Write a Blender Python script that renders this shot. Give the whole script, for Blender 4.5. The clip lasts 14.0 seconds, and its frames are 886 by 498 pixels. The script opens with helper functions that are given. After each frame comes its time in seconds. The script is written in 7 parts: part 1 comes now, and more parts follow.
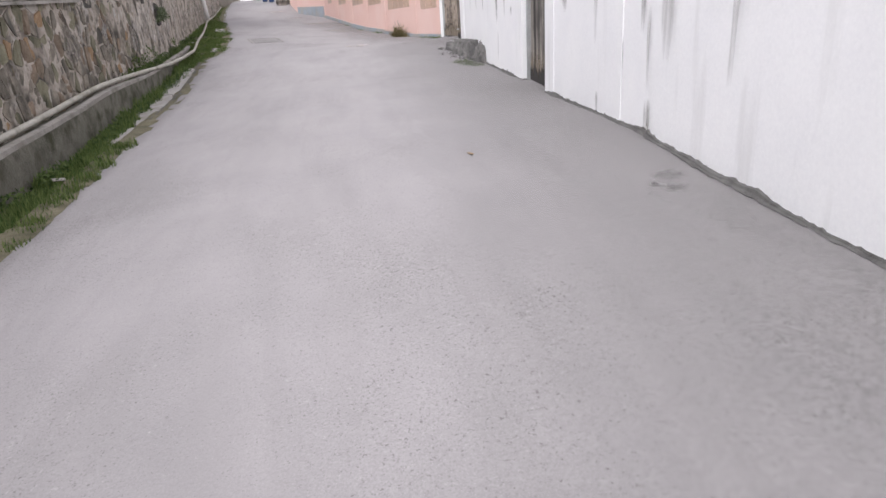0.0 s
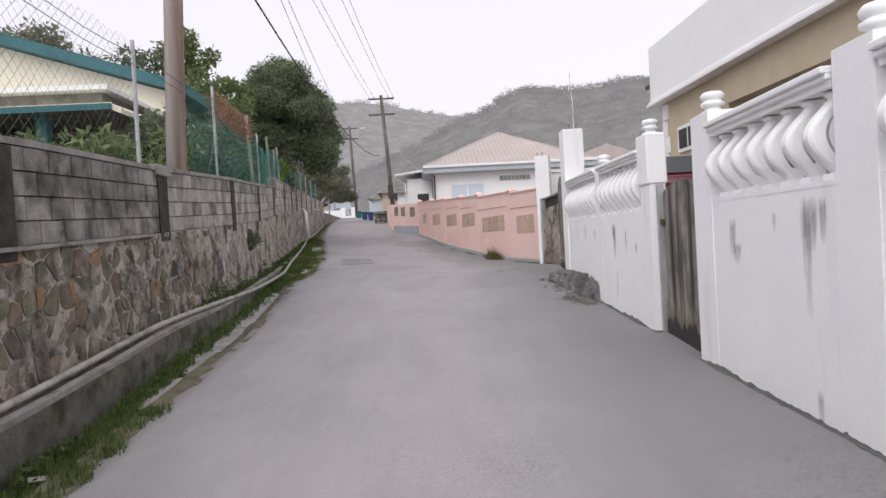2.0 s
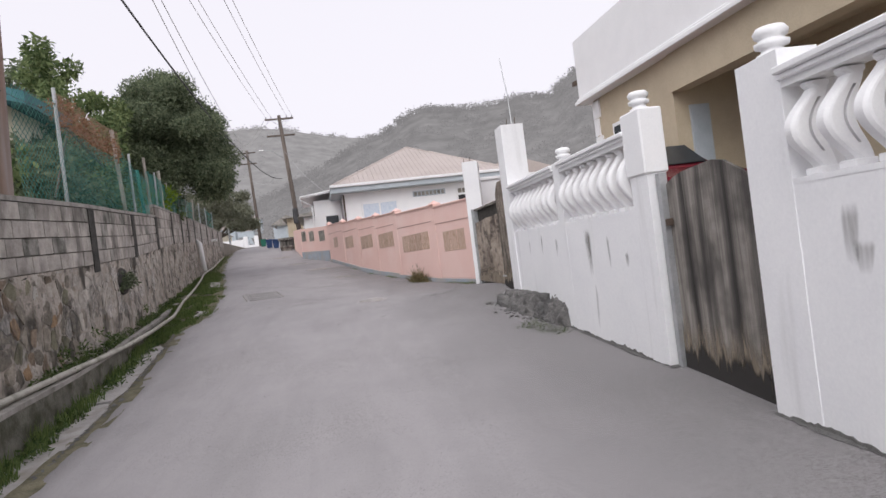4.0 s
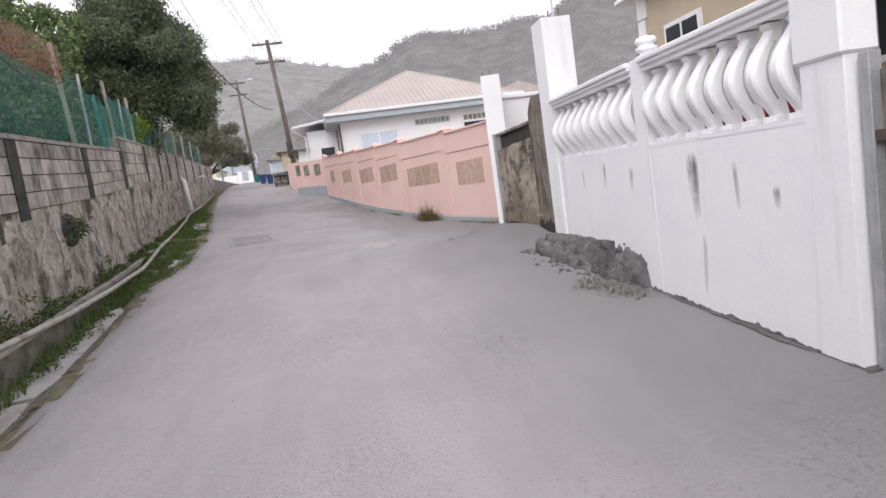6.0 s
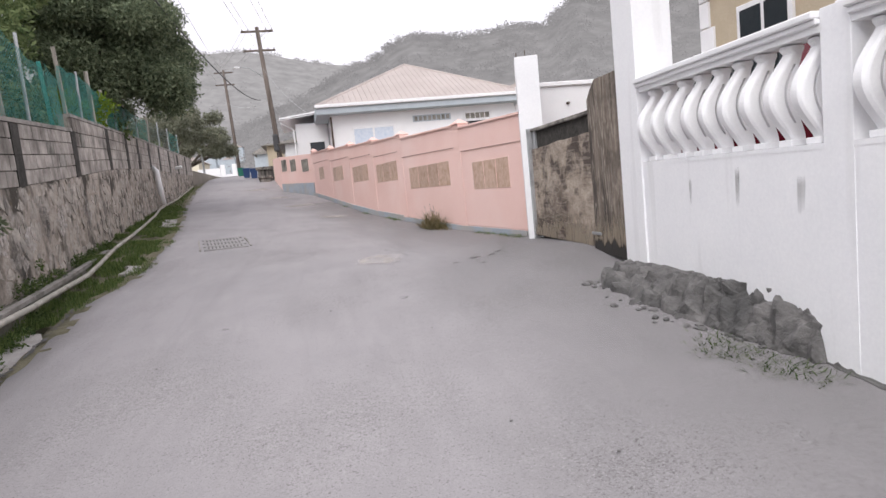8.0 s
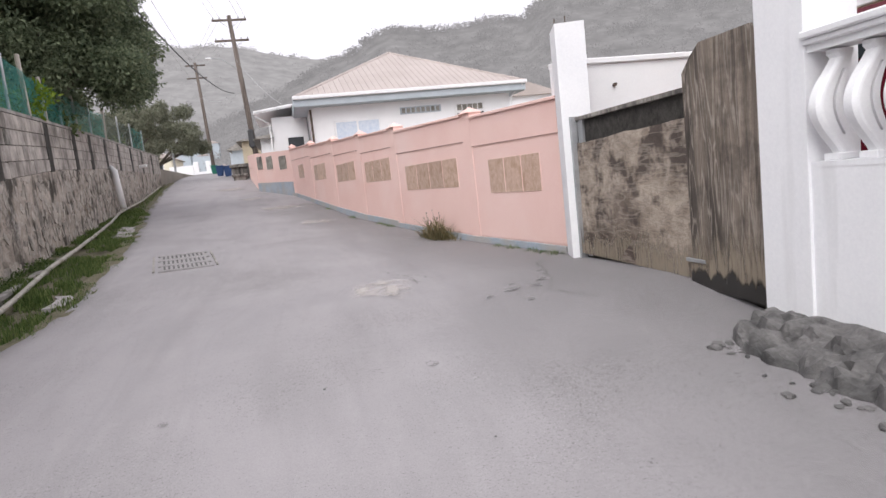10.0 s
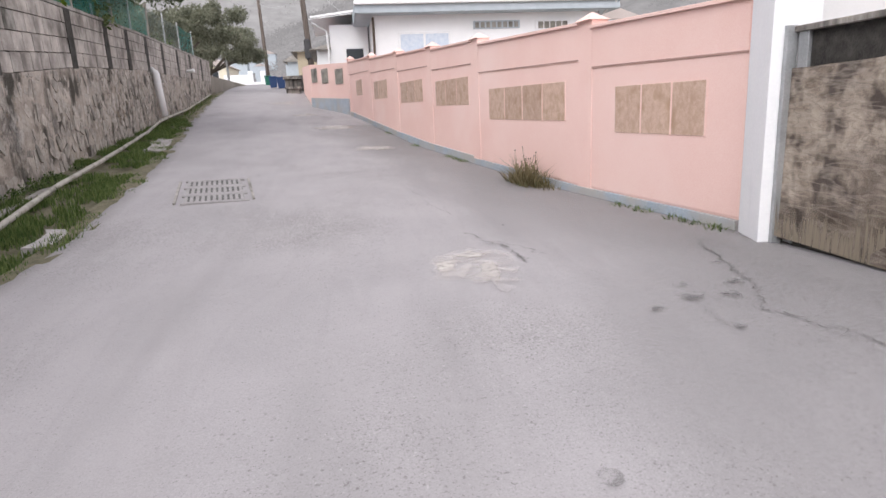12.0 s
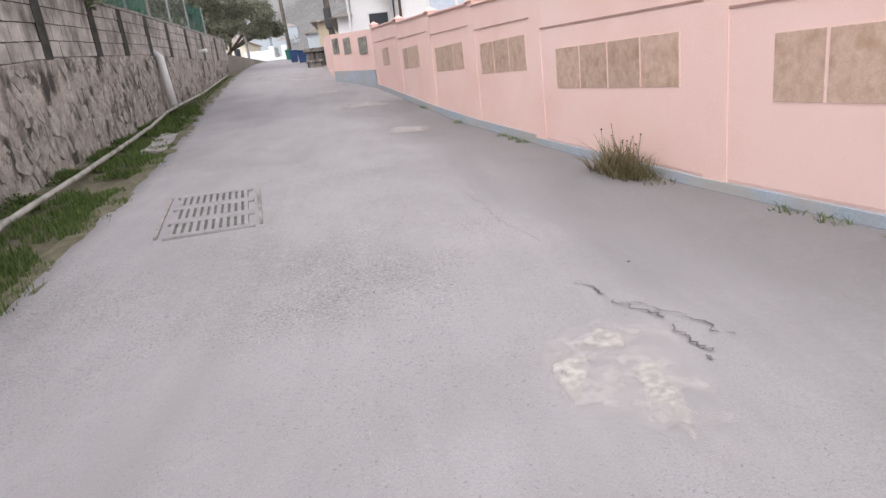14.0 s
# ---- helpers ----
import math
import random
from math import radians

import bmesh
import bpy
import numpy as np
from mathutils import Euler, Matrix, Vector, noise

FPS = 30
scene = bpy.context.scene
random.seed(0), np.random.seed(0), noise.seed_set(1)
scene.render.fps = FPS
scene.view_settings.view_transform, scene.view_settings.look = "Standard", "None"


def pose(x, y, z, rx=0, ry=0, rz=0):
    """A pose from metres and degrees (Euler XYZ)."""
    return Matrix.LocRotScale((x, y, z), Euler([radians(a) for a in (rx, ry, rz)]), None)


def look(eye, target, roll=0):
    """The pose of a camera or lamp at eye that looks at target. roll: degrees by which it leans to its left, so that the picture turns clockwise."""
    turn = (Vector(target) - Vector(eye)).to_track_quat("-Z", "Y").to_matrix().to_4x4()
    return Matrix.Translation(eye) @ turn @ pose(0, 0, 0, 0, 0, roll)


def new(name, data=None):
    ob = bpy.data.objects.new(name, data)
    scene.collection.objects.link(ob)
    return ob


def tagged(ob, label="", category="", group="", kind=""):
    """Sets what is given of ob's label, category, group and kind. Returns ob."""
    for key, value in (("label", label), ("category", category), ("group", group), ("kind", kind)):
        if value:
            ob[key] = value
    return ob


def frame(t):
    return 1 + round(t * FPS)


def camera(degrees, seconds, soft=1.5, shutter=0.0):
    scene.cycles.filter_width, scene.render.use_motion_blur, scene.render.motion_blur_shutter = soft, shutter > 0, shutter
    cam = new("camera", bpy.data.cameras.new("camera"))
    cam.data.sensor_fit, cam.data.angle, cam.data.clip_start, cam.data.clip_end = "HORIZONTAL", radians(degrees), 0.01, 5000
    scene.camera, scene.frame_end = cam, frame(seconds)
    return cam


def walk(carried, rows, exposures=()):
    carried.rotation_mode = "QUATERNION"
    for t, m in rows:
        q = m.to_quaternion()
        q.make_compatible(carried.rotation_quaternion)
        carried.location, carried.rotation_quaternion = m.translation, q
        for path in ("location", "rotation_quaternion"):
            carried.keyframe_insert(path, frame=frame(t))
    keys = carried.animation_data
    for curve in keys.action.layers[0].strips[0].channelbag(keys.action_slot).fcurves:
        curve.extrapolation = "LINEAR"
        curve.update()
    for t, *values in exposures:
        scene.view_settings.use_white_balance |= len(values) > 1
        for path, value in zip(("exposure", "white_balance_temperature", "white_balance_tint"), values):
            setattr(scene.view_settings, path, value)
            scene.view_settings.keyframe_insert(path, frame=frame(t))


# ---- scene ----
cam = camera(71.8, 14.0)
PATH = [
    (0, (0.061, -0.273, 1.172), (0.367, 1.576, 0.476), -3.9),
    (0.5, (0.037, 0.093, 1.294), (0.240, 1.951, 0.583), -5.4),
    (1, (0.078, 0.730, 1.348), (0.220, 2.640, 0.776), -3.7),
    (1.5, (0.218, 1.311, 1.419), (0.328, 3.304, 1.278), -3.7),
    (2, (0.149, 1.630, 1.494), (0.240, 3.628, 1.462), -3.2),
    (2.2, (0.158, 1.890, 1.498), (0.285, 3.885, 1.551), -2.2),
    (4.3, (0.017, 3.889, 1.549), (0.416, 5.849, 1.539), -7.5),
    (4.5, (0.025, 4.111, 1.548), (0.397, 6.073, 1.425), -6.6),
    (5, (0.003, 4.690, 1.550), (0.370, 6.652, 1.430), -4.0),
    (5.5, (0.080, 5.145, 1.568), (0.488, 7.094, 1.375), -8.0),
    (6, (0.130, 5.649, 1.624), (0.487, 7.606, 1.412), -8.2),
    (6.5, (0.081, 6.169, 1.582), (0.441, 8.131, 1.428), -2.2),
    (7, (0.093, 6.644, 1.650), (0.503, 8.594, 1.479), -4.7),
    (7.5, (0.094, 7.146, 1.690), (0.473, 9.092, 1.430), -7.0),
    (7.7, (0.060, 7.376, 1.685), (0.457, 9.325, 1.474), -6.0),
    (10, (0.076, 9.758, 1.847), (0.546, 11.688, 1.612), -6.3),
    (10.5, (0.074, 10.285, 1.931), (0.364, 12.239, 1.619), -7.2),
    (11, (0.077, 10.805, 1.947), (0.446, 12.729, 1.542), -8.1),
    (11.5, (0.095, 11.364, 1.981), (0.303, 13.294, 1.499), -8.2),
    (12, (0.041, 11.912, 1.893), (0.338, 13.837, 1.437), -2.6),
    (12.5, (0.006, 12.372, 1.975), (0.299, 14.280, 1.452), -5.9),
    (13, (0.044, 12.921, 1.927), (0.304, 14.850, 1.469), -4.3),
    (13.5, (0.018, 13.428, 2.002), (0.281, 15.274, 1.278), -6.6),
    (14, (0.035, 13.983, 2.024), (0.208, 15.896, 1.466), -6.7),
]
walk(cam, [(t, look(eye, target, roll)) for t, eye, target, roll in PATH], exposures=[(0, 0.32), (0.5, 0.32), (1, 0.32), (1.5, 0.27), (2.0, -0.13), (2.2, -0.16), (4.5, -0.17), (5.0, 0.08), (5.5, 0.13), (6.0, 0.10), (6.5, 0.22), (7.5, 0.13), (10, 0.16), (10.5, 0.32), (11, 0.34), (12.5, 0.34), (14, 0.32)])

# ---- light ----
world = bpy.data.worlds.new("overcast_sky")
scene.world = world
world.use_nodes = True
wn, wl = world.node_tree.nodes, world.node_tree.links
wn.clear()
w_out = wn.new("ShaderNodeOutputWorld")
w_bg = wn.new("ShaderNodeBackground")
w_sky = wn.new("ShaderNodeTexSky")
w_sky.sky_type, w_sky.sun_disc = "NISHITA", False
w_sky.sun_elevation, w_sky.sun_rotation = radians(46), radians(-150)
w_sky.air_density, w_sky.dust_density, w_sky.ozone_density = 1.0, 6.0, 1.0
w_hsv = wn.new("ShaderNodeHueSaturation")
w_hsv.inputs["Saturation"].default_value = 0.08
w_mix = wn.new("ShaderNodeMix")
w_mix.data_type = "RGBA"
w_mix.inputs["Factor"].default_value = 0.72
w_mix.inputs["B"].default_value = (10.2, 9.9, 10.85, 1)      # bright cloud layer
wl.new(w_sky.outputs["Color"], w_hsv.inputs["Color"])
wl.new(w_hsv.outputs["Color"], w_mix.inputs["A"])
wl.new(w_mix.outputs["Result"], w_bg.inputs["Color"])
w_bg.inputs["Strength"].default_value = 0.128
wl.new(w_bg.outputs["Background"], w_out.inputs["Surface"])

sun_data = bpy.data.lights.new("sun", "SUN")
sun_data.energy, sun_data.angle, sun_data.color = 1.35, radians(50), (1.0, 0.975, 0.95)
sun = new("sun", sun_data)
sun.matrix_world = look((0, 0, 0), (0.30, 0.52, -0.62))

# ---- materials ----
def mat(name, c1, c2, scale=3.0, rough=0.85, bump=0.25, fine=60.0, stain=None, stain_scale=(0.6, 0.6, 0.6), stain_lo=0.52, stain_hi=0.7,
        metal=0.0, spec=0.35, vary=0.0, island=0.0, detail=6.0):
    """A weathered surface: two tones, fine grain, an optional stain of its own and a bump."""
    m = bpy.data.materials.new(name)
    m.use_nodes = True
    n, l = m.node_tree.nodes, m.node_tree.links
    bsdf = n["Principled BSDF"]
    geo = n.new("ShaderNodeNewGeometry")
    big = n.new("ShaderNodeTexNoise")
    big.inputs["Scale"].default_value, big.inputs["Detail"].default_value, big.inputs["Roughness"].default_value = scale, detail, 0.62
    l.new(geo.outputs["Position"], big.inputs["Vector"])
    ramp = n.new("ShaderNodeValToRGB")
    ramp.color_ramp.elements[0].position, ramp.color_ramp.elements[1].position = 0.32, 0.68
    ramp.color_ramp.elements[0].color, ramp.color_ramp.elements[1].color = (*c1, 1), (*c2, 1)
    l.new(big.outputs["Fac"], ramp.inputs["Fac"])
    col = ramp.outputs["Color"]
    grain = n.new("ShaderNodeTexNoise")
    grain.inputs["Scale"].default_value, grain.inputs["Detail"].default_value = fine, 5.0
    l.new(geo.outputs["Position"], grain.inputs["Vector"])
    gm = n.new("ShaderNodeMix")
    gm.data_type, gm.blend_type = "RGBA", "SOFT_LIGHT"
    gm.inputs["Factor"].default_value = 0.55
    l.new(col, gm.inputs["A"])
    l.new(grain.outputs["Color"], gm.inputs["B"])
    hs = n.new("ShaderNodeHueSaturation")
    hs.inputs["Saturation"].default_value = 0.0
    l.new(grain.outputs["Color"], hs.inputs["Color"])
    l.new(hs.outputs["Color"], gm.inputs["B"])
    col = gm.outputs["Result"]
    if stain:
        mp = n.new("ShaderNodeMapping")
        mp.inputs["Scale"].default_value = stain_scale
        l.new(geo.outputs["Position"], mp.inputs["Vector"])
        sn = n.new("ShaderNodeTexNoise")
        sn.inputs["Scale"].default_value, sn.inputs["Detail"].default_value = 1.0, 7.0
        l.new(mp.outputs["Vector"], sn.inputs["Vector"])
        mr = n.new("ShaderNodeMapRange")
        mr.inputs["From Min"].default_value, mr.inputs["From Max"].default_value = stain_lo, stain_hi
        l.new(sn.outputs["Fac"], mr.inputs["Value"])
        sm = n.new("ShaderNodeMix")
        sm.data_type = "RGBA"
        sm.inputs["B"].default_value = (*stain, 1)
        l.new(mr.outputs["Result"], sm.inputs["Factor"])
        l.new(col, sm.inputs["A"])
        col = sm.outputs["Result"]
    if vary or island:
        info = n.new("ShaderNodeObjectInfo")
        src = info.outputs["Random"] if vary else geo.outputs["Random Per Island"]
        v = n.new("ShaderNodeMapRange")
        amount = vary or island
        v.inputs["To Min"].default_value, v.inputs["To Max"].default_value = 1 - amount, 1 + amount
        l.new(src, v.inputs["Value"])
        vm = n.new("ShaderNodeHueSaturation")
        l.new(v.outputs["Result"], vm.inputs["Value"])
        l.new(col, vm.inputs["Color"])
        col = vm.outputs["Color"]
    l.new(col, bsdf.inputs["Base Color"])
    bsdf.inputs["Roughness"].default_value, bsdf.inputs["Metallic"].default_value = rough, metal
    bsdf.inputs["Specular IOR Level"].default_value = spec
    if bump:
        mixh = n.new("ShaderNodeMath")
        mixh.operation = "ADD"
        l.new(big.outputs["Fac"], mixh.inputs[0])
        l.new(grain.outputs["Fac"], mixh.inputs[1])
        b = n.new("ShaderNodeBump")
        b.inputs["Strength"].default_value, b.inputs["Distance"].default_value = bump, 0.02
        l.new(mixh.outputs["Value"], b.inputs["Height"])
        l.new(b.outputs["Normal"], bsdf.inputs["Normal"])
    return m


def wood(name, c1, c2, dark, along=(14, 14, 0.7), rough=0.9, wave=0.5):
    """Weathered boards: grain drawn out along one axis, dark rot in patches."""
    m = mat(name, c1, c2, 1.0, rough, 0.4, 90, stain=dark, stain_scale=tuple(0.45 * a for a in along), stain_lo=0.48, stain_hi=0.66, vary=0.12)
    n, l = m.node_tree.nodes, m.node_tree.links
    big = next(x for x in n if x.type == "TEX_NOISE")
    geo = next(x for x in n if x.type == "NEW_GEOMETRY")
    mp = n.new("ShaderNodeMapping")
    mp.inputs["Scale"].default_value = along
    l.new(geo.outputs["Position"], mp.inputs["Vector"])
    l.new(mp.outputs["Vector"], big.inputs["Vector"])
    big.inputs["Distortion"].default_value = wave
    return m


def leafy(name, c1, c2, rough=0.55):
    """Leaves: the tone changes from leaf to leaf."""
    m = bpy.data.materials.new(name)
    m.use_nodes = True
    n, l = m.node_tree.nodes, m.node_tree.links
    bsdf = n["Principled BSDF"]
    geo = n.new("ShaderNodeNewGeometry")
    ramp = n.new("ShaderNodeValToRGB")
    ramp.color_ramp.elements[0].color, ramp.color_ramp.elements[1].color = (*c1, 1), (*c2, 1)
    l.new(geo.outputs["Random Per Island"], ramp.inputs["Fac"])
    l.new(ramp.outputs["Color"], bsdf.inputs["Base Color"])
    bsdf.inputs["Roughness"].default_value = rough
    bsdf.inputs["Specular IOR Level"].default_value = 0.08
    through_light = n.new("ShaderNodeBsdfTranslucent")
    l.new(ramp.outputs["Color"], through_light.inputs["Color"])
    blend = n.new("ShaderNodeMixShader")
    blend.inputs["Fac"].default_value = 0.38
    l.new(bsdf.outputs["BSDF"], blend.inputs[1])
    l.new(through_light.outputs["BSDF"], blend.inputs[2])
    l.new(blend.outputs["Shader"], n["Material Output"].inputs["Surface"])
    return m


def plain(name, c, rough=0.5, metal=0.0):
    return mat(name, c, tuple(min(1, x * 1.12) for x in c), 6.0, rough, 0.05, 120, metal=metal)


def painted_haze(name, c1, c2, glow, amount):
    """A far wooded hillside whose emission stands in for bright haze, mottled by its trees."""
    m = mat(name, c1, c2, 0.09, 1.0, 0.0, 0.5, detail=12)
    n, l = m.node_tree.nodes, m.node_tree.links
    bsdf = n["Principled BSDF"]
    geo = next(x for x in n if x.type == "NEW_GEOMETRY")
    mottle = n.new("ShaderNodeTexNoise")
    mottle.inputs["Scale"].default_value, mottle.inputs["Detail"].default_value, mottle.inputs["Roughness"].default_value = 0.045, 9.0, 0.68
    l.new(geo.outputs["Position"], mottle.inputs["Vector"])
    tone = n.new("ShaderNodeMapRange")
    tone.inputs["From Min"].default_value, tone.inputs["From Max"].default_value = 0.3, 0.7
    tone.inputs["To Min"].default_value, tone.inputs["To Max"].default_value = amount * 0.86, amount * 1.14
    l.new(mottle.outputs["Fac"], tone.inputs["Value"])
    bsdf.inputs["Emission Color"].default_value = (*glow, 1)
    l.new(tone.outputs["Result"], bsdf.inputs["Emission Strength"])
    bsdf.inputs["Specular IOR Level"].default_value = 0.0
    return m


M_ROAD = mat("ash_dusted_concrete", (0.287, 0.274, 0.280), (0.337, 0.320, 0.327), 0.9, 0.92, 0.06, 110, stain=(0.255, 0.243, 0.248), stain_scale=(1.5, 0.35, 1), stain_lo=0.5, stain_hi=0.85)


def speckle(m, scale, lo, hi, colour, strength):
    """Small chips and grit in a surface's own colour."""
    n, l = m.node_tree.nodes, m.node_tree.links
    bsdf = n["Principled BSDF"]
    geo = next(x for x in n if x.type == "NEW_GEOMETRY")
    old = bsdf.inputs["Base Color"].links[0].from_socket
    nz = n.new("ShaderNodeTexNoise")
    nz.inputs["Scale"].default_value, nz.inputs["Detail"].default_value, nz.inputs["Roughness"].default_value = scale, 3.0, 0.7
    l.new(geo.outputs["Position"], nz.inputs["Vector"])
    area = n.new("ShaderNodeTexNoise")
    area.inputs["Scale"].default_value, area.inputs["Detail"].default_value = 0.55, 4.0
    l.new(geo.outputs["Position"], area.inputs["Vector"])
    add = n.new("ShaderNodeMath")
    add.operation = "MULTIPLY_ADD"
    add.inputs[1].default_value, add.inputs[2].default_value = 0.4, -0.20
    l.new(area.outputs["Fac"], add.inputs[0])
    tot = n.new("ShaderNodeMath")
    tot.operation = "ADD"
    l.new(nz.outputs["Fac"], tot.inputs[0])
    l.new(add.outputs["Value"], tot.inputs[1])
    mr = n.new("ShaderNodeMapRange")
    mr.inputs["From Min"].default_value, mr.inputs["From Max"].default_value, mr.inputs["To Max"].default_value = lo, hi, strength
    l.new(tot.outputs["Value"], mr.inputs["Value"])
    mx = n.new("ShaderNodeMix")
    mx.data_type = "RGBA"
    mx.inputs["B"].default_value = (*colour, 1)
    l.new(mr.outputs["Result"], mx.inputs["Factor"])
    l.new(old, mx.inputs["A"])
    l.new(mx.outputs["Result"], bsdf.inputs["Base Color"])


speckle(M_ROAD, 85, 0.58, 0.67, (0.17, 0.16, 0.158), 0.45)
speckle(M_ROAD, 40, 0.655, 0.70, (0.15, 0.142, 0.14), 0.42)
speckle(M_ROAD, 26, 0.60, 0.74, (0.25, 0.238, 0.236), 0.5)
speckle(M_ROAD, 62, 0.61, 0.67, (0.12, 0.113, 0.11), 0.65)
speckle(M_ROAD, 48, 0.64, 0.70, (0.47, 0.45, 0.45), 0.5)
speckle(M_ROAD, 9, 0.58, 0.80, (0.40, 0.383, 0.385), 0.3)


def pits(m, scale, reach, colour, strength, lo, hi):
    """Small round pits and grit, gathered where a slow noise is high."""
    n, l = m.node_tree.nodes, m.node_tree.links
    bsdf = n["Principled BSDF"]
    geo = next(x for x in n if x.type == "NEW_GEOMETRY")
    old = bsdf.inputs["Base Color"].links[0].from_socket
    cell = n.new("ShaderNodeTexVoronoi")
    cell.inputs["Scale"].default_value = scale
    l.new(geo.outputs["Position"], cell.inputs["Vector"])
    near = n.new("ShaderNodeMapRange")
    near.inputs["From Min"].default_value, near.inputs["From Max"].default_value = reach * 0.5, reach
    near.inputs["To Min"].default_value, near.inputs["To Max"].default_value = strength, 0.0
    l.new(cell.outputs["Distance"], near.inputs["Value"])
    area = n.new("ShaderNodeTexNoise")
    area.inputs["Scale"].default_value, area.inputs["Detail"].default_value = 0.7, 5.0
    l.new(geo.outputs["Position"], area.inputs["Vector"])
    where = n.new("ShaderNodeMapRange")
    where.inputs["From Min"].default_value, where.inputs["From Max"].default_value = lo, hi
    l.new(area.outputs["Fac"], where.inputs["Value"])
    both = n.new("ShaderNodeMath")
    both.operation = "MULTIPLY"
    l.new(near.outputs["Result"], both.inputs[0])
    l.new(where.outputs["Result"], both.inputs[1])
    mx = n.new("ShaderNodeMix")
    mx.data_type = "RGBA"
    mx.inputs["B"].default_value = (*colour, 1)
    l.new(both.outputs["Value"], mx.inputs["Factor"])
    l.new(old, mx.inputs["A"])
    l.new(mx.outputs["Result"], bsdf.inputs["Base Color"])


pits(M_ROAD, 17, 0.17, (0.14, 0.132, 0.13), 0.5, 0.50, 0.66)
pits(M_ROAD, 37, 0.22, (0.17, 0.16, 0.158), 0.35, 0.48, 0.66)
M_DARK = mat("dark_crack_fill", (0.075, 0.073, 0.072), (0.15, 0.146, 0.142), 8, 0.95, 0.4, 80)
M_GROUND = mat("dusty_earth", (0.20, 0.18, 0.15), (0.30, 0.27, 0.23), 0.5, 0.95, 0.3, 30)
M_SOIL = mat("verge_soil", (0.085, 0.082, 0.05), (0.19, 0.172, 0.118), 6, 0.95, 0.6, 50)
M_WHITE = mat("white_painted_render", (0.806, 0.811, 0.832), (0.859, 0.861, 0.874), 1.6, 0.8, 0.02, 40, stain=(0.62, 0.62, 0.62), stain_scale=(5.0, 5.0, 0.5), stain_lo=0.60, stain_hi=0.9)
M_WHITE2 = mat("white_gloss_paint", (0.827, 0.830, 0.843), (0.869, 0.869, 0.880), 2.5, 0.6, 0.06, 60)
M_PINK = mat("salmon_painted_render", (0.785, 0.53, 0.475), (0.825, 0.58, 0.525), 0.9, 0.85, 0.03, 90, stain=(0.84, 0.63, 0.58), stain_scale=(0.7, 0.7, 0.8), stain_lo=0.5, stain_hi=0.75)
M_PINKLINE = mat("brownish_ledge", (0.36, 0.22, 0.19), (0.45, 0.28, 0.24), 5, 0.9, 0.2)
M_TILE = mat("mottled_tan_tile", (0.46, 0.315, 0.24), (0.585, 0.43, 0.345), 16, 0.45, 0.1, 90, stain=(0.42, 0.285, 0.195), stain_scale=(7, 7, 6), stain_lo=0.5, stain_hi=0.7, vary=0.1)
M_BLUE = mat("faded_blue_paint", (0.29, 0.35, 0.42), (0.39, 0.43, 0.48), 3, 0.85, 0.2, 50, stain=(0.40, 0.39, 0.38), stain_scale=(2, 2, 2), stain_lo=0.38, stain_hi=0.6)
M_BLOCK = mat("grey_concrete_block", (0.280, 0.257, 0.230), (0.520, 0.483, 0.442), 4.0, 0.95, 0.5, 40, stain=(0.118, 0.109, 0.096), stain_scale=(2.6, 2.6, 1.4), stain_lo=0.46, stain_hi=0.74, vary=0.15)
M_MORTAR = mat("dirty_mortar", (0.19, 0.178, 0.155), (0.34, 0.318, 0.282), 6, 0.95, 0.7, 45, stain=(0.086, 0.084, 0.076), stain_scale=(2, 2, 1.5), stain_lo=0.5, stain_hi=0.7)
M_PILASTER = mat("near_black_concrete", (0.028, 0.027, 0.024), (0.07, 0.067, 0.06), 5, 0.95, 0.5, 50)
M_STONE = mat("grey_field_stone", (0.142, 0.126, 0.102), (0.290, 0.258, 0.214), 9, 0.92, 1.0, 30, stain=(0.077, 0.073, 0.063), stain_scale=(3.5, 3.5, 2), stain_lo=0.47, stain_hi=0.68, vary=0.32)
M_STONE_FAR = mat("grey_rubble_stone", (0.275, 0.253, 0.222), (0.50, 0.460, 0.410), 8, 0.92, 1.0, 30, stain=(0.119, 0.112, 0.100), stain_scale=(3, 3, 1.6), stain_lo=0.5, stain_hi=0.72, island=0.14)
M_BROWNSTONE = mat("brown_field_stone", (0.150, 0.112, 0.080), (0.255, 0.200, 0.150), 8, 0.92, 0.7, 40, stain=(0.08, 0.066, 0.05), stain_scale=(4, 4, 3), stain_lo=0.5, stain_hi=0.7, vary=0.2)
M_OLIVESTONE = mat("olive_field_stone", (0.135, 0.128, 0.085), (0.245, 0.232, 0.165), 8, 0.92, 0.7, 40, stain=(0.075, 0.074, 0.05), stain_scale=(4, 4, 3), stain_lo=0.5, stain_hi=0.7, vary=0.2)
M_BLOCK_MOSS = mat("mossy_old_block", (0.150, 0.145, 0.128), (0.345, 0.330, 0.300), 4.0, 0.95, 0.6, 40, stain=(0.065, 0.064, 0.052), stain_scale=(3.4, 3.4, 2.2), stain_lo=0.45, stain_hi=0.66, vary=0.2)
M_OCHRE = mat("ochre_field_stone", (0.21, 0.135, 0.075), (0.33, 0.225, 0.135), 8, 0.92, 0.5, 40)
M_LIGHTSTONE = mat("pale_field_stone", (0.34, 0.32, 0.29), (0.44, 0.42, 0.385), 8, 0.92, 0.5, 40)
M_CONC = mat("weathered_concrete", (0.24, 0.225, 0.205), (0.37, 0.35, 0.325), 4, 0.93, 0.4, 50, stain=(0.14, 0.135, 0.115), stain_scale=(3, 3, 3), stain_lo=0.5, stain_hi=0.72)
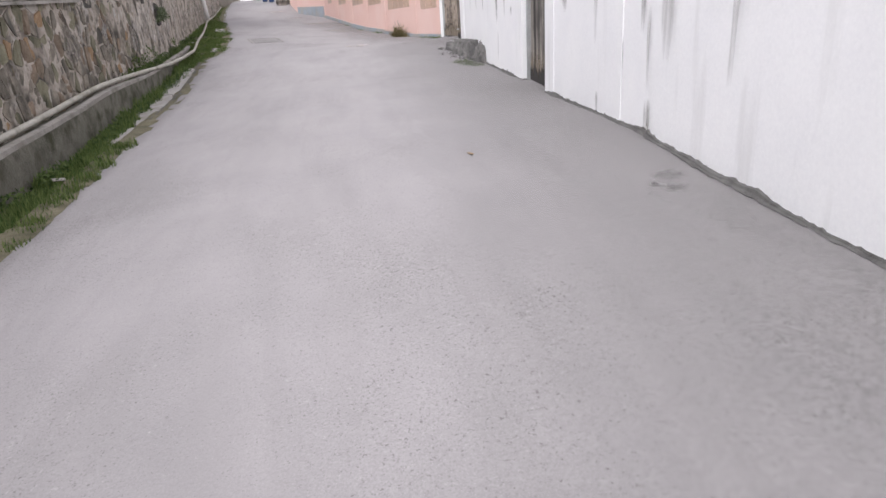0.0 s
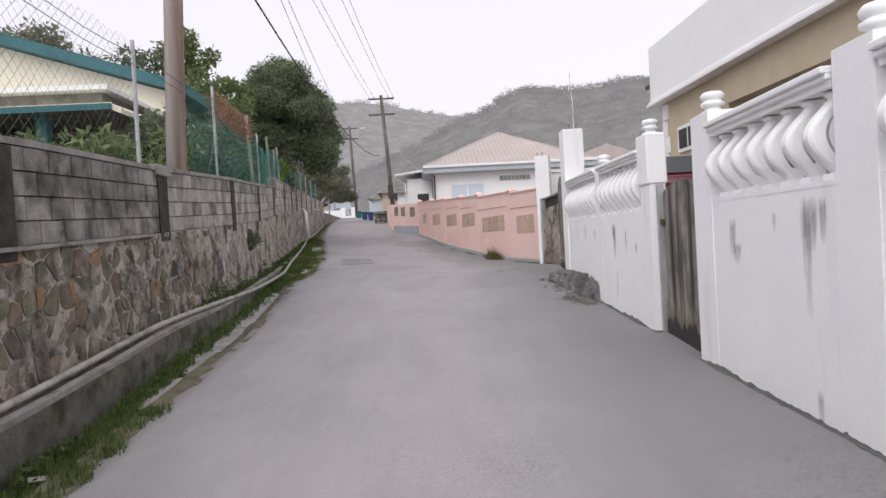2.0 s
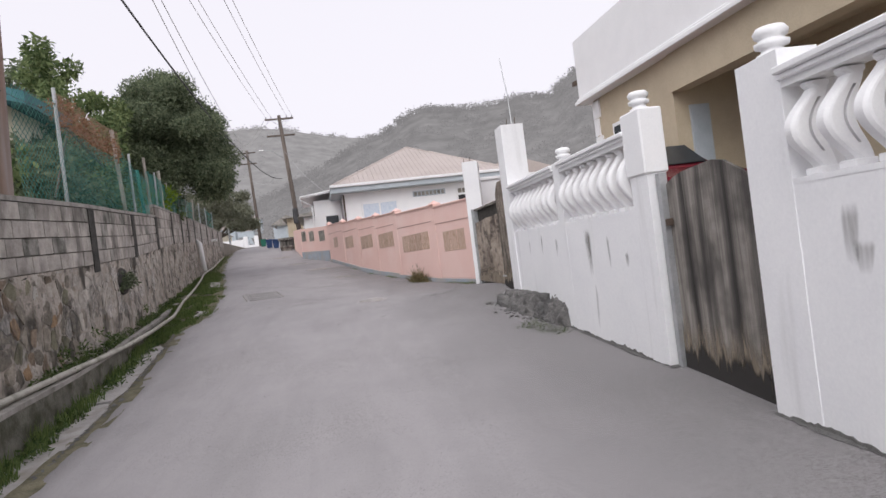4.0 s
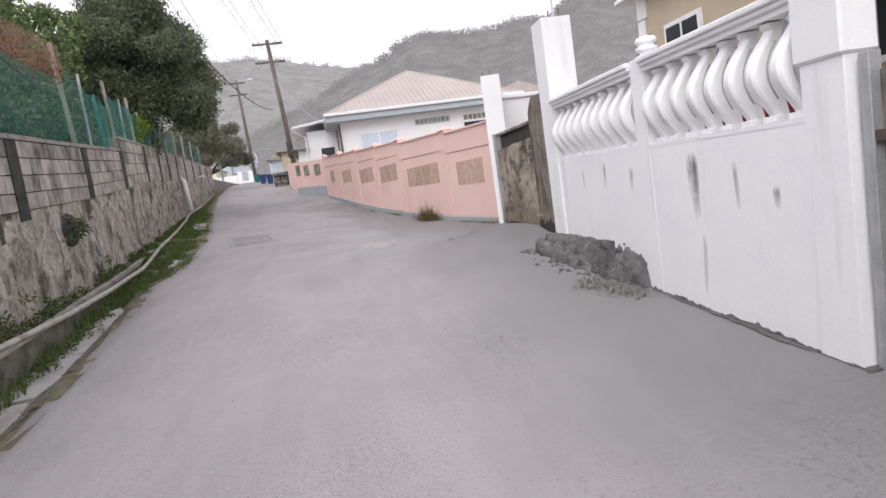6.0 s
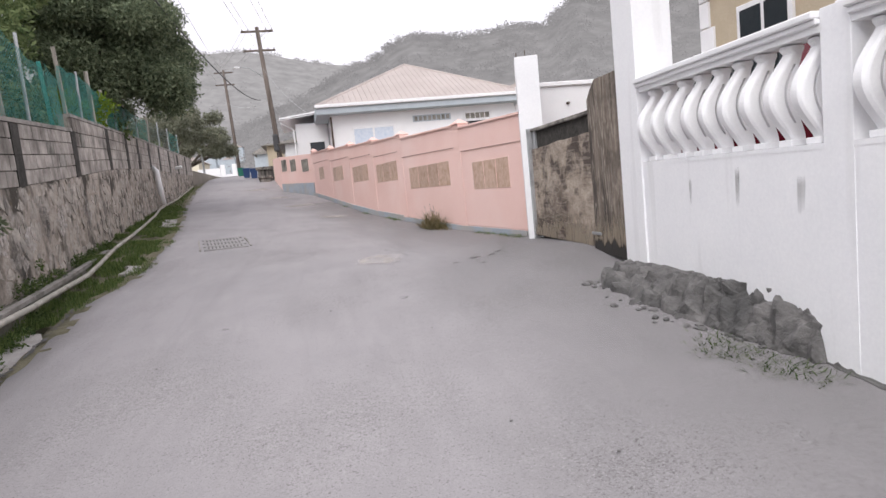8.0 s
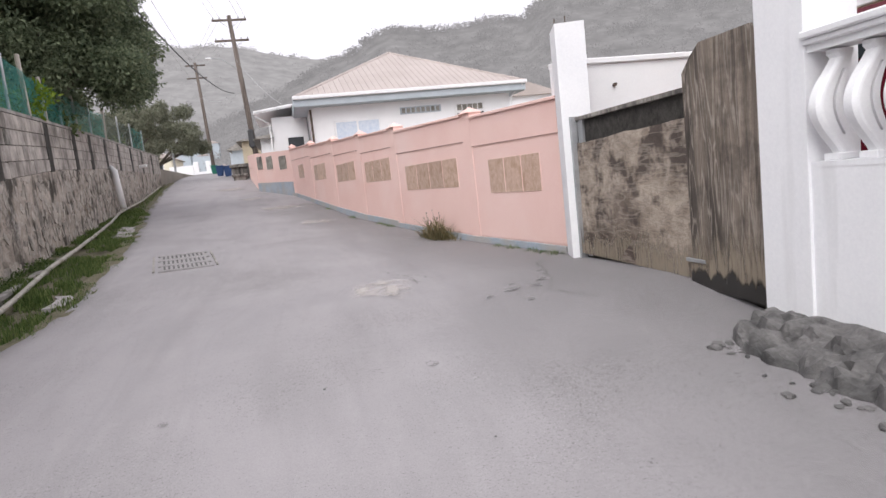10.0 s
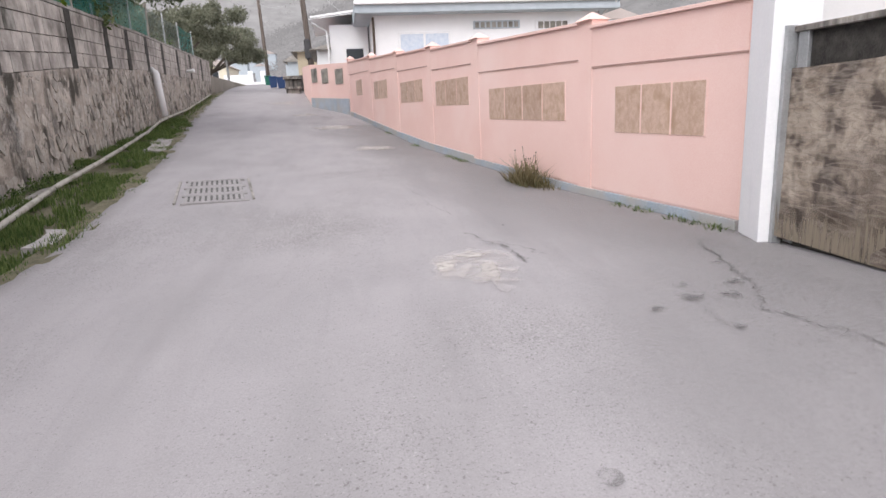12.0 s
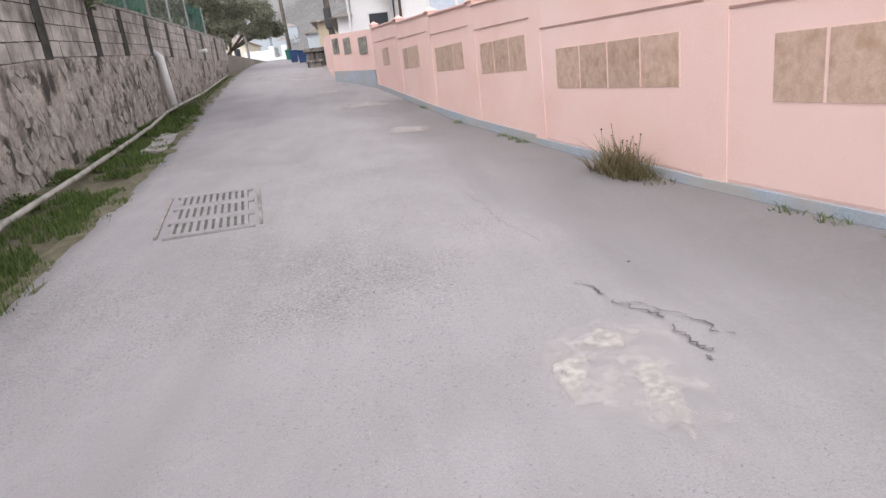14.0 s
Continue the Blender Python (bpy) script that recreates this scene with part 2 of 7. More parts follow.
M_OLDCONC = mat("mossy_old_concrete", (0.101, 0.098, 0.078), (0.187, 0.176, 0.148), 5, 0.95, 0.5, 40, stain=(0.055, 0.058, 0.035), stain_scale=(4, 4, 4), stain_lo=0.48, stain_hi=0.7)
M_RUBBLE = mat("ash_and_mortar_heap", (0.085, 0.083, 0.082), (0.205, 0.197, 0.193), 5, 0.95, 0.9, 30, stain=(0.07, 0.07, 0.07), stain_scale=(3, 3, 2), stain_lo=0.5, stain_hi=0.7)
M_PVC = mat("white_pvc_pipe", (0.80, 0.80, 0.79), (0.86, 0.86, 0.85), 4, 0.4, 0.03)
M_PIPE = mat("dusty_grey_pipe", (0.32, 0.305, 0.265), (0.46, 0.44, 0.395), 5, 0.75, 0.15, stain=(0.22, 0.215, 0.17), stain_scale=(4, 4, 4))
M_GALV = mat("galvanised_steel", (0.36, 0.37, 0.38), (0.48, 0.49, 0.50), 6, 0.5, 0.1, metal=0.6)
M_POLE = wood("weathered_pole_timber", (0.10, 0.082, 0.07), (0.18, 0.15, 0.132), (0.07, 0.058, 0.05), (20, 20, 0.5), wave=0.2)
M_POLE_NEAR = wood("brown_treated_pole", (0.25, 0.165, 0.13), (0.40, 0.30, 0.255), (0.46, 0.42, 0.41), (9, 9, 0.35), wave=0.2)
M_GATE = wood("grey_weathered_boards", (0.14, 0.127, 0.115), (0.37, 0.340, 0.308), (0.045, 0.042, 0.040), (13, 13, 0.5), wave=0.9)
M_PLY = wood("peeling_plywood", (0.21, 0.168, 0.132), (0.47, 0.395, 0.325), (0.085, 0.062, 0.050), (2.6, 2.6, 3.4), wave=1.4)
M_LEAFWOOD = wood("dark_grained_boards", (0.10, 0.082, 0.068), (0.33, 0.275, 0.225), (0.035, 0.030, 0.027), (9, 9, 0.8), wave=2.2)


def squiggle(m, scale, width, colour, strength, wave):
    """Thin pale lines of lifted grain, wandering along one axis."""
    n, l = m.node_tree.nodes, m.node_tree.links
    bsdf = n["Principled BSDF"]
    geo = next(x for x in n if x.type == "NEW_GEOMETRY")
    old = bsdf.inputs["Base Color"].links[0].from_socket
    mp = n.new("ShaderNodeMapping")
    mp.inputs["Scale"].default_value = scale
    l.new(geo.outputs["Position"], mp.inputs["Vector"])
    nz = n.new("ShaderNodeTexNoise")
    nz.inputs["Scale"].default_value, nz.inputs["Detail"].default_value, nz.inputs["Distortion"].default_value = 1.0, 2.0, wave
    l.new(mp.outputs["Vector"], nz.inputs["Vector"])
    off = n.new("ShaderNodeMath")
    off.operation = "SUBTRACT"
    off.inputs[1].default_value = 0.5
    l.new(nz.outputs["Fac"], off.inputs[0])
    ab = n.new("ShaderNodeMath")
    ab.operation = "ABSOLUTE"
    l.new(off.outputs["Value"], ab.inputs[0])
    mr = n.new("ShaderNodeMapRange")
    mr.inputs["From Max"].default_value, mr.inputs["To Min"].default_value, mr.inputs["To Max"].default_value = width, strength, 0.0
    l.new(ab.outputs["Value"], mr.inputs["Value"])
    mx = n.new("ShaderNodeMix")
    mx.data_type = "RGBA"
    mx.inputs["B"].default_value = (*colour, 1)
    l.new(mr.outputs["Result"], mx.inputs["Factor"])
    l.new(old, mx.inputs["A"])
    l.new(mx.outputs["Result"], bsdf.inputs["Base Color"])


# faint tyre and broom marks along the lane
squiggle(M_ROAD, (1.1, 0.22, 1.0), 0.09, (0.36, 0.341, 0.346), 0.22, 0.8)
squiggle(M_ROAD, (2.4, 0.35, 1.0), 0.07, (0.25, 0.238, 0.241), 0.15, 0.6)
speckle(M_PLY, 2.6, 0.52, 0.62, (0.060, 0.046, 0.040), 0.85)
squiggle(M_PLY, (2.2, 2.2, 15), 0.06, (0.48, 0.415, 0.355), 0.38, 0.3)
squiggle(M_PLY, (7, 7, 24), 0.05, (0.05, 0.043, 0.04), 0.3, 0.6)
squiggle(M_LEAFWOOD, (10, 10, 1.1), 0.05, (0.44, 0.385, 0.33), 0.7, 1.6)
speckle(M_LEAFWOOD, 3.5, 0.52, 0.68, (0.06, 0.051, 0.045), 0.5)
speckle(M_GATE, 1.6, 0.50, 0.7, (0.05, 0.046, 0.043), 0.7)
M_SKIN = mat("smeared_lime_mortar", (0.245, 0.215, 0.182), (0.480, 0.430, 0.375), 3.2, 0.95, 0.9, 26, stain=(0.065, 0.059, 0.048), stain_scale=(2.6, 2.6, 1.9), stain_lo=0.5, stain_hi=0.64)
speckle(M_SKIN, 2.6, 0.55, 0.70, (0.50, 0.475, 0.435), 0.7)
speckle(M_SKIN, 9, 0.58, 0.68, (0.06, 0.055, 0.048), 0.7)
speckle(M_SKIN, 5.5, 0.60, 0.72, (0.16, 0.12, 0.065), 0.6)
speckle(M_BLOCK_MOSS, 3.0, 0.56, 0.72, (0.44, 0.425, 0.39), 0.6)
speckle(M_BLOCK, 2.2, 0.56, 0.76, (0.50, 0.465, 0.43), 0.5)
# Near-black colour that stands in for shade in gaps, a recess and a hollow.
M_SHADEFILL = mat("dark_shade_fill", (0.03, 0.028, 0.026), (0.07, 0.065, 0.058), 14, 0.95, 0.6)
M_BEIGE = mat("beige_render", (0.47, 0.395, 0.285), (0.54, 0.46, 0.335), 2, 0.85, 0.1)
M_CREAM = mat("cream_render", (0.70, 0.655, 0.52), (0.76, 0.715, 0.585), 2, 0.85, 0.1)
M_ROOF = mat("tan_sheet_roof", (0.405, 0.350, 0.325), (0.475, 0.415, 0.39), 0.6, 0.6, 0.05, 20)
M_TEAL = mat("teal_sheet_roof", (0.024, 0.098, 0.118), (0.036, 0.135, 0.15), 1.2, 0.55, 0.05)
M_FASCIA = mat("pale_blue_fascia", (0.40, 0.45, 0.49), (0.47, 0.52, 0.56), 3, 0.7, 0.05)
M_FRAME = plain("white_window_frame", (0.75, 0.75, 0.76), 0.5)
M_CURTAIN = mat("pale_blue_curtain", (0.50, 0.58, 0.70), (0.66, 0.71, 0.78), 9, 0.9, 0.1)
M_BLACK = plain("interior_shade_black", (0.02, 0.021, 0.023), 0.6)
M_GLASS = plain("dark_window_glass", (0.03, 0.035, 0.04), 0.12)
M_RED = plain("red_car_paint", (0.10, 0.010, 0.018), 0.25)
M_TYRE = plain("black_rubber", (0.02, 0.02, 0.02), 0.8)
M_BIN = plain("blue_plastic", (0.03, 0.06, 0.15), 0.5)
M_BINGREEN = plain("green_plastic", (0.02, 0.13, 0.09), 0.5)
M_NET = plain("green_plastic_net", (0.028, 0.185, 0.155), 0.6)
M_NETBROWN = plain("brown_faded_net", (0.27, 0.155, 0.105), 0.7)
M_NETGREY = plain("dull_wire_net", (0.10, 0.14, 0.125), 0.6)
M_POSTWOOD = wood("pale_fence_post", (0.33, 0.30, 0.26), (0.46, 0.43, 0.385), (0.20, 0.18, 0.155), (14, 14, 0.6))
M_IRON = plain("rusty_iron", (0.10, 0.075, 0.06), 0.8, 0.3)
M_GRATE = mat("dusty_cast_iron", (0.24, 0.229, 0.228), (0.33, 0.315, 0.313), 8, 0.85, 0.3)
M_WIRE = plain("black_cable", (0.05, 0.05, 0.052), 0.6)
M_WIREPALE = plain("pale_conductor", (0.42, 0.42, 0.43), 0.6)
M_BARK = mat("grey_bark", (0.08, 0.068, 0.055), (0.15, 0.13, 0.11), 6, 0.95, 0.6)
M_MANGO = leafy("mango_leaves", (0.085, 0.112, 0.070), (0.245, 0.285, 0.178))
M_LIGHTLEAF = leafy("shrub_leaves", (0.075, 0.118, 0.050), (0.27, 0.325, 0.15))
M_YELLOWLEAF = leafy("yellow_green_leaves", (0.12, 0.19, 0.02), (0.24, 0.32, 0.06))
# Paled and greyed: distance haze is mixed into the leaf colour.
M_FARLEAF = leafy("far_leaves_haze_tint", (0.145, 0.158, 0.112), (0.285, 0.29, 0.215))
M_GRASS = leafy("verge_grass", (0.06, 0.11, 0.032), (0.20, 0.25, 0.092))
M_WEED = leafy("broad_weed_leaves", (0.041, 0.074, 0.027), (0.162, 0.216, 0.081))
M_DRYVINE = leafy("dry_orange_vine", (0.17, 0.095, 0.055), (0.36, 0.215, 0.135))
M_DRYGRASS = leafy("dry_weeds", (0.13, 0.115, 0.06), (0.34, 0.285, 0.17))
# Emission on both hills paints in the haze of distance.
M_HILL = painted_haze("wooded_hill_painted_haze", (0.017, 0.017, 0.016), (0.060, 0.058, 0.056), (1.0, 0.965, 0.995), 0.25)
M_HILLBACK = painted_haze("far_hill_painted_haze", (0.023, 0.023, 0.022), (0.064, 0.062, 0.060), (1.0, 0.965, 0.995), 0.33)


def stain_material(name, colour, scale, lo, hi, most):
    """A thin skin with ragged, half-clear edges."""
    m = bpy.data.materials.new(name)
    m.use_nodes = True
    n, l = m.node_tree.nodes, m.node_tree.links
    bsdf = n["Principled BSDF"]
    bsdf.inputs["Base Color"].default_value = (*colour, 1)
    bsdf.inputs["Roughness"].default_value = 0.9
    geo = n.new("ShaderNodeNewGeometry")
    mp = n.new("ShaderNodeMapping")
    mp.inputs["Scale"].default_value = scale
    l.new(geo.outputs["Position"], mp.inputs["Vector"])
    noise_node = n.new("ShaderNodeTexNoise")
    noise_node.inputs["Scale"].default_value, noise_node.inputs["Detail"].default_value = 1.0, 7
    l.new(mp.outputs["Vector"], noise_node.inputs["Vector"])
    uv = n.new("ShaderNodeAttribute")
    uv.attribute_name = "edge"
    mul = n.new("ShaderNodeMath")
    mul.operation = "MULTIPLY"
    l.new(noise_node.outputs["Fac"], mul.inputs[0])
    l.new(uv.outputs["Fac"], mul.inputs[1])
    mr = n.new("ShaderNodeMapRange")
    mr.inputs["From Min"].default_value, mr.inputs["From Max"].default_value, mr.inputs["To Max"].default_value = lo, hi, most
    l.new(mul.outputs["Value"], mr.inputs["Value"])
    l.new(mr.outputs["Result"], bsdf.inputs["Alpha"])
    return m


M_STAIN = stain_material("mildew_streak", (0.30, 0.29, 0.275), (24, 24, 2.0), 0.14, 0.70, 0.66)
# Dirt, plus the darker side of the lane painted as shade.
M_DIRTSHADE = stain_material("grey_dirt_and_shade", (0.165, 0.157, 0.158), (38, 38, 38), 0.05, 0.95, 0.62)
M_WORNSKIN = stain_material("worn_bare_grain", (0.33, 0.275, 0.21), (34, 34, 3.0), 0.14, 0.48, 0.72)
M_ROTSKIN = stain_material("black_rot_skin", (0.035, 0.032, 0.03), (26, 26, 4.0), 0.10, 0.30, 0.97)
M_PALESKIN = stain_material("pale_cement_smear", (0.62, 0.58, 0.54), (16, 16, 16), 0.26, 0.66, 0.72)
M_PALEFAINT = stain_material("pale_dust_film", (0.60, 0.56, 0.54), (8, 8, 8), 0.32, 0.62, 0.5)
M_DARKSKIN = stain_material("dark_damp_skin", (0.13, 0.125, 0.122), (17, 17, 17), 0.34, 0.70, 0.65)

# ---- builders ----
ROOT = {}


def thing(name, base, label="", category="", group="", kind=""):
    """An Empty at a thing's base; its parts are given in world places."""
    ob = new(name)
    ob.empty_display_size = 0.1
    ob.location = base
    ROOT[ob.name] = Vector(base)
    return tagged(ob, label, category, group, kind)


def part(name, bm, material, parent=None, label="", smooth=False):
    """Links a bmesh as one mesh object under a thing or under a part."""
    me = bpy.data.meshes.new(name)
    if parent is not None:
        bmesh.ops.translate(bm, verts=bm.verts, vec=-ROOT[parent.name])
    bm.to_mesh(me)
    bm.free()
    if smooth:
        me.polygons.foreach_set("use_smooth", [True] * len(me.polygons))
    me.materials.append(material)
    ob = new(name, me)
    if parent is not None:
        ob.parent = parent
        ROOT[ob.name] = ROOT[parent.name]
    return tagged(ob, label)


def raw(name, verts, faces, material, parent=None, label="", smooth=False):
    """The same from plain lists of places and faces."""
    me = bpy.data.meshes.new(name)
    v = np.asarray(verts, float)
    if parent is not None:
        v = v - np.array(ROOT[parent.name])
    me.from_pydata([tuple(p) for p in v], [], [tuple(f) for f in faces])
    if smooth:
        me.polygons.foreach_set("use_smooth", [True] * len(me.polygons))
    me.materials.append(material)
    ob = new(name, me)
    if parent is not None:
        ob.parent = parent
        ROOT[ob.name] = ROOT[parent.name]
    return tagged(ob, label)


def box(bm, x0, x1, y0, y1, z0, z1, bevel=0.0, m=None):
    made = bmesh.ops.create_cube(bm, size=1)["verts"]
    bmesh.ops.transform(bm, matrix=Matrix.Translation(((x0 + x1) / 2, (y0 + y1) / 2, (z0 + z1) / 2)) @ Matrix.Diagonal((abs(x1 - x0), abs(y1 - y0), abs(z1 - z0), 1)), verts=made)
    if bevel:
        edges = {e for v in made for e in v.link_edges}
        out = bmesh.ops.bevel(bm, geom=list(edges), offset=bevel, segments=1, affect="EDGES")
        made = list({v for f in out["faces"] for v in f.verts} | {v for v in made if v.is_valid})
    if m is not None:
        bmesh.ops.transform(bm, matrix=m, verts=made)
    return made


def boxed(x0, x1, y0, y1, z0, z1, bevel=0.0, m=None):
    bm = bmesh.new()
    box(bm, x0, x1, y0, y1, z0, z1, bevel, m)
    return bm


def lathe(bm, profile, centre, seg=14, sy=1.0):
    rings = []
    for r, z in profile:
        rings.append([bm.verts.new((centre[0] + r * math.cos(2 * math.pi * i / seg), centre[1] + sy * r * math.sin(2 * math.pi * i / seg), centre[2] + z)) for i in range(seg)])
    for a, b in zip(rings, rings[1:]):
        for i in range(seg):
            bm.faces.new((a[i], a[(i + 1) % seg], b[(i + 1) % seg], b[i]))
    bm.faces.new(rings[0][::-1])
    bm.faces.new(rings[-1])


def tube(bm, pts, r, seg=8):
    """A round bar along places; r may be a list."""
    pts = [Vector(p) for p in pts]
    rs = r if isinstance(r, (list, tuple)) else [r] * len(pts)
    rings = []
    for i, p in enumerate(pts):
        d = (pts[min(i + 1, len(pts) - 1)] - pts[max(i - 1, 0)]).normalized()
        a = d.orthogonal().normalized() if abs(d.z) > 0.9 else d.cross(Vector((0, 0, 1))).normalized()
        b = d.cross(a)
        rings.append([bm.verts.new(p + rs[i] * (math.cos(2 * math.pi * k / seg) * a + math.sin(2 * math.pi * k / seg) * b)) for k in range(seg)])
    for a, b in zip(rings, rings[1:]):
        for i in range(seg):
            bm.faces.new((a[i], b[i], b[(i + 1) % seg], a[(i + 1) % seg]))
    bm.faces.new(rings[0])
    bm.faces.new(rings[-1][::-1])


def tubed(pts, r, seg=8):
    bm = bmesh.new()
    tube(bm, pts, r, seg)
    return bm


def sheet(bm, sections):
    """A closed solid through like outlines (lists of places)."""
    rings = [[bm.verts.new(p) for p in s] for s in sections]
    n = len(rings[0])
    for a, b in zip(rings, rings[1:]):
        for i in range(n):
            bm.faces.new((a[i], a[(i + 1) % n], b[(i + 1) % n], b[i]))
    bm.faces.new(rings[0][::-1])
    bm.faces.new(rings[-1])
    bmesh.ops.recalc_face_normals(bm, faces=bm.faces)


def lerp(x, xs, ys):
    return float(np.interp(x, xs, ys))


def rnd(a, b):
    return random.uniform(a, b)


# the lie of the land: x across the lane, y along it
PROFILE_Y = [-40, -6, 0, 4, 7, 8.4, 10.7, 14, 16, 20.5, 26, 33, 37, 44, 54, 80, 140]
PROFILE_Z = [-2.6, -0.55, -0.20, 0.08, 0.16, 0.20, 0.32, 0.58, 0.69, 0.93, 1.18, 1.70, 2.06, 2.72, 3.38, 4.58, 7.0]


def land(x, y):
    fall = lerp(y, [-4, 4.5, 7, 9, 14, 16, 20, 26, 31], [0.09, 0.085, 0.055, 0.04, 0.045, 0.02, -0.04, -0.065, -0.05])
    hump = 0.12 * max(0, min(1, (x - 1.7) / 1.1)) * max(0, 1 - abs(y - 14.2) / 2.2)
    return lerp(y, PROFILE_Y, PROFILE_Z) + fall * max(-6, min(6, x)) + hump


RW_Y = [-8, 1.8, 3.0, 4.4, 6.85, 8.36, 10.65, 13.02, 16.4]
RW_X = [1.85, 2.23, 2.27, 2.39, 2.61, 2.81, 2.87, 2.97, 3.12]
LW_Y = [-8, 3, 7.1, 9.9, 13.4, 16.84, 20.37, 24.2, 29.7, 38, 44]
LW_X = [-2.7, -3.05, -3.13, -3.2, -3.32, -3.64, -4.03, -4.45, -4.95, -5.55, -5.95]
LW_TOP = [1.9, 2.3, 2.55, 2.67, 2.90, 3.12, 3.38, 3.85, 4.1, 4.3, 4.45]
LW_JOINT = [1.2, 1.45, 1.64, 1.79, 1.98, 2.2, 2.5, 2.85, 3.15, 3.35, 3.5]
EDGE_Y = [-8, 3, 5.2, 7, 9.1, 10.5, 12, 14, 16, 16.9, 18, 19.2, 20.7, 23, 26, 29.3, 32.2, 38.5, 41, 55, 90, 130]
EDGE_X = [-2.0, -2.2, -2.28, -2.32, -2.38, -2.42, -2.48, -2.62, -2.8, -2.6, -2.54, -2.62, -2.74, -3.0, -3.45, -3.97, -4.4, -5.1, -5.3, -6.4, -9.5, -13]
PINK_A, PINK_B = (3.20, 16.85), (0.42, 33.4)


def right_x(y):
    if y <= 16.4:
        return lerp(y, RW_Y, RW_X)
    return lerp(y, [16.4, 33.4, 36.6, 44, 55, 90, 130], [3.27, 0.42, -0.95, -1.6, -2.7, -6.5, -10.0])


def left_x(y):
    return lerp(y, LW_Y, LW_X)


# ---- ground, road and verge ----
def build_ground():
    ys = [-400, -150, -60, -20, 0, 10, 20, 30, 40, 55, 80, 110, 140, 200, 300, 600, 1500]
    xs = [-1500, -400, -120, -40, -12, 0, 12, 40, 120, 400, 1500]
    verts = [(x, y, land(0, max(-40, min(140, y))) - 0.35) for y in ys for x in xs]
    w = len(xs)
    faces = [(j * w + i, j * w + i + 1, (j + 1) * w + i + 1, (j + 1) * w + i) for j in range(len(ys) - 1) for i in range(w - 1)]
    tagged(raw("ground", verts, faces, M_GROUND), "dusty bare earth spreading out around the lane", "ground", kind="structure")
    ys = list(np.arange(-8, 40, 0.16)) + list(np.arange(40, 130, 1.5))
    n = 46
    verts, faces = [], []
    for j, y in enumerate(ys):
        ragged = 0.07 * noise.noise((0, y * 1.7, 3)) + 0.04 * noise.noise((4, y * 5.1, 1))
        a, b = lerp(y, EDGE_Y, EDGE_X) + ragged, right_x(y) + (0.42 if 7.0 < y < 8.4 or 12.95 < y < 16.2 else 0.05)
        for i in range(n + 1):
            x = a + (b - a) * i / n if i != 1 else a + 0.018
            wear = 0.012 * noise.noise((x * 0.9, y * 0.5, 0)) + 0.004 * noise.noise((x * 4, y * 4, 2))
            drop = 0.05 if i == 0 else 0
            verts.append((x, y, land(x, y) + wear - drop))
    w = n + 1
    faces = [(j * w + i, j * w + i + 1, (j + 1) * w + i + 1, (j + 1) * w + i) for j in range(len(ys) - 1) for i in range(n)]
    tagged(raw("road", verts, faces, M_ROAD, smooth=True), "pale grey concrete lane dusted with ash, uneven and worn", "road", kind="structure")
    # sunken verge between the lane and the stone wall
    verts, faces = [], []
    ys = list(np.arange(-8, 45, 0.2))
    n = 16
    for y in ys:
        a, b = left_x(y) - 0.05, lerp(y, EDGE_Y, EDGE_X) + 0.12
        for i in range(n + 1):
            x = a + (b - a) * i / n
            e = min(1.0, max(0.0, (lerp(y, EDGE_Y, EDGE_X) - 0.14 - x) / 0.15))
            verts.append((x, y, land(x, y) - 0.004 - 0.041 * e + lerp(y, [3, 8, 11], [0.15, 0.12, 0.0]) * (1 - i / n) - e * lerp(y, [4, 8, 15, 17], [0.05, 0.13, 0.13, 0.04]) * math.sin(math.pi * i / n) + 0.03 * noise.noise((x * 3, y * 3, 5))))
    w = n + 1
    faces = [(j * w + i, j * w + i + 1, (j + 1) * w + i + 1, (j + 1) * w + i) for j in range(len(ys) - 1) for i in range(n)]
    tagged(raw("verge", verts, faces, M_SOIL, smooth=True), "dark damp soil strip along the foot of the stone wall", "verge", kind="structure")


build_ground()


# ---- left: stone wall with blockwork above ----
def wall_solid(ys, front, lo, hi, thick, side):
    """A wall along the lane: front(y) is its face, thick its depth away from the lane."""
    bm = bmesh.new()
    sheet(bm, [[(front(y), y, lo(y)), (front(y) + side * thick, y, lo(y)), (front(y) + side * thick, y, hi(y)), (front(y), y, hi(y))] for y in ys])
    return bm


PILASTERS = [6.65, 10.05, 13.8, 17.1, 20.42, 23.85, 26.3, 28.2, 30.4, 32.6, 35.2, 38.0, 41.0]


def left_top(y):
    return lerp(y, LW_Y, LW_TOP) if y < 20.4 else lerp(y, [20.4, 24.2, 29.7, 44], [3.66, 3.86, 4.1, 4.45])


def left_joint(y):
    return lerp(y, LW_Y, LW_JOINT)


wall_left = thing("wall_left", (-3.3, 14, 0.4), "old retaining wall of rubble stone with grey blockwork above", "wall", kind="structure")
ys = sorted(set([round(v, 2) for v in np.arange(-8, 44.01, 0.8)] + [20.39, 20.41]))
part("stone_backing", wall_solid(ys, lambda y: left_x(y) - 0.03, lambda y: land(left_x(y), y) - 0.4, left_joint, 0.45, -1), M_MORTAR, wall_left)
part("block_backing", wall_solid(ys, lambda y: left_x(y) - 0.045, lambda y: left_joint(y) + 0.001, lambda y: left_top(y) - 0.06, 0.16, -1), M_MORTAR, wall_left)
